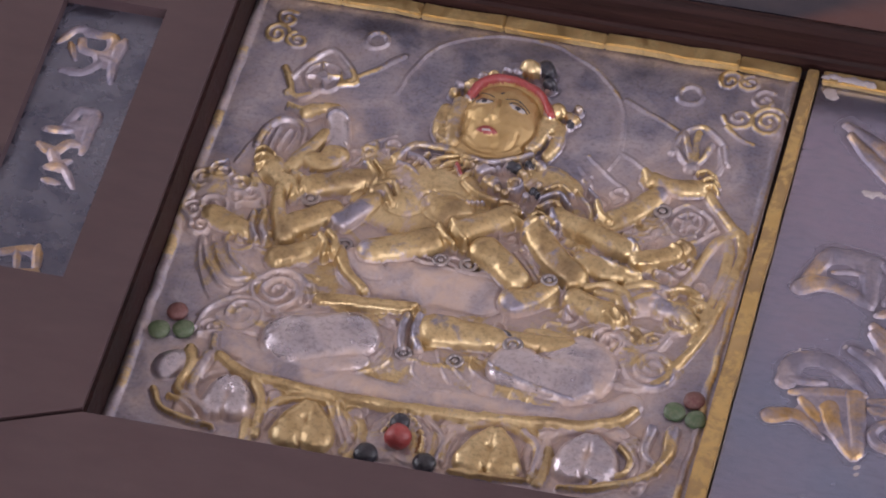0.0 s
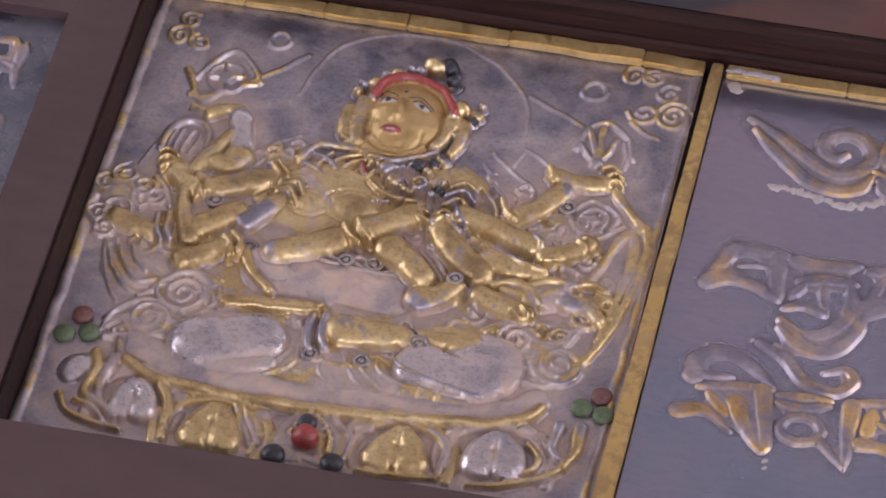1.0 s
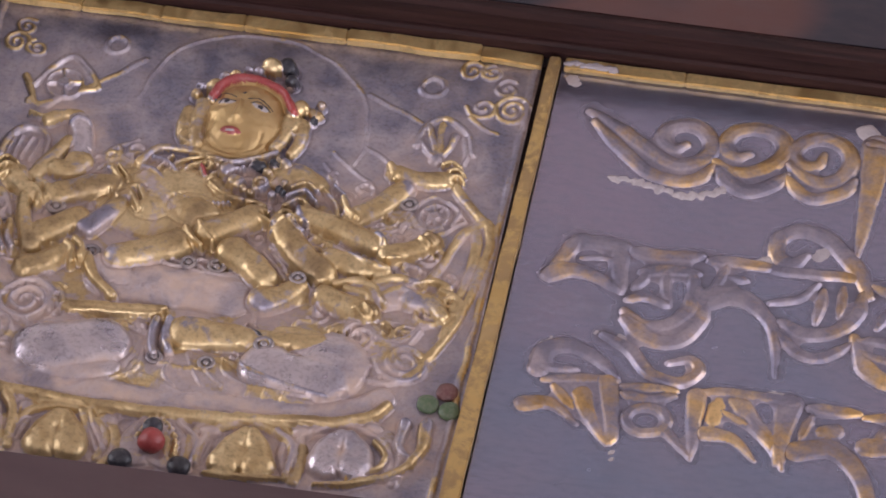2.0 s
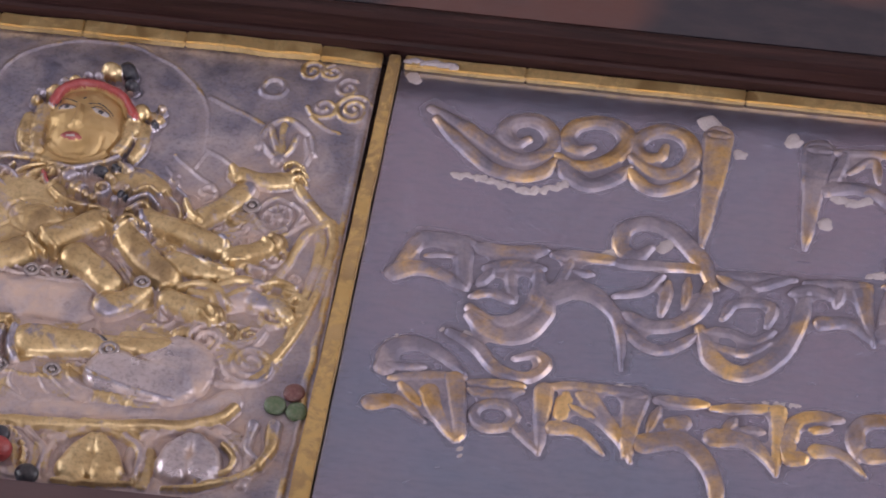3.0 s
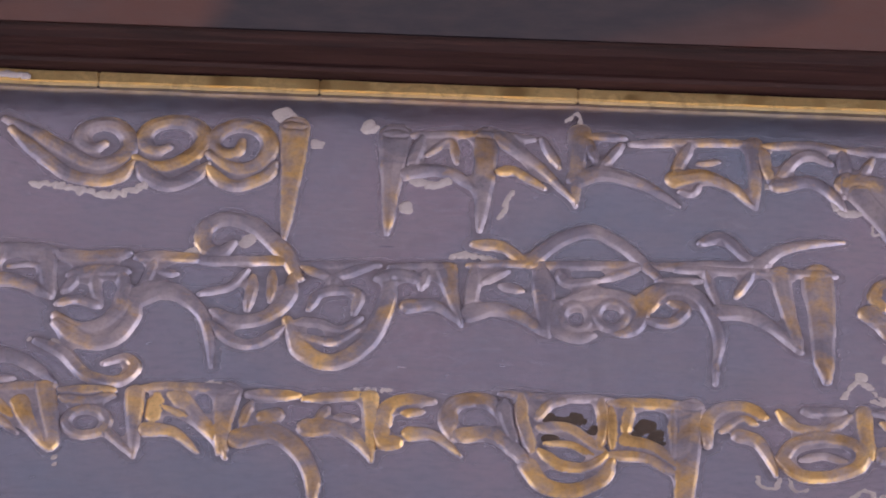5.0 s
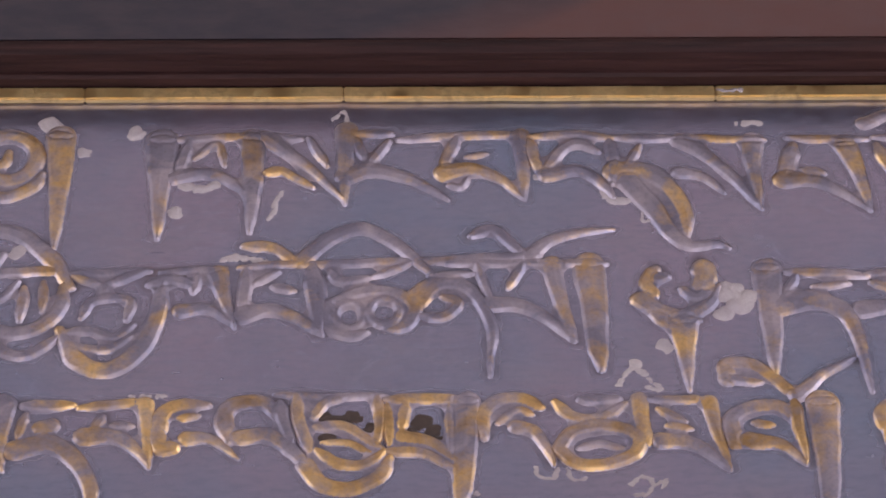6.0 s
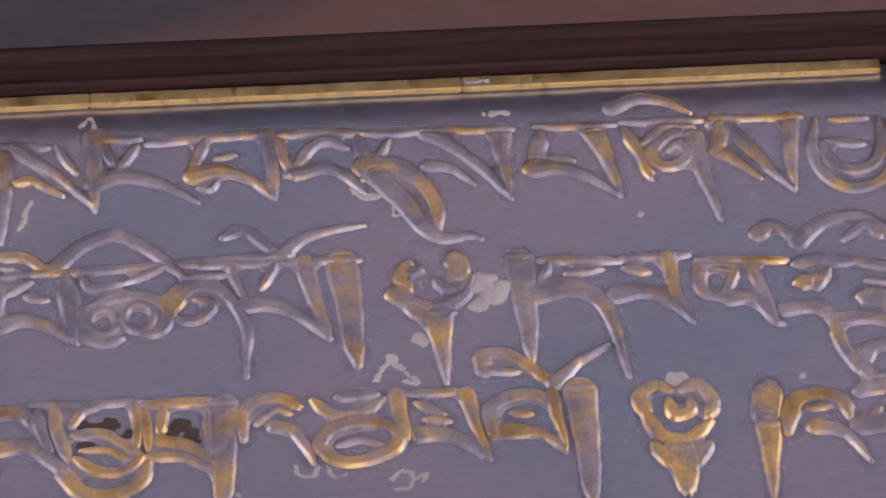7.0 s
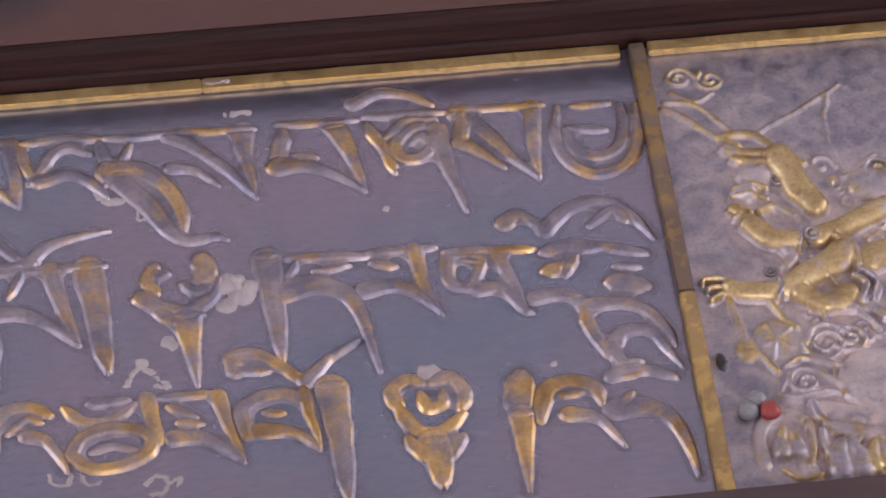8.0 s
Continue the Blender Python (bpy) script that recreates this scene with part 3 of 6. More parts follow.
    # emblem held on the left: wheel in a leaf
    r.ring("p", "s", 0.3, 0.6, 4.4, 0.8, (-103.7, -22.5))
    r.ring("p", "s", 0.62, 0.62, 1.6, 1.2, (-103.7, -22.6))
    r.ridge("p", "s", 0.62, 0.56, 0.8, 0.8, (-106.9, -23.2), (-100.4, -21.8))
    r.ridge("p", "s", 0.62, 0.56, 0.8, 0.8, (-104.7, -18.7), (-102.8, -26.3))
    r.ridge("p", "h", 0.25, 0.74, 1.6, 1.4, (-112.8, -21.3), (-109.9, -26.2), (-108.5, -29.3), (-105.1, -28.3))
    r.ridge("p", "s", 0.19, 0.74, 1.6, 1.2, (-110.4, -24.5), (-108.0, -19.1), (-104.2, -14.1), (-100.4, -16.8), (-96.4, -22.0), (-99.9, -24.0))
    r.ridge("p", "s", 0.19, 0.62, 2.2, 1.6, (-109.9, -28.7), (-106.6, -29.6), (-103.7, -26.4))
    # tangled foliage and beast on the left edge
    r.dome("p", "s", 0, 1.36, 6.5, 6.0, 0, (-117.6, -58.6))
    r.curl("p", "s", 0.62, 0.74, 3.4, 1.7, 1.1, 0, (-120.9, -57.8))
    r.curl("p", "s", 0.87, 0.74, 3.2, 1.6, 1.1, 90, (-117.4, -54.8))
    r.curl("p", "s", 0.87, 0.74, 3.0, 1.6, 1.0, 200, (-113.1, -57.2))
    r.curl("p", "s", 0.74, 0.74, 3.4, 1.6, 1.0, 300, (-117.2, -64.6))
    r.curl("p", "s", 0.74, 0.62, 2.8, 1.5, 1.0, 60, (-112.7, -61.1))
    r.curl("p", "s", 0.62, 0.74, 3.0, 1.5, 1.0, 0, (-120.3, -66.9))
    r.curl("p", "s", 0.5, 0.74, 2.6, 1.5, 1.0, 120, (-118.2, -70.4))
    r.curl("p", "s", 0.62, 0.74, 2.6, 1.5, 1.0, 240, (-110.0, -59.6))
    r.ridge("p", "s", 0.37, 0.99, 2.6, 1.6, (-122.8, -62.3), (-122.9, -66.5), (-120.1, -70.0))
    r.ridge("p", "s", 0.37, 0.99, 2.4, 1.6, (-110.9, -53.9), (-107.9, -58.3), (-106.5, -61.3))
    # scarves, curling clouds left
    r.dome("p", "s", 0, 0.99, 7.5, 7.0, 0, (-109.1, -79.6))
    r.ridge("p", "s", "on", 0.8, 1.2, 1.0, (-116.1, -73.6), (-113.5, -81.2), (-109.2, -85.9), (-104.5, -85.7), (-101.1, -82.6))
    r.ridge("p", "s", "on", 0.8, 1.2, 1.0, (-113.6, -73.9), (-111.6, -80.0), (-108.0, -83.6), (-104.1, -82.4))
    r.ridge("p", "s", "on", 0.7, 1.0, 0.9, (-111.1, -74.2), (-109.3, -78.7), (-106.3, -80.9))
    r.ridge("p", "s", 0, 0.56, 1.0, 0.8, (-117.8, -69.7), (-116.2, -77.6), (-113.7, -85.1), (-110.8, -89.3))
    r.ridge("p", "s", 0.25, 0.81, 1.4, 1.2, (-106.2, -79.1), (-103.2, -81.6), (-104.1, -85.1), (-106.5, -87.2))
    r.curl("p", "s", 0.37, 0.87, 6.2, 2.4, 1.3, 30, (-97.6, -84.6))
    r.ridge("p", "s", 0.25, 0.74, 1.4, 1.2, (-95.6, -78.3), (-91.4, -80.6), (-90.2, -85.2), (-92.3, -88.9))
    r.ridge("p", "s", 0.25, 0.74, 1.2, 1.2, (-97.5, -77.9), (-93.6, -81.1), (-92.3, -86.5))
    r.dome("p", "s", 0, 0.93, 9.0, 4.4, 0, (-102.1, -94.9))
    r.curl("p", "s", 0.5, 0.74, 5.2, 2.2, 1.2, 200, (-103.0, -93.0))
    r.ridge("p", "s", 0.37, 0.74, 1.3, 1.0, (-111.6, -98.3), (-110.1, -92.0), (-105.1, -88.2), (-98.9, -88.8), (-94.1, -91.3))
    r.ridge("p", "s", 0.37, 0.74, 1.2, 1.0, (-110.5, -99.6), (-106.0, -98.3), (-100.5, -98.7), (-95.6, -99.5))
    r.ridge("p", "s", 0.37, 0.74, 1.2, 1.0, (-107.7, -96.3), (-102.6, -97.6), (-97.5, -96.8), (-93.8, -94.9))
    r.ridge("p", "s", 0.37, 0.68, 1.0, 1.0, (-107.2, -93.8), (-102.7, -95.2), (-98.1, -94.2))
    r.curl("p", "s", 0.31, 0.62, 3.0, 1.5, 1.0, 0, (-108.5, -97.9))
    # scarf and emblem on the right
    r.ridge("p", "h", 0.19, 1.12, 2.4, 2.0, (-16.8, -36.8), (-10.3, -45.3), (-7.1, -47.9), (-6.5, -56.0), (-7.5, -65.9), (-10.0, -77.6), (-14.4, -88.0), (-17.0, -92.5))
    r.ridge("p", "h", 0.19, 0.87, 2.2, 1.8, (-9.3, -47.4), (-13.2, -52.4), (-15.6, -61.0), (-19.2, -69.9))
    r.ridge("p", "h", 0.19, 0.87, 2.4, 1.6, (-9.4, -49.9), (-8.8, -59.6), (-10.4, -69.6), (-11.4, -79.3))
    r.ridge("p", "s", 0.19, 0.74, 1.8, 1.4, (-16.7, -37.4), (-14.2, -41.0), (-9.6, -45.8))
    r.ridge("p", "s", 0.31, 0.74, 1.4, 1.2, (-24.5, -46.6), (-22.1, -49.4), (-19.4, -50.8), (-16.7, -49.6))
    r.ridge("p", "s", 0.31, 0.74, 1.4, 1.2, (-16.3, -42.4), (-14.0, -45.2), (-14.5, -48.6))
    r.dome("p", "s", 0, 0.93, 9.5, 6.0, 0, (-20.9, -87.6))
    r.curl("p", "s", 0.62, 0.68, 5.6, 2.3, 1.3, 150, (-17.9, -88.1))
    r.curl("p", "s", 0.62, 0.68, 4.4, 2.0, 1.2, 30, (-27.7, -83.1))
    r.ridge("p", "s", 0.31, 0.74, 1.4, 1.2, (-33.3, -81.7), (-28.7, -78.4), (-24.4, -82.2), (-18.7, -84.1), (-16.2, -78.8))
    r.ridge("p", "s", 0.31, 0.74, 1.4, 1.2, (-26.1, -93.6), (-20.2, -93.8), (-14.5, -90.3), (-13.6, -86.1))
    r.ridge("p", "s", 0.37, 0.68, 1.2, 1.0, (-23.7, -88.3), (-19.1, -85.0), (-15.1, -87.3))
    r.ridge("p", "s", 0.37, 0.68, 1.2, 1.0, (-22.9, -83.5), (-18.2, -80.8), (-15.7, -75.6))
    r.curl("p", "h", 0.5, 0.74, 4.0, 1.8, 1.2, 60, (-14.8, -73.9))
    r.curl("p", "h", 0.5, 0.74, 3.2, 1.6, 1.2, 200, (-11.3, -70.8))
    r.ridge("p", "h", 0.37, 0.87, 1.8, 1.2, (-13.8, -67.3), (-10.3, -69.7), (-9.3, -75.1))
    # flower held on the right
    r.ridge("p", "s", 0.2, 0.8, 1.6, 1.2, (-26.4, -27.0), (-25.5, -21.0), (-21.5, -18.4), (-16.7, -21.8), (-14.4, -27.9))
    r.ridge("p", "s", 0.3, 0.8, 1.8, 1.2, (-24.6, -21.6), (-22.9, -26.3), (-21.4, -30.3))
    r.ridge("p", "s", 0.3, 0.8, 1.8, 1.2, (-22.0, -20.3), (-21.7, -25.4), (-21.3, -30.3))
    r.ridge("p", "s", 0.3, 0.7, 1.4, 1.0, (-25.6, -25.7), (-23.5, -28.6), (-21.5, -30.5))
    r.ridge("p", "s", 0.3, 0.7, 1.4, 1.0, (-18.7, -22.6), (-19.8, -27.0), (-21.0, -30.4))
    r.dome("p", "s", 0.4, 0.9, 1.5, 1.5, 0, (-21.4, -30.5))
    r.ridge("p", "s", 0.2, 0.7, 1.2, 1.0, (-17.0, -23.6), (-15.6, -28.1), (-15.8, -30.5))
    # bag beside the left fist
    r.ridge("p", "s", 0.2, 0.9, 1.8, 1.4, (-112.6, -45.1), (-111.7, -39.2), (-107.8, -36.1), (-104.1, -37.7), (-103.0, -43.5))
    r.ridge("p", "s", 0.2, 0.6, 0.9, 0.7, (-111.0, -45.3), (-111.0, -42.0), (-110.8, -39.9))
    r.ridge("p", "s", 0.2, 0.6, 0.9, 0.7, (-109.5, -45.0), (-109.6, -41.4), (-109.4, -39.1))
    r.ridge("p", "s", 0.2, 0.6, 0.9, 0.7, (-108.0, -45.1), (-107.6, -41.3), (-106.8, -39.0))
    r.ridge("p", "s", 0.2, 0.6, 0.9, 0.7, (-106.3, -45.0), (-105.4, -41.6), (-105.3, -39.2))
    r.ridge("p", "s", 0.0, 0.4, 0.9, 0.7, (-115.9, -50.7), (-114.6, -46.5), (-113.1, -42.6))
    # torso, hips and the cloth across them
    r.dome("f", "h", 0.4, 2.2, 15, 11, 0, (-75.3, -52.4))
    r.dome("f", "h", 0.4, 1.9, 11, 5, 10, (-74.4, -47.9))
    r.dome("f", "h", 0.4, 1.8, 8, 5, -20, (-49.5, -42.1))
    r.dome("f", "g", 0.9, 2.4, 5.4, 4.4, 0, (-68.7, -54.8))
    r.dome("f", "g", 0.9, 2.2, 4.4, 3.6, 0, (-77.5, -55.5))
    r.ridge("f", "v", 0.2, 1.1, 11.5, 12.5, (-81.6, -75.2), (-68.2, -75.2), (-56.1, -75.4))
    r.ridge("f", "s", "on", 0.4, 0.8, 0.7, (-51.9, -68.4), (-51.0, -74.6), (-50.1, -82.1))
    r.ridge("f", "s", "on", 0.4, 0.9, 0.7, (-85.1, -70.9), (-77.6, -70.0), (-67.8, -70.2), (-52.1, -71.6))
    r.ridge("f", "s", 0.5, 0.9, 1.0, 0.8, (-73.3, -69.4), (-69.4, -70.4), (-65.7, -68.8), (-61.2, -70.6), (-56.1, -70.1))
    r.ridge("f", "s", 0.5, 0.9, 1.0, 0.8, (-71.0, -68.5), (-67.2, -69.1), (-64.0, -67.3), (-59.9, -69.2))
    r.ridge("f", "h", 0.4, 1.3, 8.0, 6.0, (-48.5, -75.3), (-43.6, -73.6))
    r.ridge("f", "s", "on", 0.5, 5.0, 3.4, (-48.3, -74.3), (-46.6, -74.7))
    r.ridge("f", "g", 1.0, 1.28, 3.0, 2.6, (-88.0, -71.3), (-84.9, -76.4), (-80.8, -80.6))
    r.ridge("f", "v", 0.5, 1.0, 6.0, 5.0, (-83.6, -71.8), (-79.6, -74.9))
    r.ridge("f", "g", 1.0, 1.2, 2.4, 1.8, (-88.9, -85.6), (-80.6, -84.0), (-68.6, -82.8))
    r.ridge("f", "g", 1.0, 0.9, 1.6, 1.2, (-88.0, -86.5), (-79.5, -85.1), (-69.3, -84.1))
    # arms on the left
    r.ridge("f", "v", 0.6, 2.0, 5.0, 5.0, (-98.0, -33.2), (-96.3, -38.4), (-95.5, -43.6))
    r.ridge("f", "g", 0.6, 2.2, 6.6, 4.6, (-95.5, -45.0), (-96.5, -47.6), (-99.6, -47.5))
    r.ridge("f", "s", "on", 0.6, 1.2, 1.0, (-99.7, -34.7), (-97.9, -33.3), (-95.3, -33.9))
    r.ridge("f", "g", 0.5, 1.9, 4.4, 4.0, (-104.0, -49.9), (-101.3, -44.2), (-99.1, -39.8))
    r.ridge("f", "g", 0.5, 1.5, 3.4, 2.6, (-104.4, -33.6), (-101.4, -31.5), (-98.5, -31.0))
    r.ridge("f", "h", 0.6, 1.3, 1.2, 1.0, (-108.7, -32.7), (-105.4, -33.2), (-103.2, -31.4))
    r.dome("f", "g", 0.5, 2.2, 3.4, 3.6, 0, (-107.9, -50.8))
    r.ridge("f", "g", 1.6, 1.2, 1.1, 0.9, (-111.7, -48.3), (-110.2, -47.0), (-107.9, -48.2))
    r.ridge("f", "g", 1.6, 1.2, 1.1, 0.9, (-111.5, -50.4), (-109.9, -49.1), (-107.5, -49.8))
    r.ridge("f", "g", 1.6, 1.2, 1.1, 0.9, (-110.8, -52.3), (-109.2, -51.1), (-107.0, -51.6))
    r.ridge("f", "g", 0.6, 1.9, 4.6, 4.2, (-107.1, -52.3), (-105.1, -54.2), (-102.8, -55.2))
    r.ridge("f", "h", 0.9, 1.94, 2.0, 1.8, (-104.1, -53.9), (-101.6, -55.0), (-101.3, -58.7))
    r.ridge("f", "h", 0.9, 1.94, 2.0, 1.8, (-102.4, -52.5), (-100.0, -53.7), (-99.8, -57.0))
    r.ridge("f", "h", 0.7, 2.3, 6.2, 5.8, (-97.1, -54.6), (-92.6, -52.3), (-87.3, -50.1))
    r.ridge("f", "h", 0.9, 2.35, 2.0, 1.8, (-87.7, -46.8), (-85.6, -49.7), (-85.3, -53.8))
    r.ridge("f", "g", 0.7, 2.2, 6.6, 5.4, (-98.6, -65.8), (-95.5, -63.6), (-92.3, -60.5))
    r.ridge("f", "s", 0.6, 1.9, 4.8, 4.2, (-89.6, -62.9), (-85.4, -56.9), (-82.3, -51.9))
    r.ridge("f", "h", 0.9, 2.04, 2.0, 1.8, (-84.5, -53.5), (-82.4, -52.3), (-80.2, -56.3))
    r.ridge("f", "h", 0.9, 2.04, 2.0, 1.8, (-83.6, -51.4), (-81.1, -50.4), (-78.9, -54.4))
    r.ridge("f", "g", 0.6, 1.9, 2.8, 4.6, (-104.4, -57.0), (-103.1, -63.3), (-100.3, -69.4))
    r.ridge("f", "g", 0.5, 2.0, 5.2, 4.6, (-115.9, -67.0), (-112.2, -68.5), (-109.0, -69.4))
    r.ridge("f", "h", 0.8, 1.94, 2.0, 1.8, (-107.8, -65.4), (-107.5, -69.2), (-105.8, -72.2))
    r.ridge("f", "h", 0.8, 1.94, 2.0, 1.8, (-105.8, -64.9), (-105.5, -68.7), (-103.7, -71.7))
    r.ridge("f", "g", 0.6, 2.2, 5.6, 5.2, (-100.1, -75.7), (-96.7, -73.8), (-93.1, -71.0))
    r.ridge("f", "g", 1.0, 1.3, 1.2, 1.0, (-101.3, -76.3), (-99.2, -77.2), (-97.3, -76.5))
    r.ridge("f", "h", 0.9, 2.04, 2.0, 1.8, (-92.5, -68.6), (-90.8, -70.8), (-90.5, -73.8))
    r.ridge("f", "h", 0.9, 2.04, 2.0, 1.8, (-90.9, -67.5), (-89.1, -69.7), (-88.9, -72.7))
    # forearms crossed at the chest
    r.ridge("f", "g", 0.8, 2.7, 7.0, 6.6, (-80.9, -69.9), (-75.1, -67.2), (-69.8, -64.3))
    r.ridge("f", "h", 1.0, 2.65, 2.0, 1.8, (-68.8, -61.0), (-67.0, -63.5), (-65.1, -65.2))
    r.ridge("f", "h", 1.0, 2.65, 2.0, 1.8, (-66.7, -59.0), (-64.8, -61.4), (-62.9, -63.3))
    r.ridge("f", "g", 0.9, 2.8, 6.6, 6.0, (-64.2, -60.4), (-60.2, -57.1), (-56.1, -54.3))
    r.ridge("f", "g", 2.0, 1.4, 1.4, 1.1, (-58.1, -51.4), (-55.9, -51.4), (-53.7, -52.3))
    r.ridge("f", "g", 2.0, 1.4, 1.4, 1.1, (-57.3, -53.1), (-54.9, -53.0), (-52.7, -53.9))
    r.ridge("f", "g", 2.0, 1.4, 1.4, 1.1, (-56.8, -55.1), (-54.7, -55.1), (-52.5, -56.0))
    r.ridge("f", "g", 1.05, 2.82, 7.0, 6.0, (-58.5, -64.5), (-53.9, -67.9), (-50.4, -71.2))
    r.ridge("f", "h", 0.91, 2.25, 7.0, 5.0, (-49.2, -76.8), (-46.0, -75.3), (-43.1, -72.3))
    r.ridge("f", "s", "on", 0.95, 1.6, 1.6, (-52.3, -63.0), (-49.1, -66.4), (-46.5, -69.9))
    r.ridge("f", "s", "on", 0.95, 1.6, 1.6, (-50.9, -61.1), (-48.5, -63.9), (-46.6, -67.0))
    # arms on the right
    r.ridge("f", "g", 0.98, 2.82, 6.6, 6.2, (-49.4, -57.1), (-45.1, -62.7), (-38.9, -67.8))
    r.ridge("f", "s", "on", 0.95, 1.6, 1.6, (-51.8, -54.1), (-49.8, -52.5), (-47.5, -54.8))
    r.ridge("f", "s", "on", 0.95, 1.6, 1.6, (-51.6, -56.9), (-48.8, -54.3), (-46.1, -56.7))
    r.ridge("f", "s", "on", 0.95, 1.8, 1.8, (-40.3, -71.4), (-38.2, -74.2), (-38.0, -77.3))
    r.ridge("f", "h", 0.84, 2.39, 5.6, 5.4, (-37.2, -73.4), (-33.0, -74.9), (-27.3, -76.6))
    r.ridge("f", "g", "on", 0.8, 1.0, 1.0, (-30.2, -77.1), (-27.7, -79.3))
    r.ridge("f", "g", "on", 0.8, 1.0, 1.0, (-28.4, -75.9), (-26.0, -78.3))
    r.ridge("f", "g", 0.98, 2.53, 5.6, 5.4, (-45.0, -52.1), (-37.8, -54.9), (-29.4, -57.9))
    r.ridge("f", "s", "on", 0.95, 1.8, 1.8, (-48.2, -48.8), (-47.0, -52.7), (-44.9, -55.5))
    r.ridge("f", "s", "on", 0.95, 1.8, 1.8, (-29.3, -55.4), (-27.5, -57.5), (-27.5, -61.6))
    r.ridge("f", "g", 0.84, 2.25, 5.2, 4.4, (-26.2, -60.1), (-21.7, -57.8), (-18.1, -54.6))
    r.ridge("f", "h", "on", 0.95, 1.4, 1.2, (-19.5, -53.8), (-16.0, -56.3))
    r.ridge("f", "h", "on", 0.95, 1.4, 1.2, (-20.4, -55.3), (-16.7, -58.9))
    r.ridge("f", "h", 0.49, 1.85, 6.0, 4.8, (-35.7, -50.5), (-30.8, -46.1), (-26.6, -40.4))
    r.ridge("f", "h", 0.9, 2.04, 2.0, 1.8, (-38.6, -46.3), (-37.2, -49.1), (-35.2, -51.2))
    r.ridge("f", "g", 0.49, 1.67, 4.4, 4.2, (-29.2, -36.0), (-24.0, -37.2), (-18.8, -36.3))
    r.ridge("f", "g", 0.84, 1.06, 1.2, 1.0, (-19.6, -32.5), (-17.9, -31.2), (-15.9, -32.4))
    r.ridge("f", "g", 0.84, 1.06, 1.2, 1.0, (-18.3, -34.4), (-16.6, -33.1), (-14.8, -34.8))
    r.ridge("f", "g", 0.84, 1.06, 1.2, 1.0, (-17.8, -36.2), (-16.1, -35.1), (-14.6, -36.7))
    r.ridge("f", "h", 0.9, 1.33, 2.0, 1.8, (-30.6, -34.5), (-29.2, -36.2), (-29.1, -38.3))
    r.ridge("f", "g", 0.84, 2.11, 5.2, 4.0, (-37.9, -62.9), (-32.9, -64.2), (-26.7, -65.3))
    r.ridge("f", "s", "on", 0.8, 1.4, 1.2, (-37.0, -58.7), (-32.6, -62.7), (-27.4, -64.8), (-22.7, -64.6))
    r.ridge("f", "s", "on", 0.95, 1.6, 1.4, (-27.2, -62.9), (-23.2, -62.0), (-18.2, -62.9))
    r.ridge("f", "h", 0.77, 1.69, 4.2, 3.2, (-20.1, -71.5), (-15.2, -72.1), (-12.3, -74.7))
    r.ridge("f", "h", 0.69, 1.27, 1.8, 1.4, (-22.5, -68.5), (-16.5, -65.6), (-12.1, -67.0))
    r.ridge("f", "h", 0.88, 1.31, 2.0, 1.8, (-35.9, -69.6), (-31.5, -67.8), (-27.6, -69.4), (-24.4, -73.5))
    r.ridge("f", "h", 0.88, 1.31, 2.0, 1.8, (-33.3, -70.6), (-29.0, -71.3), (-27.1, -74.9))
    r.ridge("f", "h", 0.88, 1.31, 2.0, 1.8, (-26.0, -71.4), (-22.3, -69.0), (-19.0, -70.7))
    r.ridge("f", "h", 0.88, 1.31, 2.0, 1.8, (-27.9, -67.8), (-23.0, -65.9), (-18.7, -66.6))
    r.dome("f", "s", 0.44, 1.6, 8.0, 4.0, 10, (-26.2, -70.5))
    # head
    r.dome("f", "g", 0.3, 1.6, 11.0, 11, 0, (-63.9, -25.8))
    r.ridge("f", "f", 0.6, 1.7, 4.0, 4.0, (-70.9, -36.7), (-65.3, -37.7), (-58.6, -34.7))
    r.ridge("f", "f", 0.6, 1.9, 4.6, 4.6, (-69.8, -34.5), (-64.2, -35.5), (-59.5, -32.4))
    r.dome("f", "f", 0.9, 4.1, 8.8, 11.0, -8, (-63.5, -26.9))
    r.dome("f", "f", 0.9, 3.4, 5.4, 5.2, -8, (-64.6, -32.3))
    r.ridge("f", "f", "on", 0.9, 1.0, 2.0, (-64.6, -24.5), (-64.6, -27.2), (-64.7, -29.6))
    r.dome("f", "f", "on", 0.5, 1.7, 0.9, 0, (-64.7, -30.3))
    r.dome("f", "w", "on", 0.16, 1.9, 0.75, -10, (-67.7, -25.2))
    r.dome("f", "w", "on", 0.16, 1.9, 0.75, -16, (-60.3, -26.0))
    r.dome("f", "k", "on", 0.12, 0.62, 0.66, 0, (-67.6, -25.1))
    r.dome("f", "k", "on", 0.12, 0.62, 0.66, 0, (-60.2, -26.0))
    r.ridge("f", "k", "on", 0.10, 0.40, 0.36, (-69.3, -25.4), (-68.3, -24.3), (-65.8, -25.1))
    r.ridge("f", "k", "on", 0.10, 0.40, 0.36, (-62.3, -25.2), (-60.8, -24.4), (-58.0, -26.3))
    r.ridge("f", "k", "on", 0.06, 0.36, 0.30, (-70.4, -24.3), (-68.7, -22.5), (-65.8, -23.5))
    r.ridge("f", "k", "on", 0.06, 0.36, 0.30, (-63.1, -23.8), (-60.7, -23.4), (-57.6, -25.5))
    r.dome("f", "k", "on", 0.10, 0.40, 0.36, 0, (-64.2, -21.9))
    r.dome("f", "r", "on", 0.7, 2.3, 1.2, -6, (-65.4, -33.3))
    r.ridge("f", "w", "on", 0.10, 0.55, 0.5, (-66.1, -33.8), (-64.6, -33.9))
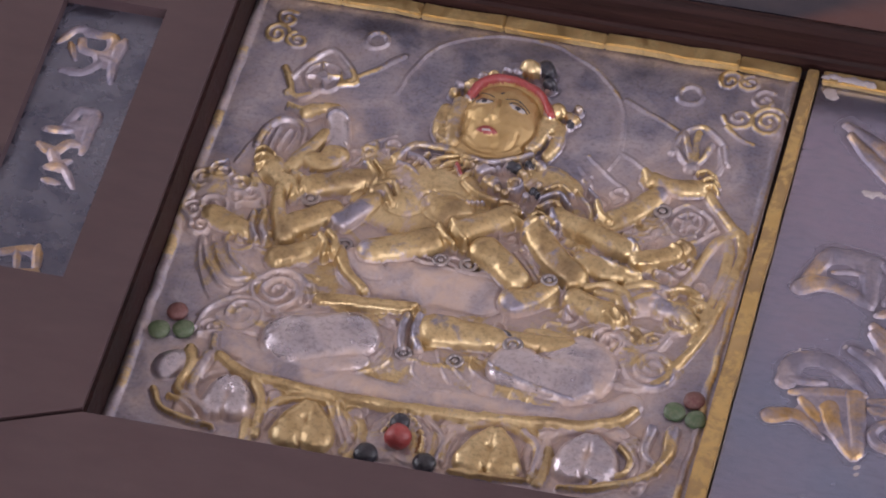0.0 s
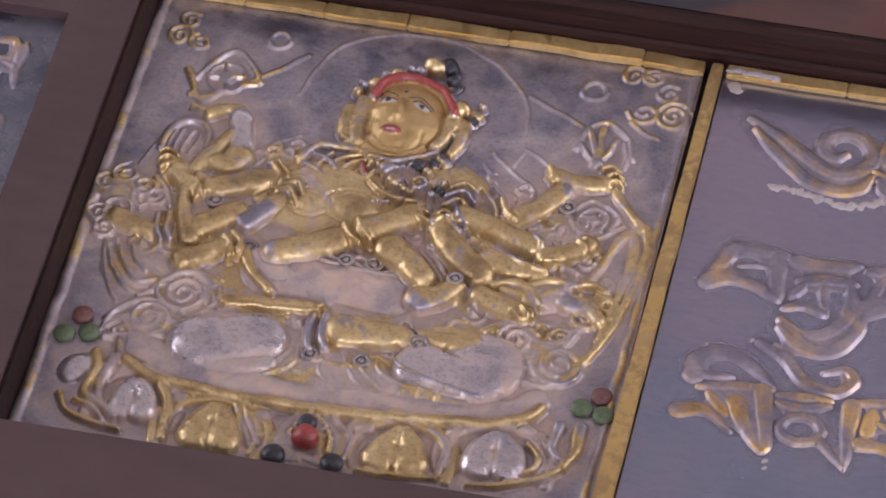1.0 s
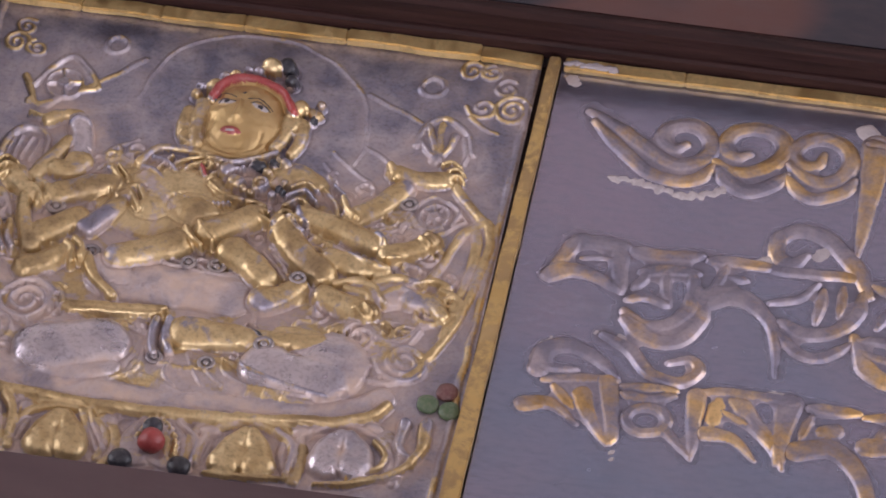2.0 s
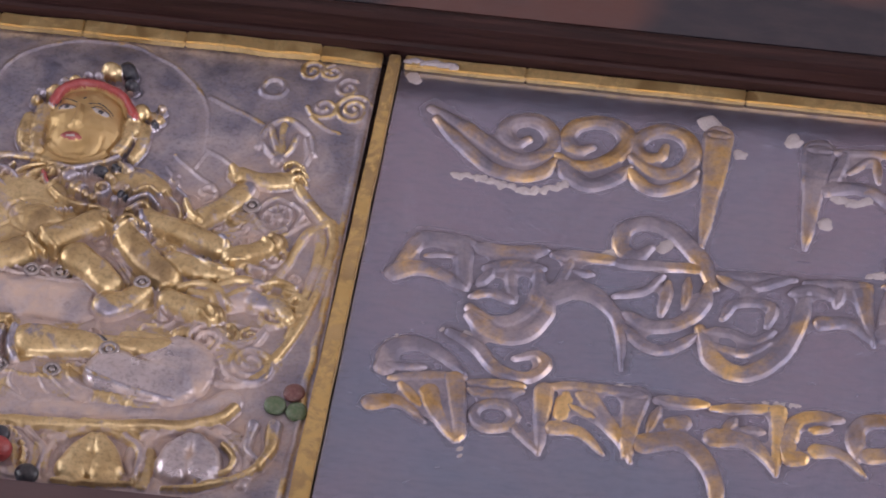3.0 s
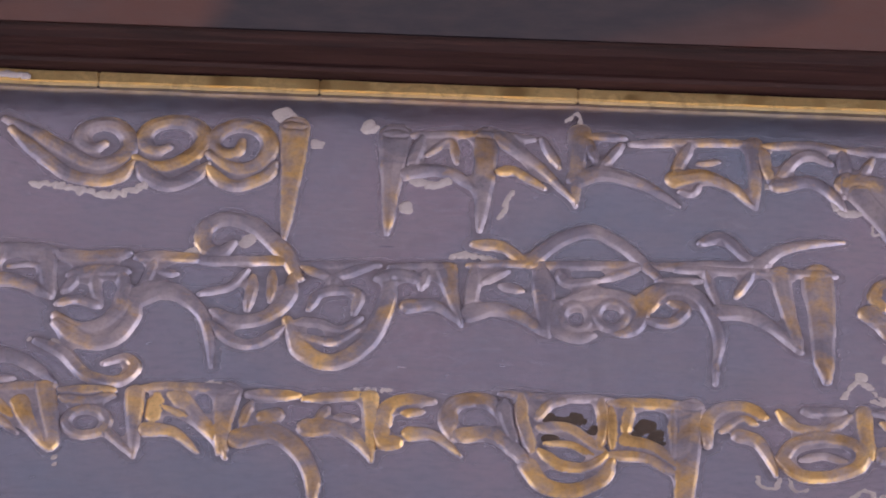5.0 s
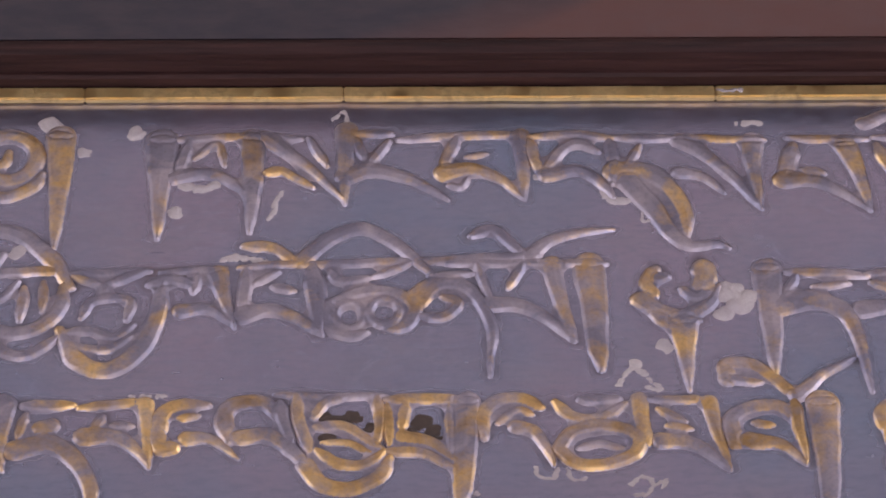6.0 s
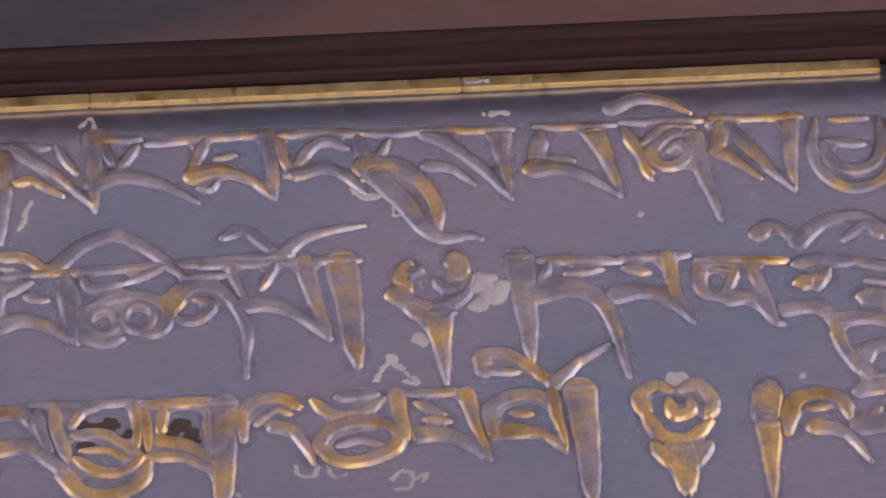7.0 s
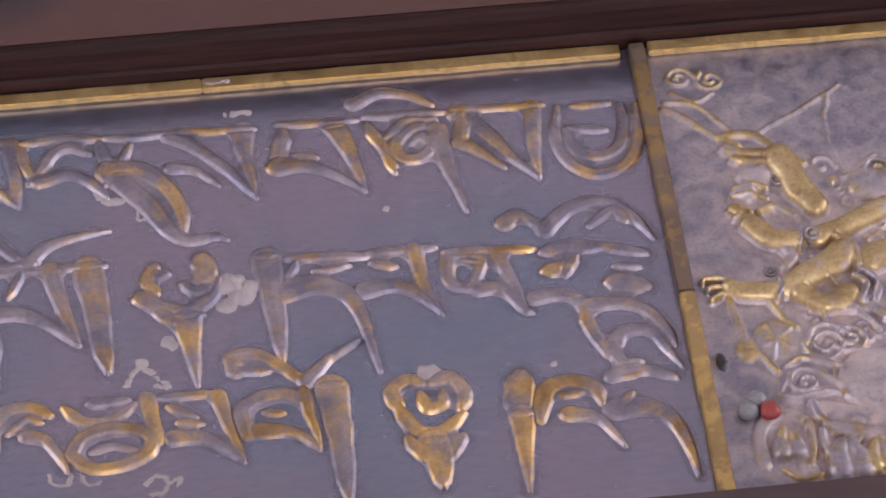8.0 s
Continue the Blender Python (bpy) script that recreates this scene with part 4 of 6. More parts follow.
    r.ridge("f", "r", 3.0, 1.5, 2.4, 1.9, (-70.8, -23.0), (-69.4, -19.4), (-65.9, -17.1), (-61.6, -17.2), (-56.8, -19.8), (-53.4, -24.8))
    r.ridge("f", "g", 1.2, 1.9, 4.4, 3.2, (-72.9, -24.6), (-73.2, -30.2), (-72.3, -35.9))
    r.ridge("f", "g", 0.8, 1.6, 3.6, 3.0, (-75.8, -26.7), (-75.8, -31.9), (-73.5, -36.3))
    r.curl("f", "g", 1.4, 1.2, 2.4, 1.4, 1.1, 60, (-73.7, -34.5))
    r.curl("f", "g", 1.2, 1.2, 2.2, 1.4, 1.0, 200, (-74.1, -28.7))
    r.ridge("f", "g", 1.2, 1.7, 4.0, 3.0, (-53.4, -25.5), (-54.0, -30.4), (-55.3, -33.9))
    r.ridge("f", "g", 0.8, 1.4, 3.2, 2.4, (-51.3, -26.1), (-50.8, -31.1), (-51.8, -34.8))
    r.curl("f", "g", 1.2, 1.1, 2.2, 1.4, 1.0, 60, (-52.1, -28.7))
    r.dome("f", "g", 1.6, 3.0, 2.6, 2.4, 0, (-60.6, -11.8))
    r.dome("f", "k", 1.4, 2.6, 2.3, 2.6, 20, (-57.5, -10.8))
    r.dome("f", "k", 1.2, 2.4, 1.7, 1.8, 0, (-55.9, -15.2))
    r.dome("f", "s", 1.4, 2.4, 1.4, 1.3, 0, (-63.2, -13.8))
    r.dome("f", "s", 1.4, 2.4, 1.4, 1.3, 0, (-65.3, -13.9))
    r.dome("f", "h", 1.4, 2.4, 1.5, 1.5, 0, (-67.8, -15.6))
    r.dome("f", "s", 1.2, 2.2, 1.5, 1.5, 0, (-70.1, -16.2))
    r.dome("f", "g", 1.2, 2.4, 2.0, 1.9, 0, (-71.7, -18.9))
    r.dome("f", "s", 1.0, 1.9, 1.5, 1.4, 0, (-74.4, -18.9))
    r.dome("f", "h", 1.0, 1.9, 1.4, 1.4, 0, (-74.9, -21.6))
    r.dome("f", "g", 1.2, 2.4, 2.1, 1.9, 0, (-52.3, -22.3))
    r.dome("f", "s", 0.8, 1.8, 1.6, 1.6, 0, (-49.5, -23.1))
    r.dome("f", "s", 0.8, 1.8, 1.3, 1.3, 0, (-48.2, -20.5))
    r.dome("f", "k", 0.8, 1.5, 1.0, 0.9, 0, (-49.4, -24.9))
    r.dome("f", "h", 0.8, 1.5, 1.3, 1.2, 0, (-48.4, -23.3))
    # collar, scarf folds and bead cluster
    r.ridge("f", "h", 0.9, 1.2, 2.4, 2.0, (-83.1, -42.8), (-79.2, -38.3), (-72.7, -37.8), (-68.8, -38.8))
    r.ridge("f", "h", 0.9, 1.1, 1.1, 0.9, (-69.6, -39.0), (-74.7, -41.6), (-78.0, -46.9))
    r.ridge("f", "h", 0.9, 1.1, 1.1, 0.9, (-68.0, -39.7), (-72.8, -42.9), (-74.8, -49.0))
    r.ridge("f", "h", 0.9, 1.1, 1.1, 0.9, (-66.7, -40.8), (-70.4, -44.1), (-71.4, -50.5))
    r.ridge("f", "h", 0.9, 1.1, 1.1, 0.9, (-65.4, -42.3), (-68.4, -45.8), (-68.2, -50.8))
    r.ridge("f", "h", 0.9, 1.1, 1.0, 0.9, (-81.5, -46.0), (-79.0, -44.3), (-76.3, -40.3))
    r.ridge("f", "h", 1.4, 1.4, 1.6, 1.4, (-68.8, -39.7), (-63.0, -40.7), (-57.8, -38.1), (-54.6, -35.8))
    r.beads("f", "h", 1.6, 1.2, 0.7, 16, (-68.2, -41.2), (-61.8, -42.2), (-53.9, -37.5))
    r.ridge("f", "r", 1.4, 1.2, 1.3, 1.0, (-69.9, -42.2), (-68.6, -44.7))
    r.dome("f", "h", 1.6, 1.4, 1.9, 1.6, 0, (-64.0, -42.7))
    r.dome("f", "h", 1.6, 1.4, 2.2, 1.7, 0, (-61.5, -45.5))
    r.dome("f", "k", 1.8, 1.4, 1.9, 1.5, 0, (-57.6, -40.7))
    r.dome("f", "k", 1.8, 1.2, 1.1, 1.0, 0, (-54.7, -39.0))
    r.dome("f", "h", 1.8, 1.4, 1.2, 1.1, 0, (-55.5, -42.0))
    r.dome("f", "g", 1.9, 1.6, 2.0, 1.8, 0, (-56.5, -45.7))
    r.ring("f", "h", 2.2, 1.6, 1.9, 0.8, (-56.4, -46.0))
    r.dome("f", "h", 1.8, 1.3, 1.2, 1.2, 0, (-58.1, -48.4))
    r.dome("f", "h", 1.8, 1.3, 1.2, 1.2, 0, (-59.8, -47.3))
    r.dome("f", "h", 1.8, 1.3, 1.0, 1.0, 0, (-51.6, -44.7))
    r.dome("f", "k", 1.8, 1.1, 0.9, 0.9, 0, (-52.5, -46.3))
    r.dome("f", "h", 1.8, 1.3, 1.0, 1.0, 0, (-53.4, -48.0))
    r.dome("f", "k", 1.8, 1.1, 0.8, 0.8, 0, (-51.2, -47.1))
    r.dome("f", "h", 1.6, 1.2, 1.3, 1.3, 0, (-52.5, -38.4))
    r.ridge("f", "h", 1.4, 1.3, 1.5, 1.2, (-66.9, -46.7), (-63.3, -49.8), (-59.1, -50.5))
    r.beads("f", "s", 1.4, 1.2, 0.6, 14, (-73.6, -51.5), (-68.4, -52.6), (-62.1, -51.7))
    # crossed legs
    r.dome("f", "s", 0.2, 1.5, 15.5, 10.0, -4, (-82.3, -96.5))
    r.ridge("f", "s", "on", 0.5, 0.9, 0.8, (-72.3, -86.5), (-70.5, -93.1), (-71.7, -99.9), (-75.8, -103.3))
    r.ridge("f", "v", 0.9, 2.7, 13.0, 12.5, (-91.2, -97.6), (-85.6, -95.9), (-79.8, -93.5))
    r.ridge("f", "v", 0.7, 1.3, 5.0, 4.6, (-93.6, -101.0), (-84.9, -102.2), (-76.6, -100.3))
    r.ridge("f", "s", 0.6, 1.9, 2.2, 2.2, (-69.6, -86.0), (-70.1, -90.1), (-68.6, -94.7))
    r.ridge("f", "s", 0.8, 2.1, 2.2, 2.2, (-66.9, -85.9), (-67.4, -90.1), (-65.5, -94.4))
    r.ridge("f", "g", 0.8, 2.6, 8.2, 6.2, (-63.3, -88.4), (-57.2, -87.8), (-51.2, -87.8))
    r.ridge("f", "h", 0.8, 2.0, 6.6, 4.0, (-49.2, -88.0), (-41.4, -87.2), (-36.0, -86.4))
    r.ridge("f", "k", "on", 0.10, 0.7, 0.6, (-52.7, -84.9), (-49.6, -85.9), (-48.0, -87.9))
    r.dome("f", "s", 0.2, 1.5, 13, 7.5, 0, (-60.1, -99.3))
    r.ridge("f", "s", "on", 0.5, 0.8, 0.7, (-70.1, -100.6), (-65.7, -102.2), (-60.9, -104.3), (-56.5, -104.3))
    r.ridge("f", "s", "on", 0.5, 0.8, 0.7, (-61.5, -93.3), (-59.9, -98.2), (-57.0, -102.3))
    r.ridge("f", "s", "on", 0.5, 0.8, 0.7, (-58.9, -95.9), (-55.7, -99.4), (-53.3, -101.0))
    r.ridge("f", "s", "on", 0.5, 0.8, 0.7, (-64.8, -96.2), (-65.3, -100.6), (-62.4, -103.0))
    r.beads("f", "h", "on", 0.5, 0.6, 12, (-66.8, -97.7), (-61.8, -98.7), (-56.0, -96.3))
    r.ridge("f", "s", 0.3, 1.3, 6.0, 3.0, (-55.0, -97.1), (-47.7, -101.2), (-35.0, -101.4))
    r.ridge("f", "s", "on", 0.5, 0.8, 0.7, (-54.5, -92.7), (-53.1, -97.7), (-47.1, -100.5), (-35.9, -101.1))
    r.ridge("f", "s", "on", 0.4, 0.7, 0.6, (-47.6, -101.7), (-48.3, -103.9))
    r.ridge("f", "s", "on", 0.4, 0.7, 0.6, (-43.7, -101.3), (-44.4, -103.8))
    r.ridge("f", "s", "on", 0.4, 0.7, 0.6, (-39.9, -100.9), (-40.5, -103.4))
    r.ridge("f", "v", 0.8, 2.6, 11.0, 10.5, (-45.5, -94.7), (-38.5, -95.7), (-32.8, -96.3))
    r.dome("f", "v", 0.6, 2.3, 8.5, 8.5, -10, (-32.7, -91.3))
    r.ridge("f", "h", 0.5, 1.5, 5.0, 4.0, (-44.0, -85.3), (-38.5, -84.9), (-33.3, -87.1))
    r.ridge("f", "s", "on", 0.5, 0.8, 0.7, (-51.5, -91.7), (-49.9, -96.1), (-43.3, -98.8), (-31.8, -100.9))
    # seat and lotus
    r.ridge("l", "v", 0, 1.3, 7.0, 7.0, (-104.6, -100.5), (-93.0, -104.2), (-82.8, -106.3), (-65.0, -106.6), (-45.0, -105.4))
    r.ridge("l", "v", 0, 1.3, 7.0, 6.4, (-47.1, -105.4), (-35.1, -104.8), (-26.2, -102.3), (-20.7, -98.3))
    r.ridge("l", "g", 0.4, 2.0, 2.8, 2.8, (-104.6, -105.5), (-97.2, -108.8), (-87.3, -110.0), (-73.6, -110.4), (-56.8, -109.9), (-44.8, -109.1))
    r.ridge("l", "g", 0.4, 2.0, 2.8, 2.6, (-48.3, -108.8), (-37.8, -107.9), (-28.0, -106.5), (-21.8, -104.1), (-18.9, -100.5))
    r.ridge("l", "s", 0.4, 1.3, 1.8, 1.6, (-107.0, -100.1), (-106.7, -102.8), (-105.2, -104.7))
    r.petal("l", "v", 0.1, 2.6, 7.0, 6.6, (-100.2, -115.5))
    r.petal("l", "g", 0.1, 3.0, 8.6, 6.8, (-82.9, -119.3))
    r.petal("l", "s", 0.1, 1.2, 9.4, 8.4, (-63.2, -116.9))
    r.petal("l", "g", 0.1, 3.0, 8.6, 6.8, (-45.0, -117.4))
    r.petal("l", "v", 0.1, 2.8, 8.6, 6.6, (-25.6, -114.4))
    r.ridge("l", "g", 0.3, 1.6, 2.6, 2.0, (-95.7, -110.7), (-93.3, -114.7), (-92.3, -120.7))
    r.ridge("l", "h", 0.3, 1.6, 3.0, 2.2, (-111.1, -104.4), (-109.4, -109.5), (-110.5, -115.2), (-106.2, -118.6))
    r.ridge("l", "s", 0.3, 1.6, 3.0, 2.2, (-107.1, -105.3), (-107.6, -110.8), (-107.5, -116.2), (-103.6, -120.7))
    r.dome("l", "v", 0.3, 1.8, 3.4, 4.6, -30, (-113.8, -108.8))
    r.ridge("l", "h", 0.3, 1.4, 1.8, 1.4, (-115.4, -116.2), (-113.1, -120.6), (-108.5, -122.6), (-101.3, -124.0))
    r.ridge("l", "h", 0.3, 1.3, 1.6, 1.4, (-111.9, -117.5), (-108.5, -119.0), (-105.2, -122.2))
    r.ridge("l", "s", 0.3, 1.2, 1.8, 1.4, (-78.0, -111.7), (-75.3, -117.2), (-72.8, -121.6))
    r.ridge("l", "s", 0.3, 1.2, 1.8, 1.4, (-79.5, -112.5), (-76.3, -118.4), (-74.4, -121.9))
    r.dome("l", "s", 0.3, 1.2, 2.0, 1.5, 0, (-73.9, -113.3))
    r.dome("l", "s", 0.3, 1.2, 2.0, 1.5, 0, (-90.7, -112.9))
    r.dome("l", "s", 0.3, 1.2, 2.0, 1.5, 0, (-52.7, -112.8))
    r.dome("l", "s", 0.3, 1.2, 2.0, 1.5, 0, (-34.6, -110.2))
    r.dome("l", "s", 0.3, 1.2, 2.0, 1.5, 0, (-20.6, -106.5))
    r.beads("l", "h", 0.8, 1.3, 0.7, 13, (-66.8, -117.1), (-65.0, -112.2), (-61.8, -112.8), (-59.3, -117.5), (-59.1, -121.0))
    r.ridge("l", "s", 0.3, 1.3, 1.8, 1.4, (-59.6, -110.9), (-55.3, -116.1), (-55.5, -122.4))
    r.ridge("l", "s", 0.3, 1.3, 1.8, 1.4, (-39.5, -110.6), (-35.7, -114.1), (-35.6, -120.3))
    r.ridge("l", "h", 0.3, 1.6, 3.2, 2.0, (-10.5, -103.5), (-9.9, -110.0), (-11.7, -115.2))
    r.ridge("l", "s", 0.3, 1.4, 2.6, 1.6, (-14.4, -104.3), (-14.8, -110.1), (-12.5, -113.1))
    r.ridge("l", "h", 0.3, 1.3, 2.0, 1.6, (-10.2, -111.6), (-13.7, -116.8), (-22.1, -121.4), (-29.6, -123.2))
    r.ridge("l", "h", 0.3, 1.3, 1.6, 1.4, (-19.8, -110.3), (-17.2, -113.2), (-18.3, -117.0), (-23.7, -120.1))
    r.ridge("l", "h", 0.3, 1.2, 1.6, 1.4, (-51.5, -124.0), (-42.9, -123.7), (-36.3, -123.0))
    # arm bands and sleeve folds
    r.ridge("f", "h", 1.2, 1.7, 1.5, 1.3, (-49.8, -45.4), (-46.9, -43.1), (-43.7, -45.4))
    r.ridge("f", "s", 1.2, 1.7, 1.5, 1.3, (-50.0, -48.1), (-46.7, -45.6), (-43.8, -48.2))
    r.ridge("f", "h", 1.2, 1.7, 1.5, 1.3, (-50.2, -51.0), (-47.1, -48.6), (-43.9, -51.2))
    r.ridge("f", "h", 1.3, 1.8, 1.5, 1.3, (-51.8, -55.8), (-49.5, -52.6), (-46.1, -54.7))
    r.ridge("f", "s", 1.3, 1.8, 1.5, 1.3, (-51.4, -58.4), (-49.2, -55.2), (-45.2, -57.2))
    r.ridge("f", "s", 1.0, 1.6, 1.4, 1.2, (-88.7, -46.5), (-86.5, -49.3), (-86.3, -53.3))
    r.ridge("f", "h", 1.0, 1.6, 1.4, 1.2, (-86.6, -45.4), (-84.4, -48.5), (-84.4, -52.6))
    r.ridge("f", "s", 1.0, 1.6, 1.4, 1.2, (-83.1, -50.5), (-80.1, -51.2), (-78.9, -54.9))
    r.ridge("f", "h", 1.0, 1.6, 1.4, 1.2, (-84.3, -53.5), (-81.6, -53.3), (-80.2, -57.0))
    r.ridge("f", "s", 0.9, 1.4, 1.2, 1.0, (-80.2, -41.4), (-76.5, -42.8), (-72.9, -47.7))
    r.ridge("f", "s", 0.9, 1.4, 1.2, 1.0, (-82.0, -44.1), (-78.4, -45.5), (-74.7, -50.3))
    r.ridge("f", "h", 0.8, 1.3, 1.2, 1.0, (-42.6, -43.9), (-39.7, -47.7), (-38.6, -51.9))
    r.ridge("f", "s", 0.8, 1.2, 1.1, 1.0, (-40.9, -42.3), (-38.0, -46.1), (-37.9, -50.6))
    # wheel of the right-hand emblem
    r.ring("p", "s", 0.2, 0.6, 3.6, 0.8, (-19.0, -46.4))
    r.ring("p", "s", 0.3, 0.6, 1.3, 0.7, (-19.0, -46.5))
    r.ridge("p", "s", 0.2, 0.5, 0.7, 0.6, (-21.6, -45.2), (-16.3, -47.4))
    r.ridge("p", "s", 0.2, 0.5, 0.7, 0.6, (-20.5, -48.9), (-17.5, -43.7))
    r.ridge("p", "s", 0.2, 0.5, 0.7, 0.6, (-19.8, -42.8), (-18.2, -49.8))
    r.ridge("p", "s", 0.1, 0.6, 1.0, 0.8, (-25.7, -47.3), (-22.6, -42.6), (-19.7, -40.8), (-15.1, -43.7), (-12.4, -47.0))
    r.ridge("p", "s", 0.1, 0.6, 1.0, 0.8, (-25.1, -48.2), (-19.9, -51.5), (-16.8, -51.3), (-12.7, -47.6))
    # chased waves below the arms
    r.ridge("p", "s", 0.2, 0.7, 1.0, 0.8, (-34.9, -81.3), (-30.3, -78.6), (-25.0, -81.1), (-21.3, -83.5), (-17.7, -81.6))
    r.ridge("p", "s", 0.2, 0.7, 1.0, 0.8, (-34.1, -83.2), (-30.6, -80.8), (-25.8, -82.9), (-21.7, -85.2))
    r.ridge("p", "s", 0.2, 0.7, 1.0, 0.8, (-26.7, -87.9), (-22.4, -85.9), (-17.6, -85.8), (-13.7, -89.7))
    r.ridge("p", "s", 0.2, 0.7, 1.0, 0.8, (-25.3, -90.8), (-21.6, -87.8), (-17.1, -88.4))
    r.ridge("p", "s", 0.2, 0.7, 1.0, 0.8, (-22.5, -92.8), (-19.2, -89.9), (-15.2, -90.0))
    r.ridge("p", "s", 0.2, 0.7, 1.0, 0.8, (-26.9, -79.4), (-22.6, -77.4), (-17.6, -78.4), (-15.1, -77.2))
    r.ridge("p", "s", 0.2, 0.6, 0.9, 0.8, (-117.2, -71.7), (-113.8, -79.8), (-109.7, -84.3), (-104.1, -84.1))
    r.ridge("p", "s", 0.2, 0.6, 0.9, 0.8, (-115.0, -72.3), (-112.0, -78.8), (-108.4, -81.8), (-104.6, -80.4))
    r.ridge("p", "s", 0.2, 0.6, 0.9, 0.8, (-112.5, -72.3), (-110.0, -77.2), (-106.3, -78.6))
    r.ridge("p", "s", 0.2, 0.6, 0.9, 0.8, (-111.8, -94.6), (-108.8, -90.6), (-104.4, -89.1), (-99.6, -91.8))
    r.ridge("p", "s", 0.2, 0.6, 0.9, 0.8, (-109.8, -96.2), (-106.8, -92.3), (-102.8, -92.0), (-98.1, -94.6))
    r.ridge("p", "s", 0.2, 0.6, 0.9, 0.8, (-102.5, -83.8), (-100.3, -80.0), (-96.3, -79.6), (-92.3, -82.5), (-90.8, -85.4))
    r.ridge("p", "s", 0.2, 0.6, 0.9, 0.8, (-100.5, -85.5), (-98.6, -81.8), (-95.7, -82.2), (-93.2, -85.4))
    # rays round the halo
    r.ridge("p", "s", 0.062, 0.5, 0.9, 0.8, (-85.1, -39.3), (-89.2, -42.7), (-92.9, -47.7))
    r.ridge("p", "s", 0.062, 0.5, 0.9, 0.8, (-84.7, -35.8), (-89.0, -38.4), (-91.3, -41.5))
    r.ridge("p", "s", 0.062, 0.5, 0.9, 0.8, (-44.4, -35.5), (-41.0, -39.9), (-38.8, -44.4))
    r.ridge("p", "s", 0.062, 0.5, 0.9, 0.8, (-43.3, -31.9), (-38.8, -36.0), (-33.7, -39.9))
    return r


def plaque_east():
    r = Relief(303.0, 362.0, -134.4, 3.0, 0.28, 8)
    r.scrolls(random.Random(6), 60, 318, 360, -98, -36, lambda x, y: x + (y + 66) * 0.25 > 322)
    r.curl("p", "h", 0, 0.68, 3.2, 1.7, 1.0, 0, (308.7, -7.3))
    r.curl("p", "h", 0, 0.68, 3.2, 1.7, 1.0, 120, (315.2, -8.7))
    r.ridge("p", "h", 0, 0.62, 1.4, 1.0, (306.9, -11.6), (310.6, -14.6), (315.2, -12.6))
    # halo lines and the scarf that crosses them
    r.ridge("p", "s", 0, 0.5, 1.2, 1.0, (323.0, -25.0), (332.6, -19.6), (342.4, -12.9))
    r.ridge("p", "s", 0, 0.5, 1.1, 1.0, (338.9, -15.5), (337.3, -27.3), (339.3, -38.1))
    r.ridge("p", "s", 0, 0.5, 1.1, 1.0, (331.6, -35.5), (337.1, -40.8), (346.0, -34.2))
    r.ridge("p", "h", 0.1, 0.8, 1.8, 1.6, (304.2, -16.0), (309.9, -20.8), (315.1, -26.2), (318.2, -28.3))
    r.ridge("p", "h", 0.2, 1.0, 2.4, 2.0, (315.1, -25.9), (321.2, -25.4), (325.7, -29.5), (330.7, -35.4))
    r.ridge("p", "h", 0.1, 0.7, 1.4, 1.0, (304.9, -14.2), (311.5, -16.2), (317.9, -24.7))
    # fists and arms
    r.ridge("f", "h", 0.4, 1.4, 3.0, 2.6, (315.4, -29.4), (320.2, -31.3), (325.4, -31.5))
    r.ridge("f", "h", 0.5, 1.3, 2.2, 1.8, (316.6, -32.5), (321.5, -34.2), (326.6, -34.2))
    r.dome("f", "s", 0.3, 1.6, 4.6, 3.6, 0, (320.6, -37.1))
    r.dome("f", "s", 0.3, 1.6, 3.2, 3.0, 0, (317.7, -42.0))
    r.ridge("f", "h", 0.7, 1.2, 1.4, 1.2, (315.2, -41.2), (319.2, -40.5), (322.3, -42.0))
    r.ridge("f", "h", 0.7, 1.2, 1.4, 1.2, (314.5, -43.6), (318.8, -43.0), (322.2, -45.2))
    r.ridge("f", "g", 0.6, 2.3, 6.6, 6.0, (326.4, -32.9), (328.4, -41.1), (331.5, -47.9))
    r.ridge("f", "g", 0.5, 1.6, 3.2, 3.0, (314.3, -47.0), (315.7, -48.9), (317.5, -50.8))
    r.ridge("f", "h", 0.7, 1.0, 1.1, 1.0, (314.0, -46.1), (316.5, -46.7), (318.3, -48.6))
    r.ridge("f", "h", 0.7, 1.0, 1.1, 1.0, (313.9, -49.6), (316.1, -49.2), (317.5, -50.8))
    r.ridge("f", "g", 0.6, 2.2, 5.0, 5.2, (317.3, -51.6), (321.2, -56.2), (325.7, -57.1))
    r.ridge("f", "g", 0.6, 2.3, 5.4, 5.0, (330.8, -56.7), (337.7, -53.8), (345.9, -49.6))
    r.ridge("f", "s", 0.9, 2.0, 1.6, 1.4, (326.8, -54.3), (326.9, -57.2), (326.2, -59.4))
    r.ridge("f", "h", 0.5, 1.6, 1.6, 1.4, (304.9, -66.2), (308.3, -66.2), (311.4, -67.4))
    r.ridge("f", "h", 0.5, 1.6, 1.6, 1.4, (305.7, -69.0), (308.3, -68.8), (311.1, -69.4))
    r.ridge("f", "h", 0.5, 1.4, 1.4, 1.2, (305.7, -72.0), (308.4, -70.6), (310.9, -70.6))
    r.ridge("f", "g", 0.6, 2.2, 4.8, 5.0, (310.7, -69.0), (314.3, -70.1), (318.9, -70.4))
    r.ridge("f", "s", 0.9, 2.0, 1.6, 1.4, (320.3, -67.8), (321.0, -70.3), (319.6, -73.3))
    r.ridge("f", "g", 0.6, 2.4, 6.0, 7.4, (322.3, -69.7), (328.8, -65.9), (334.9, -62.1))
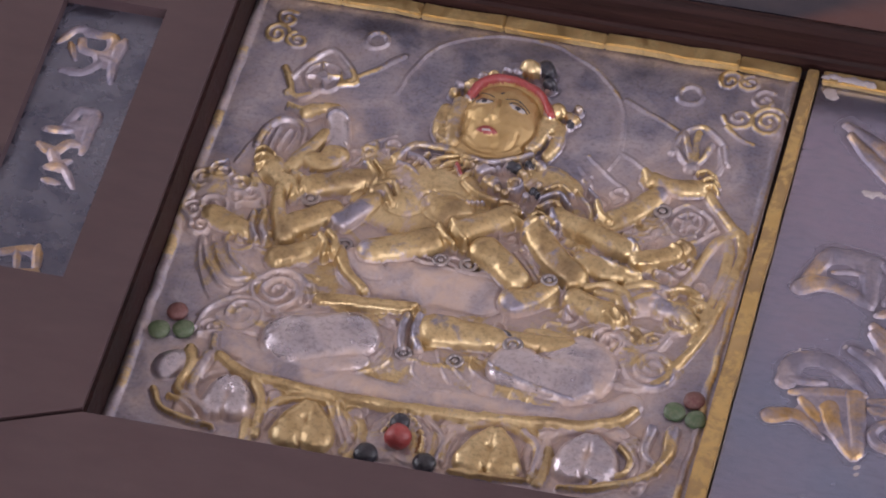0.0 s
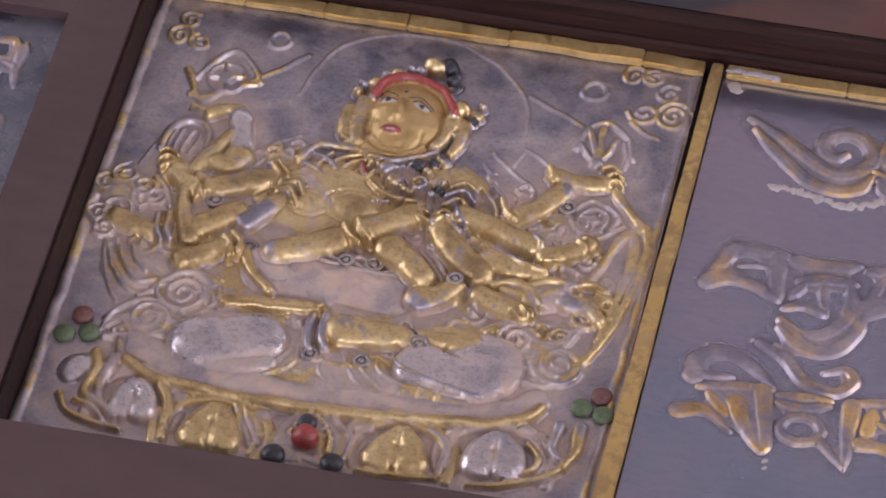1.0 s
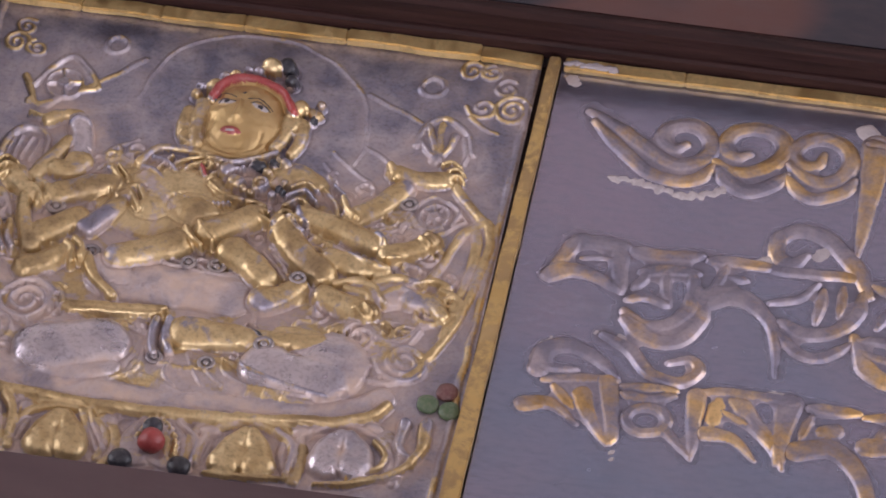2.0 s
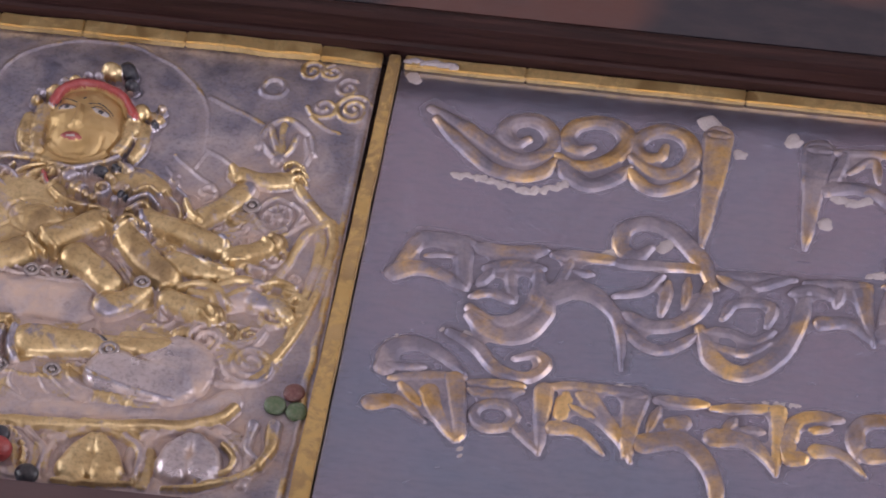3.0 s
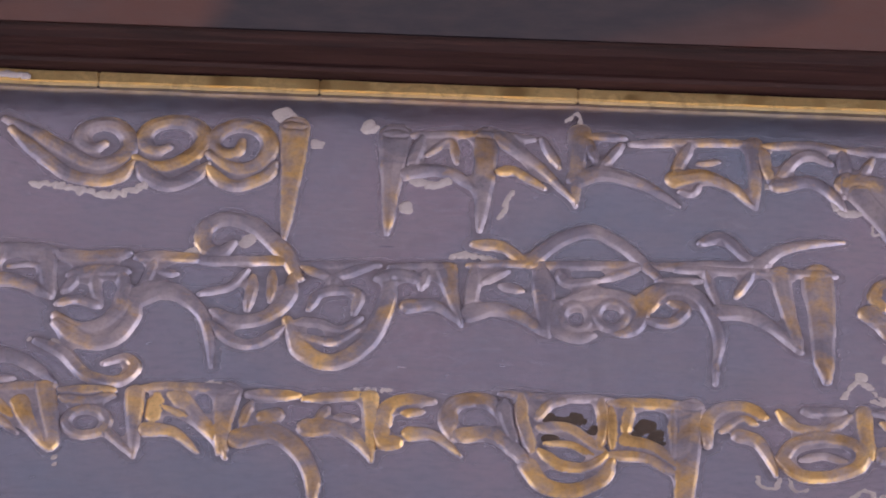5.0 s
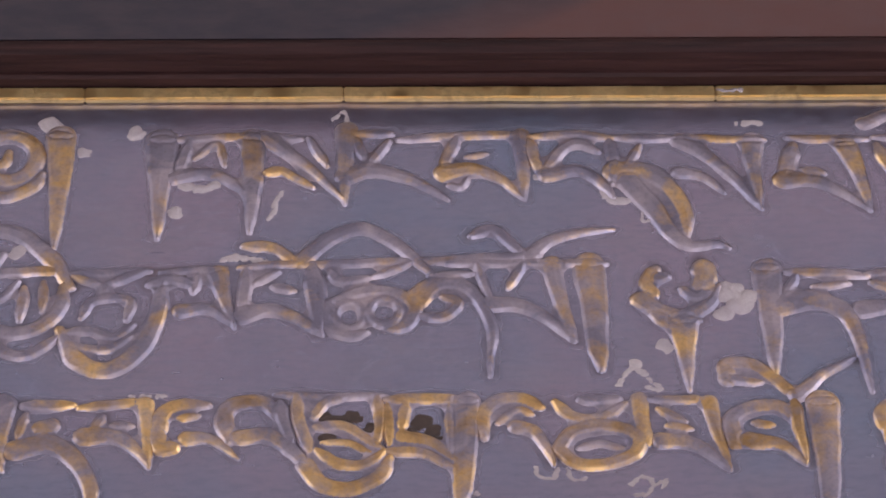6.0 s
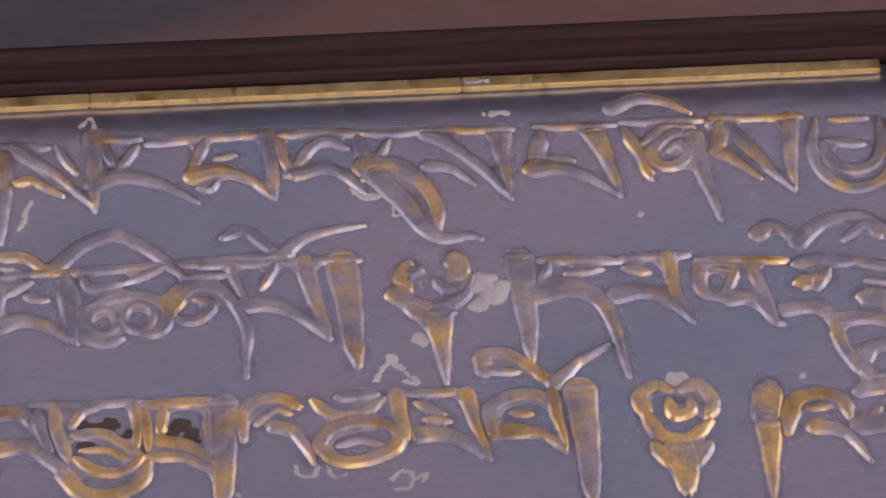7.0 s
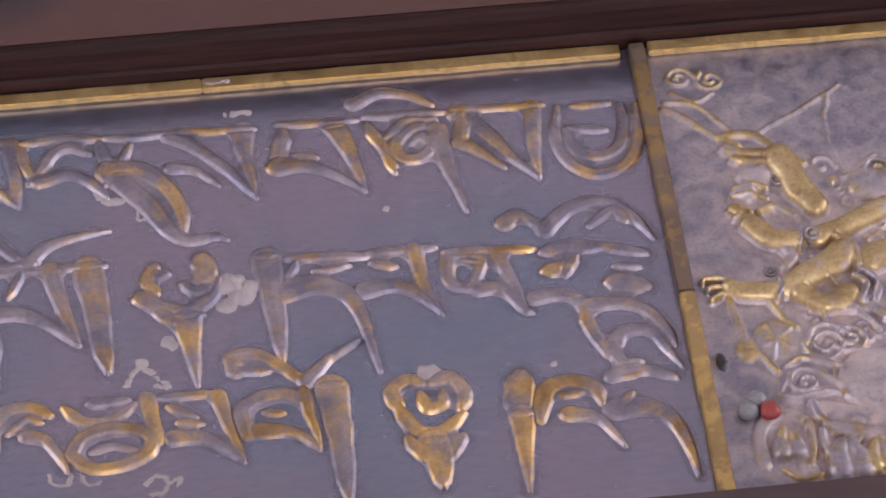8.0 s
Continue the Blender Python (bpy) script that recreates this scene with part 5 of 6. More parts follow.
    r.ridge("f", "h", 0.9, 1.8, 1.8, 1.6, (334.4, -57.9), (337.3, -60.5), (337.2, -66.2))
    r.ridge("f", "g", 0.7, 2.2, 4.6, 5.4, (324.4, -72.1), (328.9, -75.5), (334.3, -73.3))
    r.ridge("f", "h", 0.9, 1.2, 1.2, 1.0, (324.7, -73.3), (327.2, -75.8), (328.3, -78.8))
    r.ridge("f", "h", 0.9, 1.2, 1.2, 1.0, (324.6, -71.0), (326.9, -72.4), (328.3, -74.3))
    r.ridge("f", "s", 0.9, 2.0, 2.0, 1.8, (335.8, -69.0), (337.9, -71.5), (336.8, -75.3))
    r.ridge("f", "s", 0.9, 2.0, 1.8, 1.6, (337.6, -67.5), (339.9, -70.6), (339.1, -74.4))
    r.ridge("f", "g", 0.5, 2.4, 7.0, 7.0, (340.0, -64.3), (343.6, -62.5))
    r.ridge("f", "s", 0.4, 1.2, 3.0, 3.0, (322.7, -57.9), (324.2, -61.5), (322.5, -64.1))
    r.ridge("f", "h", 0.4, 1.3, 2.4, 2.0, (320.1, -47.9), (322.8, -47.1), (326.5, -50.4))
    r.ridge("f", "s", 0.8, 1.4, 1.0, 0.9, (327.9, -61.9), (332.2, -70.9), (338.9, -82.8))
    r.ridge("f", "s", 0.3, 1.2, 3.6, 3.0, (333.0, -76.0), (337.9, -76.5), (340.7, -79.1))
    r.dome("f", "s", 0.3, 2.2, 6, 5, 0, (345.2, -42.7))
    r.curl("f", "s", 1.0, 1.0, 3.0, 1.6, 1.0, 30, (345.9, -39.1))
    # staff, flower and clouds
    r.ridge("p", "h", 0.2, 1.1, 2.0, 1.6, (309.5, -71.9), (310.5, -78.7), (311.1, -84.9))
    r.ridge("p", "h", 0.2, 1.0, 1.8, 1.4, (311.1, -84.8), (314.0, -87.9), (316.2, -92.0))
    r.ridge("p", "h", 0.2, 1.0, 1.8, 1.4, (317.8, -72.3), (319.4, -77.5), (321.7, -81.1))
    r.dome("p", "h", 0.1, 1.2, 2.4, 3.4, 0, (311.0, -85.4))
    r.dome("p", "s", 0.1, 0.9, 5.0, 5.6, 0, (317.9, -82.5))
    r.ridge("p", "s", 0.6, 0.7, 1.0, 0.9, (315.4, -79.4), (317.7, -83.0), (320.5, -81.1))
    r.ridge("p", "s", 0.6, 0.7, 1.0, 0.9, (314.9, -84.8), (317.8, -84.6), (320.5, -86.1))
    r.ridge("p", "s", 0.6, 0.7, 1.0, 0.9, (317.2, -78.5), (317.3, -82.9), (316.0, -87.7))
    r.curl("p", "s", 0.4, 1.0, 5.4, 2.2, 1.3, 30, (327.2, -85.8))
    r.curl("p", "s", 0.4, 1.0, 4.0, 1.8, 1.2, 200, (332.3, -84.7))
    r.ridge("p", "s", 0.3, 1.0, 1.6, 1.3, (318.0, -90.7), (321.7, -88.9), (326.3, -90.5), (331.0, -92.2))
    r.ridge("p", "s", 0.3, 1.0, 1.5, 1.3, (316.2, -97.0), (318.6, -92.4), (323.5, -92.4), (327.8, -96.2), (330.7, -98.7))
    r.ridge("p", "s", 0.3, 1.0, 1.5, 1.3, (315.2, -98.0), (319.8, -99.6), (325.9, -98.1), (329.7, -99.7))
    r.curl("p", "s", 0.4, 0.9, 3.6, 1.6, 1.2, 100, (321.4, -95.4))
    r.ridge("p", "s", 0.3, 1.0, 1.4, 1.2, (323.0, -85.8), (325.4, -81.6), (329.7, -81.0), (334.4, -82.7))
    r.dome("f", "v", 0.4, 2.4, 8.5, 9.0, 0, (336.3, -96.6))
    r.ridge("f", "s", 0.5, 1.4, 1.5, 1.3, (331.1, -93.8), (331.2, -98.1), (333.3, -102.2), (336.3, -103.1))
    # a dark hole: its inner shade is painted as a near-black dome
    r.dome("p", "k", 0.1, 0.6, 1.1, 2.6, 0, (305.1, -88.1))
    # seat and lotus
    r.ridge("l", "s", 0.2, 1.4, 2.2, 2.0, (322.0, -101.1), (322.9, -105.5), (326.6, -108.1), (335.1, -109.7))
    r.ridge("l", "v", 0, 1.0, 5.0, 5.0, (324.3, -102.6), (329.6, -105.0), (335.8, -106.1))
    r.petal("l", "s", 0.1, 1.9, 4.6, 6.2, (315.4, -111.2))
    r.petal("l", "s", 0.1, 2.6, 6.4, 7.0, (326.6, -116.9))
    r.petal("l", "h", 0.1, 2.2, 5.0, 6.0, (333.0, -116.8))
    r.ridge("l", "h", 0.3, 1.3, 1.8, 1.5, (320.3, -106.3), (320.4, -112.8), (318.8, -117.9))
    r.ridge("l", "s", 0.3, 1.3, 1.8, 1.5, (322.4, -108.7), (322.7, -114.1), (323.8, -119.5))
    r.ridge("l", "h", 0.3, 1.2, 1.6, 1.3, (313.4, -118.2), (316.2, -121.2), (320.4, -120.1))
    return r


one = thing("deity_plaque", "worn gilt silver plaque embossed with a seated many-armed deity", "relief plaque", (0, 0, ZP), "embossed plaques")
field = plaque_west()
field.mesh("sheet", "p", one, PLAQUE_MATS, "tarnished silver ground with scrollwork")
field.mesh("figure", "f", one, PLAQUE_MATS, "gilt embossed figure, worn to silver")
field.mesh("lotus_seat", "l", one, PLAQUE_MATS, "gilt lotus petals under a rimmed seat")
for x, y, size in ((-97.5, -57.9, 3.0), (-87.5, -68.8, 2.8), (-107.0, -64.1, 2.0), (-60.8, -68.8, 2.8), (-66.7, -69.3, 2.4), (-43.2, -71.2, 2.4), (-31.3, -60.5, 2.8), (-24.9, -44.4, 2.8), (-46.6, -89.8, 3.0), (-68.1, -96.0, 2.6), (-57.3, -96.0, 2.6)):
    rivet(x, y, size * 0.72, field, one)
gem(-63.5, -119.6, 3.0, 2.7, 1.0, RED, "red coral bead", one)
gem(-63.9, -116.1, 3.2, 2.1, 0.8, NIGHT, "dusty dark stone", one)
gem(-69.0, -124.0, 1.4, 2.5, 0.8, NIGHT, "dark blue stone", one)
gem(-57.0, -124.0, 1.4, 2.5, 0.8, NIGHT, "dark blue stone", one)
for x, y, m, w in ((-113.7, -99.4, GREEN, "green stone"), (-118.6, -100.6, GREEN, "green stone"), (-116.2, -95.0, DULL_RED, "dusty red stone"),
                   (-11.1, -98.2, GREEN, "green stone"), (-6.5, -99.4, GREEN, "green stone"), (-7.8, -94.4, DULL_RED, "dusty red stone")):
    gem(x, y, 0.6, 2.3, 0.55, m, w, one)

two = thing("deity_plaque", "pale silver plaque embossed with gilt arms and scrollwork", "relief plaque", (0, 0, ZP), "embossed plaques")
field = plaque_east()
field.mesh("sheet", "p", two, PALE_MATS, "pale dusty silver ground with scrollwork")
field.mesh("figure", "f", two, PALE_MATS, "gilt embossed figure, worn to silver")
field.mesh("lotus_seat", "l", two, PALE_MATS, "dull lotus petals")
for x, y, size in ((329.1, -56.9, 1.9), (324.7, -39.5, 1.5), (319.2, -64.5, 1.4)):
    rivet(x, y, size, field, two)
part("margin", box(0.3621, XP1 - 0.001, YB + 0.0006, YT - 0.0004, -0.001, 0.0), SILVER, two)
gem(308.4, -102.1, 1.0, 2.2, 0.8, GREY_STONE, "grey stone", two)
gem(312.8, -102.6, 1.0, 2.3, 0.8, RED, "red stone", two)
gem(310.7, -99.1, 0.9, 2.0, 0.8, GREY_STONE, "grey stone", two)

# ---- raised writing on the long plate ----
COUNT, STROKES = [20], []


def letter(name, strokes, parent=None, lift=0.0, label="raised letter, gilding mostly worn off"):
    """One raised sign; each stroke is its width at both ends and the points it runs through, in millimetres."""
    xs = [p[0] for s in strokes for p in s[2:]]
    ys = [p[1] for s in strokes for p in s[2:]]
    COUNT[0] += 1
    r = Relief(min(xs) - 3.5, max(xs) + 3.5, max(min(ys) - 3.5, -134.0), max(ys) + 3.5, 0.2, COUNT[0], 0.15, True, 2)
    rng = random.Random(COUNT[0])
    rich = 0.52 if max(ys) > -30 else 0.43 if max(ys) > -78 else 0.68
    for k, s in enumerate(strokes):
        GILT["l"] = min(1, max(0, rich + rng.uniform(-0.15, 0.15)))
        r.ridge("p", "l", 0.1, min(0.85, 0.48 + 0.10 * s[0]) + 0.06 * (k % 3), s[0] * 1.24, s[1] * 1.24, *s[2:])
        STROKES.append(s)
        if s[0] >= 4.2 and s[1] < 3.2 and abs(s[2][0] - s[-1][0]) < 5:      # square head of an upright
            r.ridge("p", "l", 0.1, 0.8, 2.0, 2.0, (s[2][0] - 0.42 * s[0], s[2][1] + 0.3), (s[2][0] + 0.42 * s[0], s[2][1] + 0.3))
    r.close_up(0.32)
    return r.mesh(name, "p", parent or script_plate, {"s": LETTER}, label, lift, True)


letter("ornament", [(3.2, 3.0, (7.9, -10.4), (13.7, -13.4), (19.1, -17.4), (24.4, -21.2), (29.4, -22.8), (33.8, -20.1), (35.1, -15.9), (32.8, -12.0), (29.1, -10.8), (25.3, -12.8), (24.7, -16.2), (27.0, -18.4), (29.6, -16.6)), (3.0, 2.6, (9.5, -13.2), (15.8, -19.8), (22.5, -25.6), (28.7, -27.5), (33.4, -26.1), (36.2, -21.9))])
letter("ornament", [(3.2, 3.0, (36.2, -20.2), (40.1, -22.6), (44.8, -22.1), (49.2, -18.1), (50.5, -13.5), (47.7, -10.0), (43.4, -9.3), (39.1, -11.5), (37.9, -15.9), (40.2, -18.4), (43.3, -16.9)), (3.6, 2.6, (37.1, -22.3), (40.6, -26.3), (44.3, -28.0), (48.8, -25.3), (52.0, -21.6))])
letter("ornament", [(3.2, 2.6, (51.6, -18.3), (54.9, -21.2), (59.2, -22.7), (63.2, -20.2), (64.7, -15.0), (62.2, -10.8), (57.9, -9.7), (53.9, -11.9), (52.5, -15.7), (55.0, -18.4), (58.1, -17.3), (58.6, -14.4)), (3.0, 2.4, (51.5, -22.5), (55.5, -26.6), (59.7, -27.2), (64.2, -24.2), (66.2, -20.6))])
letter("shad", [(5.4, 1.6, (69.5, -9.9), (69.6, -25.1), (69.3, -42.2))])
letter("shad", [(5.8, 1.2, (90.9, -11.5), (90.8, -24.7), (90.4, -39.6))])
letter("letter", [(2.0, 2.0, (93.9, -11.3), (102.2, -10.3), (111.7, -9.9)), (2.4, 2.4, (96.5, -11.9), (94.5, -21.1)), (3.0, 2.0, (93.6, -22.2), (99.2, -20.8), (104.0, -22.0), (108.1, -25.8)), (1.6, 1.6, (97.8, -16.7), (102.3, -12.3), (104.1, -18.7)), (4.4, 1.6, (110.1, -10.5), (110.1, -24.8), (109.7, -37.8))])
letter("letter", [(2.0, 2.0, (112.3, -10.1), (120.1, -10.9)), (3.4, 1.2, (112.9, -10.6), (117.9, -15.2), (123.0, -20.5), (129.5, -29.0)), (2.6, 1.2, (112.9, -20.7), (116.4, -20.2), (119.5, -22.4), (122.9, -25.0)), (4.0, 1.2, (129.8, -8.4), (129.5, -18.4), (129.5, -29.8)), (1.8, 1.8, (121.7, -10.7), (125.8, -18.7))])
letter("letter", [(2.4, 2.0, (130.8, -9.2), (133.2, -16.4)), (2.0, 2.0, (130.8, -9.5), (139.2, -9.4)), (2.0, 2.0, (138.6, -11.4), (134.2, -18.8)), (4.0, 1.0, (129.5, -21.7), (134.8, -19.9), (140.8, -21.6), (146.8, -25.2), (151.1, -28.8))])
letter("letter", [(2.0, 2.0, (140.4, -11.3), (152.3, -10.3), (167.2, -9.5)), (2.6, 2.0, (152.9, -11.3), (150.7, -16.7), (150.2, -21.2)), (4.0, 1.0, (150.2, -20.9), (156.1, -19.9), (162.1, -22.9), (166.9, -28.5)), (3.0, 1.6, (166.2, -9.7), (167.2, -28.5)), (1.4, 1.4, (154.8, -16.4), (159.3, -15.5)), (1.6, 1.4, (150.9, -24.4), (153.7, -25.0), (155.0, -22.6))])
letter("letter", [(2.4, 2.0, (168.0, -11.2), (169.0, -16.5), (171.0, -21.1)), (2.6, 2.0, (171.5, -19.8), (175.0, -14.5), (178.6, -12.7), (182.7, -14.8)), (3.2, 1.6, (171.8, -21.8), (178.4, -20.4), (183.0, -24.0), (185.7, -28.5)), (2.0, 2.0, (168.0, -10.3), (177.5, -9.8), (185.9, -10.8))])
letter("letter", [(2.6, 2.0, (185.0, -11.8), (185.8, -18.7), (185.3, -24.4)), (2.0, 2.0, (185.9, -10.8), (199.0, -11.2)), (2.0, 1.6, (191.5, -13.1), (187.9, -20.4)), (5.0, 2.0, (186.4, -20.9), (192.6, -20.9), (197.1, -24.8), (200.3, -32.2), (200.6, -39.0)), (4.4, 1.0, (188.9, -24.0), (193.3, -30.4), (196.6, -37.3), (201.0, -41.9), (206.9, -41.5), (209.5, -42.8))])
letter("letter", [(3.6, 1.0, (200.1, -11.8), (203.6, -14.4), (209.2, -20.3), (213.6, -27.0), (216.5, -31.5)), (3.0, 1.0, (199.5, -21.1), (204.4, -22.3), (209.1, -27.2)), (4.2, 1.0, (215.2, -12.0), (215.1, -19.7), (216.3, -30.9)), (1.8, 1.8, (199.0, -10.9), (217.8, -11.6))])
letter("letter", [(3.6, 3.0, (223.7, -13.4), (221.5, -23.2)), (4.0, 1.0, (221.5, -23.2), (226.9, -23.1), (232.6, -26.1), (238.7, -31.6)), (4.4, 1.2, (234.9, -13.0), (237.1, -21.3), (239.3, -32.3)), (1.8, 1.8, (222.3, -11.1), (239.6, -11.7)), (2.0, 2.0, (225.3, -20.4), (230.0, -21.4))])
letter("vowel_mark", [(3.0, 1.6, (239.1, -6.8), (244.9, -4.3), (250.8, -5.4), (255.9, -9.1))])
letter("letter", [(2.8, 2.0, (241.6, -13.2), (244.3, -20.7), (245.8, -27.7)), (2.8, 2.4, (257.2, -15.4), (251.3, -15.2), (247.1, -19.2), (248.0, -23.7), (251.5, -24.3), (254.4, -21.1), (252.5, -18.1), (250.3, -19.6)), (2.0, 2.0, (256.2, -13.2), (250.2, -13.0), (244.9, -17.8)), (3.6, 1.0, (256.0, -16.2), (256.9, -26.1), (258.1, -32.6), (259.4, -40.3)), (1.8, 1.8, (240.8, -11.0), (258.2, -11.3))])
letter("letter", [(4.4, 1.0, (261.2, -12.1), (265.1, -16.7), (270.1, -24.8), (275.5, -33.1)), (3.4, 1.0, (260.5, -20.5), (264.2, -23.8), (269.1, -29.1)), (3.4, 3.0, (262.3, -12.2), (260.4, -20.7)), (3.4, 1.0, (276.6, -11.9), (275.8, -23.0), (275.8, -32.5)), (1.8, 1.8, (259.8, -11.1), (279.0, -11.7))])
letter("letter", [(2.4, 2.4, (281.9, -12.8), (280.6, -21.9), (282.6, -29.5), (288.0, -33.0), (294.3, -30.9), (297.7, -23.9), (298.6, -14.0)), (2.8, 2.4, (283.1, -19.7), (284.3, -25.9), (288.8, -27.9), (293.3, -25.8), (295.2, -19.4), (295.6, -13.6)), (2.4, 2.0, (283.8, -19.2), (291.6, -20.5)), (1.8, 1.8, (285.2, -12.7), (293.3, -13.0))])
letter("letter", [(3.4, 3.0, (11.1, -47.3), (17.0, -47.8), (22.3, -48.3)), (3.1, 2.5, (11.2, -47.9), (9.4, -52.5), (7.9, -56.1)), (3.8, 1.8, (7.5, -58.1), (12.0, -56.1), (17.5, -57.6), (22.8, -61.0)), (3.4, 2.5, (20.5, -49.1), (21.3, -54.8), (22.6, -60.7)), (1.1, 1.0, (12.8, -52.6), (16.3, -52.0), (19.4, -52.1))])
letter("letter", [(3.4, 3.0, (23.1, -48.9), (29.5, -49.4), (37.6, -47.8)), (2.8, 2.6, (25.8, -54.4), (31.1, -53.2), (37.6, -52.9)), (2.3, 2.0, (27.3, -55.3), (25.1, -58.9)), (2.3, 1.8, (31.4, -54.6), (31.6, -58.6), (32.8, -62.7)), (2.5, 2.0, (36.7, -53.6), (37.4, -58.3), (36.7, -62.4)), (2.0, 1.6, (23.9, -62.5), (27.9, -61.1), (32.8, -62.9)), (3.1, 2.6, (23.7, -65.6), (28.1, -69.0), (33.3, -68.0), (37.3, -63.0), (38.5, -57.2)), (3.4, 2.6, (24.2, -67.8), (29.5, -72.0), (35.4, -72.5), (39.5, -66.9), (40.4, -60.2)), (2.8, 2.0, (20.8, -72.9), (26.7, -76.0), (32.1, -82.0), (38.0, -83.1), (41.3, -79.6), (39.3, -76.8), (35.1, -78.3))])
letter("letter", [(2.8, 2.4, (39.1, -48.8), (45.5, -48.4), (53.2, -48.4)), (2.4, 2.0, (43.1, -50.3), (40.8, -58.1)), (1.6, 1.6, (43.9, -52.6), (47.8, -53.0)), (5.0, 1.0, (40.0, -59.8), (45.4, -57.5), (50.9, -60.0), (55.1, -66.2), (57.0, -78.0))])
letter("vowel_mark", [(3.6, 2.8, (73.0, -53.0), (69.3, -45.5), (63.3, -39.0), (57.2, -36.8), (53.0, -39.5), (52.8, -44.8), (56.1, -46.6), (58.9, -43.6))])
letter("letter", [(2.4, 2.2, (52.7, -49.3), (60.8, -48.6), (71.6, -48.4)), (1.8, 1.4, (53.1, -58.2), (59.2, -55.8), (62.5, -51.1)), (3.2, 2.6, (55.9, -63.0), (61.5, -65.6), (67.1, -64.0), (71.2, -58.7), (71.8, -52.3)), (2.6, 2.0, (55.7, -66.2), (60.9, -71.0), (65.6, -71.3), (71.4, -66.5)), (2.2, 1.8, (63.6, -53.0), (63.2, -62.1)), (1.8, 1.6, (67.6, -51.6), (67.6, -59.5))])
letter("letter", [(2.2, 2.2, (72.3, -49.5), (81.1, -49.0), (89.4, -48.4)), (2.0, 1.6, (73.5, -50.2), (79.6, -52.6)), (2.4, 1.4, (81.3, -52.2), (88.9, -48.4)), (2.0, 2.0, (80.1, -52.6), (80.4, -56.3)), (2.0, 2.0, (75.6, -61.4), (78.1, -57.0), (85.3, -56.4), (85.0, -62.3)), (3.8, 3.0, (71.5, -64.6), (75.3, -73.3), (81.9, -75.8), (88.3, -69.5), (91.2, -59.9), (92.1, -51.9)), (2.2, 2.0, (72.4, -65.4), (77.6, -64.9), (82.4, -66.8), (86.5, -63.4)), (2.0, 1.6, (74.2, -69.0), (81.5, -70.3), (86.1, -66.9)), (3.0, 2.4, (89.3, -52.5), (93.5, -50.9), (98.8, -52.4))])
letter("letter", [(2.2, 2.0, (99.2, -49.8), (98.4, -54.6)), (3.2, 1.0, (96.0, -59.5), (101.6, -59.1), (106.8, -63.7)), (4.0, 1.2, (103.3, -49.2), (104.8, -55.7), (107.0, -64.3)), (1.8, 1.8, (91.6, -48.8), (105.0, -47.8))])
letter("letter", [(2.8, 2.4, (109.3, -48.2), (108.6, -60.9)), (1.8, 1.8, (107.9, -47.5), (123.6, -46.3)), (1.8, 1.6, (111.0, -52.4), (116.1, -49.0)), (2.0, 2.0, (114.9, -53.0), (119.3, -54.1)), (3.6, 1.6, (108.6, -61.0), (114.9, -59.3), (121.5, -63.0), (125.1, -66.3)), (4.0, 3.0, (123.0, -47.2), (124.6, -65.4))])
letter("vowel_mark", [(2.8, 1.6, (108.7, -41.6), (114.6, -42.2), (118.9, -45.9), (120.7, -46.9)), (3.4, 2.0, (120.6, -45.9), (126.2, -39.7), (133.1, -36.8), (139.1, -40.3), (144.0, -45.5), (147.4, -50.0)), (1.8, 1.4, (147.0, -50.3), (156.3, -49.5))])
letter("letter", [(2.0, 2.0, (120.7, -47.0), (133.5, -46.3), (144.6, -45.9)), (2.4, 2.0, (126.6, -48.9), (128.5, -51.5), (134.6, -50.7)), (1.8, 1.4, (135.4, -50.5), (143.4, -46.5)), (2.8, 2.4, (127.0, -57.1), (133.8, -54.5), (140.8, -55.2), (144.2, -59.2), (141.7, -64.1), (136.5, -63.8)), (1.7, 1.7, (133.5, -60.8), (132.7, -63.4), (130.7, -64.5), (128.5, -63.7), (127.5, -61.3), (128.3, -58.7), (130.4, -57.6), (132.5, -58.4), (133.5, -60.8)), (1.7, 1.7, (141.0, -59.9), (140.2, -62.5), (138.0, -63.6), (135.8, -62.8), (134.8, -60.4), (135.6, -57.8), (137.7, -56.7), (140.0, -57.5), (141.0, -59.9)), (3.0, 2.0, (125.9, -58.0), (125.5, -63.5), (130.3, -66.5), (134.3, -65.6))])
letter("letter", [(2.0, 2.0, (144.0, -46.0), (156.8, -45.3), (169.6, -44.5)), (4.4, 1.4, (144.3, -56.5), (147.1, -53.2), (151.2, -52.1), (155.9, -54.8), (159.6, -63.9), (159.1, -77.8)), (2.4, 2.0, (145.1, -61.2), (149.7, -61.6), (152.7, -57.7), (149.5, -56.1)), (1.8, 1.6, (147.0, -50.0), (155.7, -49.8))])
letter("letter", [(2.0, 2.0, (150.6, -46.8), (166.9, -46.6), (183.8, -46.9)), (2.2, 1.6, (166.3, -47.4), (163.2, -53.7)), (3.6, 1.4, (159.6, -58.2), (165.4, -58.4), (171.1, -62.1), (176.1, -68.1)), (3.4, 1.6, (172.2, -46.8), (174.1, -58.4), (176.6, -68.4)), (2.0, 1.4, (157.0, -47.5), (159.6, -57.8))])
letter("shad", [(5.4, 3.0, (180.0, -47.1), (180.9, -61.7), (181.9, -75.9))])
letter("vowel_mark", [(2.8, 1.6, (155.8, -39.0), (160.2, -37.3), (164.7, -42.2), (167.2, -45.8)), (3.0, 1.0, (167.5, -45.0), (171.8, -40.4), (177.7, -38.2), (185.4, -37.4))])
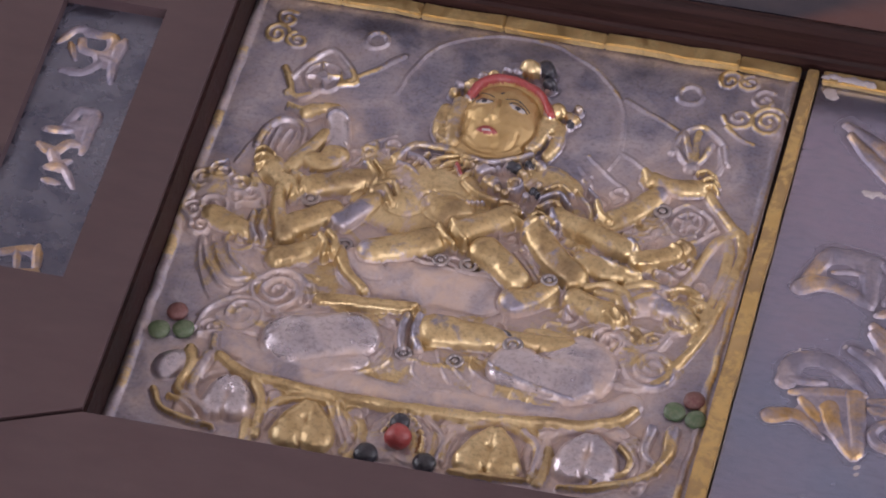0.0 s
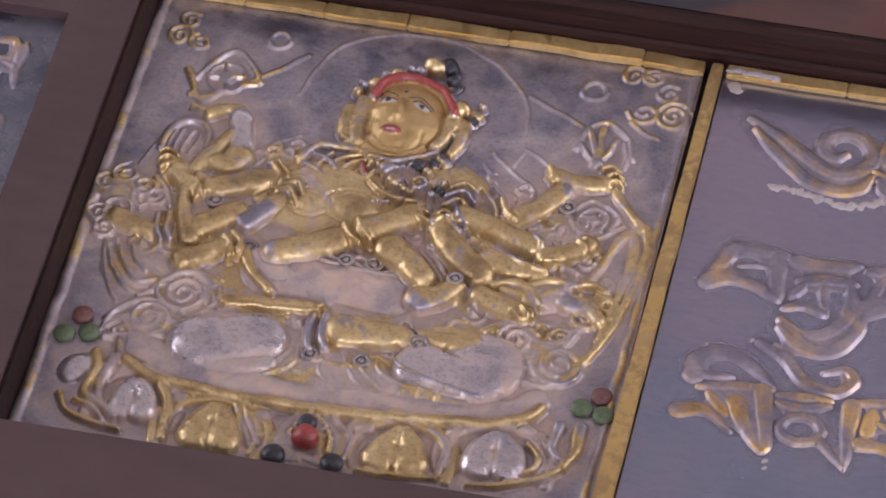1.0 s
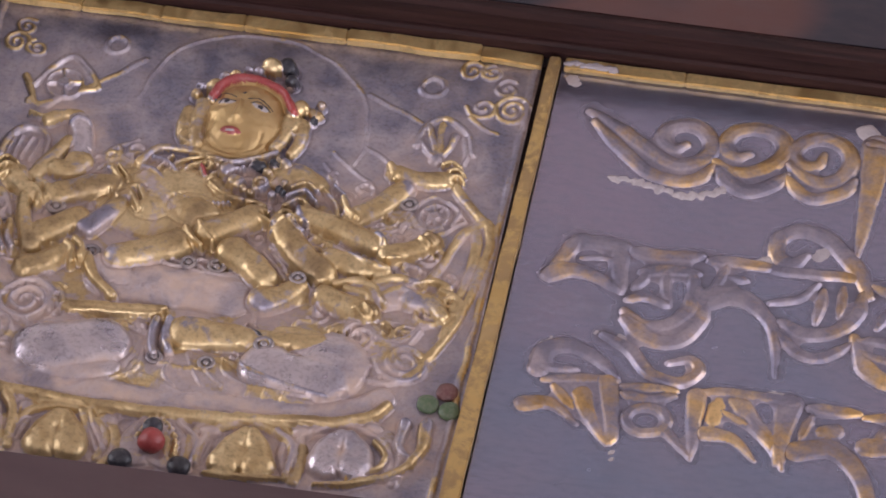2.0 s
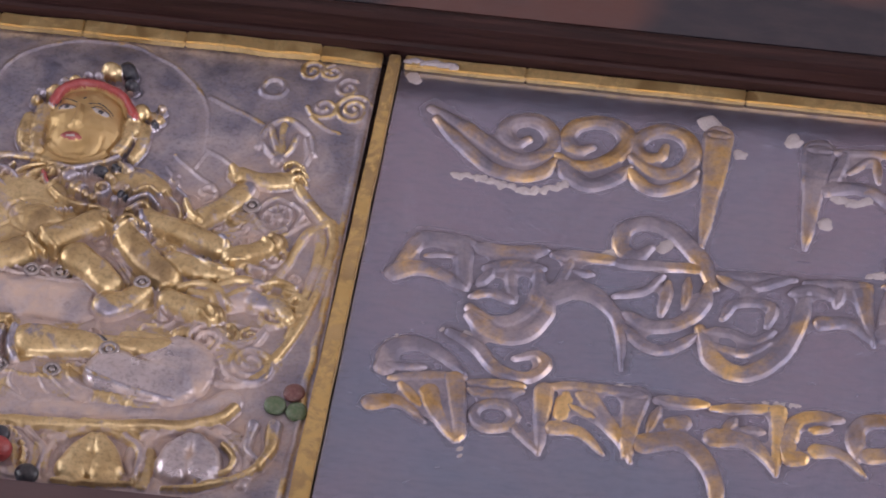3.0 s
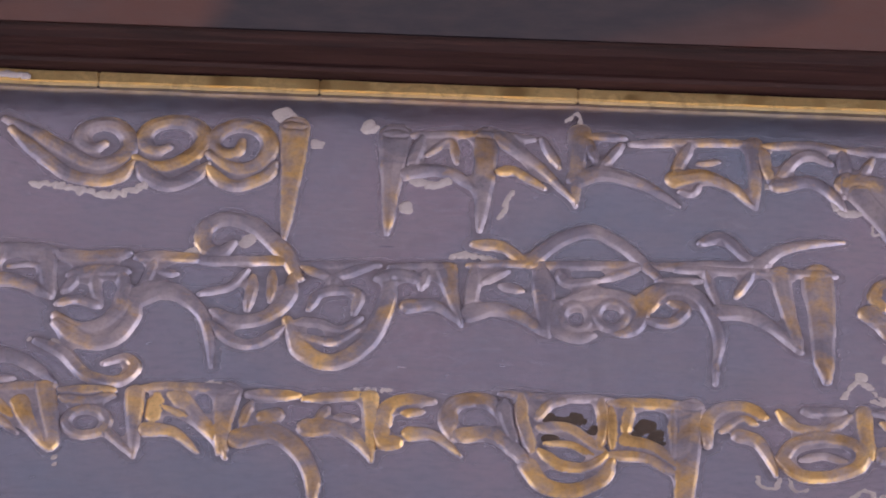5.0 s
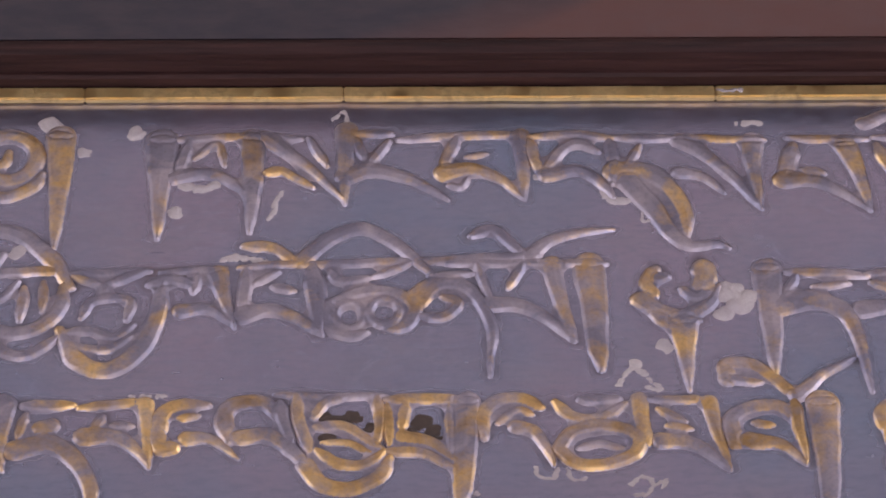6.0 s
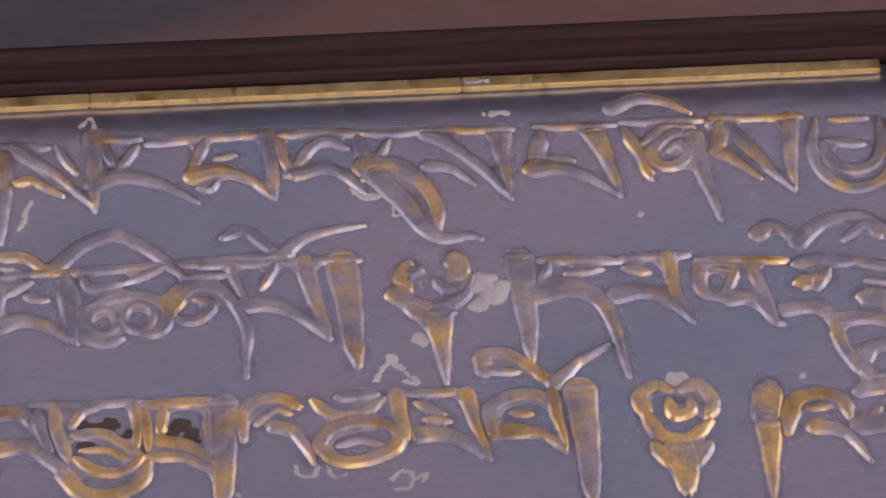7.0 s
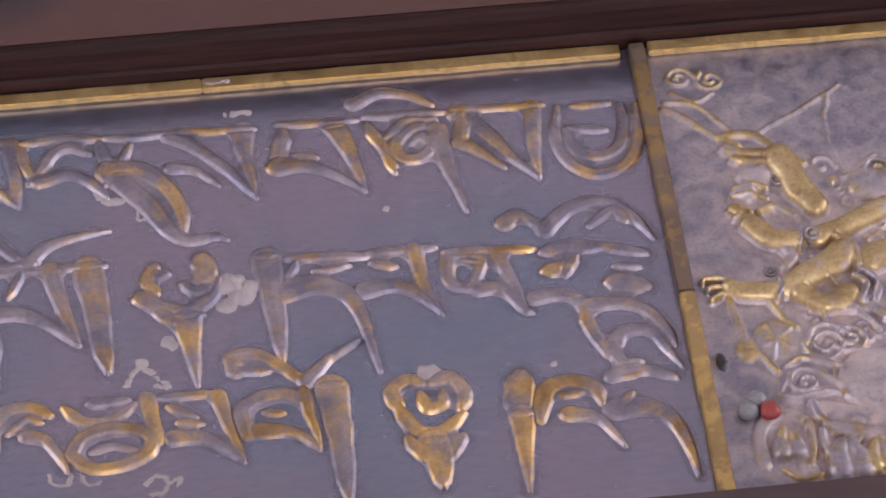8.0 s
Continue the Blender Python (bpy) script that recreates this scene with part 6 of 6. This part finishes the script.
letter("ornament", [(2.8, 2.5, (193.9, -48.2), (191.6, -52.5), (193.3, -56.0)), (2.5, 2.1, (194.1, -51.3), (195.6, -50.6)), (3.6, 2.5, (190.4, -56.9), (194.5, -60.4), (199.5, -61.4), (203.9, -58.3), (206.5, -53.3)), (2.6, 2.0, (192.9, -61.3), (197.0, -64.3), (202.3, -62.9)), (4.4, 3.6, (203.3, -47.2), (203.8, -51.3), (202.7, -55.1)), (2.1, 1.8, (198.7, -54.0), (201.5, -56.5), (204.5, -55.2)), (5.2, 1.0, (199.0, -63.1), (199.1, -71.5), (199.4, -81.9))])
letter("shad", [(5.2, 2.0, (216.8, -48.8), (217.1, -63.0), (217.2, -77.6))])
letter("letter", [(2.2, 2.0, (220.5, -49.3), (228.7, -49.6), (237.3, -50.7)), (2.0, 1.6, (222.5, -50.6), (220.0, -56.5)), (1.8, 1.4, (225.8, -53.6), (233.7, -52.7)), (5.0, 1.4, (219.0, -58.7), (225.8, -57.2), (232.0, -60.4), (234.5, -68.2), (236.5, -82.4))])
letter("letter", [(2.0, 2.0, (236.8, -50.3), (243.8, -49.8), (251.4, -50.0)), (2.0, 2.0, (237.8, -52.7), (242.9, -54.0)), (4.0, 1.0, (235.8, -60.0), (241.9, -59.2), (246.9, -62.5), (250.9, -68.5)), (3.0, 1.2, (247.1, -49.9), (248.2, -60.9), (250.9, -68.5))])
letter("letter", [(3.0, 2.0, (254.1, -52.4), (253.3, -59.1), (255.6, -62.1)), (2.4, 2.0, (254.6, -52.9), (259.1, -52.7), (260.4, -55.5), (258.0, -61.3), (255.6, -62.1)), (3.4, 1.0, (259.3, -62.5), (263.9, -62.7), (267.2, -68.6), (269.3, -70.1)), (3.0, 1.0, (263.9, -52.4), (266.0, -60.6), (268.0, -69.5)), (1.4, 1.2, (256.6, -54.1), (260.2, -55.5)), (2.0, 2.0, (253.1, -51.2), (263.0, -51.8), (271.7, -52.7))])
letter("letter", [(3.4, 2.6, (273.3, -53.8), (278.8, -52.6), (285.7, -53.7)), (3.4, 3.0, (273.2, -59.1), (279.2, -58.2)), (3.4, 2.4, (269.9, -66.1), (276.4, -65.8), (280.0, -68.9)), (2.0, 1.6, (280.3, -55.6), (277.0, -61.1)), (2.4, 2.0, (285.4, -53.3), (294.7, -56.4)), (1.6, 1.6, (287.6, -59.3), (293.0, -60.0)), (4.4, 4.0, (286.1, -63.3), (293.4, -65.4)), (3.4, 1.4, (280.2, -69.7), (286.4, -69.1), (291.9, -71.5), (295.6, -77.4), (296.6, -82.2)), (2.8, 2.0, (279.5, -70.8), (281.0, -78.3), (283.9, -84.8)), (3.4, 1.0, (284.5, -80.3), (286.9, -77.2), (292.1, -77.8), (294.8, -83.0), (297.5, -88.1)), (2.6, 2.0, (284.2, -80.2), (285.4, -86.2), (289.2, -85.7)), (3.0, 2.0, (282.9, -89.0), (289.4, -88.2), (295.7, -90.8))])
letter("vowel_mark", [(3.6, 1.6, (266.6, -44.7), (270.1, -42.6), (274.7, -48.1)), (3.4, 1.6, (274.7, -47.6), (280.8, -41.9), (288.1, -40.8), (293.3, -45.9), (296.8, -52.3)), (2.2, 2.0, (284.2, -47.6), (288.9, -43.8), (292.0, -46.9))])
letter("vowel_mark", [(3.8, 2.0, (9.2, -84.0), (9.7, -79.0), (14.6, -76.8), (20.2, -79.2), (25.7, -84.2)), (1.6, 1.6, (9.8, -83.9), (17.2, -83.1))])
letter("letter", [(2.2, 2.2, (10.8, -87.0), (18.7, -85.5), (25.7, -84.7)), (4.0, 1.0, (19.1, -90.1), (21.8, -95.8), (25.9, -102.1)), (3.4, 1.0, (8.0, -94.2), (13.4, -93.1), (19.4, -97.7)), (2.4, 2.0, (13.1, -88.6), (17.7, -93.6)), (3.4, 2.0, (23.9, -85.4), (26.2, -96.8), (26.4, -101.6))])
letter("letter", [(2.2, 2.2, (26.8, -85.8), (37.7, -85.5)), (2.4, 2.0, (27.3, -87.8), (32.4, -88.7), (37.6, -86.9)), (2.0, 2.0, (37.2, -93.6), (36.3, -96.2), (33.5, -97.4), (30.4, -96.9), (28.9, -94.7), (29.8, -92.1), (32.6, -90.8), (35.7, -91.4), (37.2, -93.6)), (2.4, 1.0, (36.3, -95.2), (43.0, -103.0)), (3.4, 1.2, (42.0, -85.7), (42.7, -94.8), (43.0, -103.0))])
letter("letter", [(3.4, 2.6, (46.7, -86.6), (46.0, -94.0)), (4.0, 1.2, (50.8, -86.1), (54.6, -91.7), (59.8, -97.4), (61.7, -102.6)), (3.0, 1.0, (45.0, -95.5), (51.0, -96.0), (56.0, -101.1)), (5.0, 1.6, (60.8, -84.9), (60.5, -92.5), (60.3, -101.3)), (2.2, 2.2, (42.6, -84.6), (51.9, -83.8), (61.4, -83.9)), (1.6, 1.6, (48.0, -89.5), (53.1, -92.2))])
letter("letter", [(2.8, 2.4, (64.8, -85.1), (75.1, -85.2)), (2.2, 1.6, (65.6, -87.4), (64.1, -94.0)), (4.0, 3.0, (68.2, -91.7), (71.5, -90.1)), (4.4, 2.2, (63.9, -97.0), (70.8, -95.3), (75.9, -99.3), (79.0, -105.8), (79.6, -113.9))])
letter("letter", [(2.2, 2.0, (76.3, -85.8), (90.7, -84.0)), (2.4, 1.8, (81.1, -88.1), (78.8, -92.8)), (4.0, 1.0, (77.7, -93.5), (83.7, -93.5), (88.6, -97.6), (90.9, -101.9)), (3.0, 1.4, (89.6, -84.7), (90.9, -101.9)), (2.0, 2.0, (83.0, -90.5), (87.0, -90.7))])
letter("letter", [(3.4, 2.6, (92.6, -93.8), (93.1, -88.2), (96.3, -85.4), (102.6, -85.2)), (3.4, 3.0, (91.9, -91.8), (93.1, -96.8), (95.9, -96.0)), (1.8, 1.6, (96.7, -88.7), (100.5, -88.1)), (3.2, 1.0, (98.2, -93.9), (103.1, -94.2), (108.5, -99.5))])
letter("letter", [(3.4, 2.6, (106.6, -95.2), (105.6, -88.8), (107.7, -85.1), (113.4, -84.4), (115.6, -87.7)), (3.6, 2.0, (109.1, -93.8), (114.4, -93.3), (119.2, -97.5), (122.5, -101.4)), (2.8, 2.0, (116.8, -84.7), (117.7, -90.1), (119.2, -95.2))])
letter("letter", [(1.8, 1.8, (115.7, -82.6), (127.1, -83.0), (138.5, -82.9)), (3.6, 2.5, (122.3, -101.4), (125.3, -106.2), (130.9, -107.5), (136.5, -104.5), (138.9, -99.3)), (2.5, 2.0, (124.1, -97.3), (128.1, -100.5), (133.7, -101.0), (137.8, -97.7)), (2.8, 1.6, (124.1, -91.3), (129.3, -90.9), (133.8, -94.0), (137.4, -97.1)), (1.6, 1.5, (125.4, -95.2), (130.4, -95.4), (134.9, -97.8)), (2.1, 1.6, (123.6, -89.2), (125.9, -84.8), (130.0, -83.4)), (2.8, 2.5, (120.2, -83.0), (120.8, -90.6), (122.7, -97.5)), (2.5, 1.6, (136.4, -83.6), (136.8, -90.2), (136.3, -96.2))])
letter("letter", [(2.8, 2.6, (137.9, -84.0), (146.5, -83.8), (155.0, -84.3)), (2.2, 2.0, (138.2, -85.5), (138.9, -96.0)), (2.4, 2.0, (142.1, -84.9), (141.2, -92.7)), (3.0, 1.8, (141.5, -93.9), (147.4, -95.6), (152.4, -100.5)), (2.4, 1.6, (138.1, -97.8), (146.2, -98.5), (151.5, -102.0)), (1.8, 1.6, (150.7, -85.9), (151.3, -99.0)), (4.6, 3.0, (154.6, -84.6), (153.9, -98.8), (153.1, -112.0))])
letter("letter", [(3.1, 2.5, (157.8, -94.3), (157.7, -88.3), (160.8, -84.5), (165.8, -83.9), (169.4, -86.3)), (1.8, 1.5, (160.6, -90.5), (164.6, -87.0), (167.5, -87.9)), (3.0, 1.1, (164.2, -91.4), (167.8, -92.4), (170.4, -97.4), (171.6, -101.6))])
letter("letter", [(2.5, 2.0, (172.2, -84.6), (175.9, -88.8), (181.6, -89.1), (186.5, -85.1)), (2.5, 2.1, (177.2, -84.3), (181.3, -84.3), (185.2, -84.0)), (2.6, 2.6, (172.9, -97.5), (175.8, -92.7), (182.6, -91.4), (188.8, -93.9), (188.0, -98.6), (182.2, -101.1), (176.6, -100.9), (173.1, -97.9)), (1.8, 1.5, (176.7, -97.0), (181.3, -95.7), (185.8, -97.3)), (3.3, 2.1, (189.2, -84.2), (189.7, -90.6), (191.0, -96.0))])
letter("letter", [(2.0, 2.0, (190.9, -84.2), (204.0, -84.0)), (2.2, 1.8, (192.8, -86.7), (198.4, -90.2)), (3.6, 1.0, (193.2, -95.1), (199.4, -95.9), (204.3, -99.8), (207.0, -102.9)), (3.0, 1.2, (203.4, -84.6), (204.7, -93.1), (207.0, -102.9)), (2.0, 1.6, (194.6, -91.2), (199.6, -92.2))])
letter("letter", [(3.4, 2.4, (208.5, -95.5), (207.5, -89.9), (211.3, -86.6), (217.1, -86.0), (220.0, -89.4)), (3.6, 1.0, (211.4, -95.1), (217.5, -96.5), (222.3, -101.6)), (2.8, 1.2, (220.6, -84.9), (221.2, -92.2), (222.5, -100.9)), (2.0, 1.6, (212.2, -90.4), (216.2, -91.2))])
letter("shad", [(5.8, 2.6, (226.2, -85.4), (226.6, -99.8), (226.5, -115.3))])
letter("vowel_mark", [(3.4, 2.0, (207.4, -78.8), (207.6, -74.7), (213.1, -75.2), (218.5, -80.7), (221.2, -83.9)), (2.2, 1.6, (207.8, -78.8), (214.2, -79.8)), (3.0, 1.0, (221.2, -83.4), (226.8, -77.5), (233.4, -73.4))])
letter("ornament", [(3.3, 2.6, (239.1, -93.5), (238.2, -88.1), (241.6, -85.2), (244.9, -86.8)), (3.3, 2.6, (246.2, -86.8), (250.2, -85.5), (252.6, -90.1), (251.3, -94.6)), (2.5, 2.0, (243.8, -89.2), (244.8, -93.1), (247.9, -92.3), (247.9, -89.0)), (3.4, 2.5, (238.8, -92.9), (241.7, -98.4), (246.8, -99.6), (251.7, -95.5)), (2.8, 2.1, (239.9, -100.7), (243.3, -106.2), (247.4, -106.6)), (2.5, 2.0, (250.9, -101.1), (248.9, -104.9), (246.4, -107.8)), (5.7, 2.5, (244.9, -102.4), (245.5, -108.2), (245.6, -113.9))])
letter("shad", [(5.4, 5.0, (264.5, -86.5), (262.5, -96.0)), (4.4, 1.0, (263.3, -97.3), (263.0, -106.3), (262.5, -117.3))])
letter("letter", [(3.6, 2.6, (267.0, -99.0), (268.7, -91.9), (273.1, -89.1), (278.6, -91.2), (280.0, -96.0)), (1.8, 1.6, (271.2, -92.8), (276.6, -92.8)), (3.6, 1.0, (272.8, -98.0), (278.5, -99.9), (283.0, -107.9))])
letter("letter", [(2.4, 2.0, (281.7, -89.2), (288.7, -88.8)), (4.8, 1.4, (282.4, -97.8), (289.0, -98.1), (294.0, -103.2), (296.4, -116.9)), (2.0, 1.6, (283.5, -97.0), (286.2, -94.0))])


def script_sheet():
    """The long plate: a nearly flat sheet; old grime and painted shade follow the foot of the raised strokes."""
    r = Relief(0.0, 299.5, -134.6, 3.0, 0.6, 77, 0.07)
    for s in STROKES:
        r.ridge("p", "s", 0.0, 1.0, s[0] * 1.24 + 1.8, s[1] * 1.24 + 1.8, *s[2:])
    r.grime_shade = np.clip(r.settled(r.z, 2), 0, 1) ** 1.5
    r.z *= 0
    ob = r.mesh("sheet", "p", cover, {"s": SCRIPT_SILVER})
    script_plate.data = ob.data
    bpy.data.objects.remove(ob)


script_sheet()
letter("letter", [(1.6, 1.4, (-159.1, -33.9), (-156.0, -29.3), (-151.0, -29.2)), (1.8, 1.6, (-153.0, -30.2), (-147.7, -30.1), (-147.8, -35.1), (-152.9, -35.2), (-154.2, -32.4)), (2.4, 1.4, (-145.3, -30.6), (-145.8, -36.8), (-145.0, -43.1)), (2.0, 1.4, (-156.2, -41.9), (-151.6, -41.5), (-148.9, -38.3), (-149.8, -36.4)), (1.4, 1.2, (-156.5, -33.6), (-154.1, -38.3)), (1.4, 1.2, (-148.9, -36.7), (-145.8, -37.7))], end_plate, 9.5, "raised letter strokes of worn gilt metal")
letter("letter", [(1.6, 1.6, (-149.4, -53.0), (-150.4, -57.3), (-146.1, -57.0), (-144.9, -52.6), (-148.8, -52.5)), (2.4, 1.6, (-144.7, -52.6), (-145.2, -58.6), (-145.2, -64.5)), (2.0, 1.4, (-154.4, -59.5), (-149.0, -58.7)), (2.2, 1.6, (-154.7, -63.7), (-150.9, -65.2), (-148.7, -62.3), (-146.2, -62.4)), (1.8, 1.4, (-151.5, -65.3), (-149.3, -68.7), (-146.6, -67.2)), (2.0, 1.2, (-151.3, -70.0), (-147.4, -69.9), (-144.1, -74.6)), (1.6, 1.2, (-150.9, -73.6), (-147.4, -74.1))], end_plate, 9.5, "raised letter strokes of worn gilt metal")
letter("letter", [(1.8, 1.6, (-154.6, -95.8), (-150.4, -93.8), (-146.5, -92.6)), (2.0, 1.6, (-146.4, -91.9), (-145.0, -99.0)), (1.6, 1.4, (-151.6, -100.0), (-144.5, -98.9)), (1.4, 1.2, (-150.2, -94.4), (-149.0, -99.3))], end_plate, 9.5, "raised letter strokes of worn gilt metal")


def spot(size, h, *pts, lift=0.0, m=PUTTY, name="putty_spot", label="pale pinkish putty residue"):
    """A flat ragged crust of pale putty left on the plate."""
    xs, ys = [p[0] for p in pts], [p[1] for p in pts]
    COUNT[0] += 1
    r = Relief(min(xs) - size - 1, max(xs) + size + 1, min(ys) - size - 1, max(ys) + size + 1, 0.22, COUNT[0], 0.18, False, 2)
    rng = random.Random(COUNT[0])
    line = spline(pts, 5) if len(pts) > 1 else [np.array(pts[0])] * 4
    k = size * (0.82 if len(pts) == 1 else 0.42)
    for q in line:
        for _ in range(3):
            a, b, c = rng.uniform(-0.6, 0.6) * k, rng.uniform(-0.6, 0.6) * k, rng.uniform(0.35, 0.75) * k
            r.dome("p", "s", 0, 0.32 * h * rng.uniform(0.4, 1.0), c * 1.3, c * 0.9, rng.uniform(0, 180), (q[0] + a, q[1] + b))
    return r.mesh(name, "p", script_plate, {"s": m}, label, lift, True)


spot(2.4, 1.6, (15.8, -28.7), (23.0, -29.5), (30.4, -31.3), (35.0, -30.1), (39.0, -28.1))
spot(2.6, 1.6, (67.1, -6.3))
spot(1.6, 1.2, (74.6, -14.6))
spot(2.2, 1.6, (85.2, -8.9))
spot(1.7, 1.7, (94.1, -32.0))
spot(2.2, 1.2, (104.5, -45.2), (108.5, -44.8), (112.7, -45.6))
spot(1.6, 1.0, (116.0, -26.3), (114.5, -30.5), (113.8, -33.9))
spot(2.6, 1.6, (95.7, -23.9), (99.9, -25.1), (102.8, -23.9))
spot(2.2, 1.4, (49.4, -46.8), (52.9, -45.9), (55.9, -46.3))
spot(2.2, 1.2, (61.7, -43.3))
spot(0.8, 0.9, (27.5, -103.8))
spot(0.7, 0.6, (27.5, -105.6))
spot(1.4, 0.9, (19.2, -72.4), (23.5, -74.1))
spot(1.6, 0.9, (24.6, -73.6))
spot(1.6, 1.0, (56.4, -82.8), (60.5, -83.0), (62.9, -84.6))
spot(1.2, 1.0, (10.3, -75.4), (7.9, -79.1), (8.0, -82.2))
spot(1.8, 1.2, (86.9, -83.2), (93.2, -82.9))
spot(2.0, 1.4, (19.0, -48.7), (24.9, -48.6))
spot(3.0, 3.4, (208.7, -55.3))
spot(3.6, 2.8, (210.9, -57.4))
spot(2.0, 2.0, (212.9, -56.2))
spot(2.2, 2.0, (207.3, -60.7))
spot(1.6, 1.2, (185.1, -80.3), (186.7, -77.0), (188.7, -75.5), (190.6, -77.4))
spot(1.4, 1.2, (188.7, -74.5))
spot(1.4, 1.0, (191.7, -78.7), (193.9, -81.5), (191.1, -80.9))
spot(1.4, 1.0, (195.6, -70.4))
spot(1.6, 1.4, (194.5, -69.3))
spot(2.4, 1.4, (245.8, -83.9))
spot(1.2, 1.0, (187.1, -107.0), (188.9, -104.8), (191.1, -105.7), (190.4, -108.9), (187.5, -109.2))
spot(1.2, 1.0, (191.6, -106.4), (193.9, -105.0), (193.2, -107.2))
spot(1.2, 1.0, (168.1, -101.6), (168.6, -104.1), (171.4, -104.7), (172.3, -102.3))
spot(1.2, 1.0, (174.3, -102.1), (175.3, -105.1), (177.8, -104.9))
spot(1.2, 0.8, (126.9, -5.2), (128.7, -3.1), (129.6, -5.6))
spot(2.4, 1.4, (183.1, -26.4), (185.1, -28.9), (188.7, -28.7))
spot(1.2, 0.9, (191.0, -30.7), (191.4, -34.8), (193.7, -34.5))
spot(2.0, 1.2, (212.4, -6.8), (217.2, -6.7))
spot(0.8, 0.6, (242.7, -37.5))
spot(0.9, 0.7, (169.5, -22.3))
spot(0.8, 0.6, (156.1, -108.6))
spot(1.4, 0.8, (166.8, -10.6), (170.3, -12.0))
spot(2.4, 1.5, (245.9, -83.8))
spot(0.9, 0.9, (271.5, -84.2))
spot(1.2, 0.8, (247.0, -110.3), (247.2, -113.0))
# flat dark brown patches that stand for the hollows between the strokes
for x, y, w in ((122.0, -90.5, 2.0), (126.5, -94.5, 2.0), (128.5, -90.2, 2.4), (137.5, -90.0, 2.4), (143.0, -93.5, 2.2), (148.8, -95.5, 2.0), (153.5, -93.0, 1.8), (125.3, -88.6, 1.6), (131.0, -88.8, 2.0), (134.7, -91.9, 1.6), (140.0, -87.6, 1.8), (145.2, -90.2, 2.2), (147.4, -92.4, 1.6), (150.9, -89.9, 1.6), (152.4, -96.7, 1.2), (139.5, -93.3, 1.3)):
    spot(w * 1.9, 1.2, (x, y), (x + 0.6, y + 0.5), m=HOLLOW_BROWN, name="hollow_patch", label="dark brown patch between the strokes")
spot(2.2, 1.2, (1.5, 1.6), (6.0, 1.2), (11.5, 1.0), lift=1.75)
spot(1.6, 1.0, (208.5, 1.6), (213.0, 1.4), lift=1.65)
spot(1.8, 1.0, (3.0, -2.0))
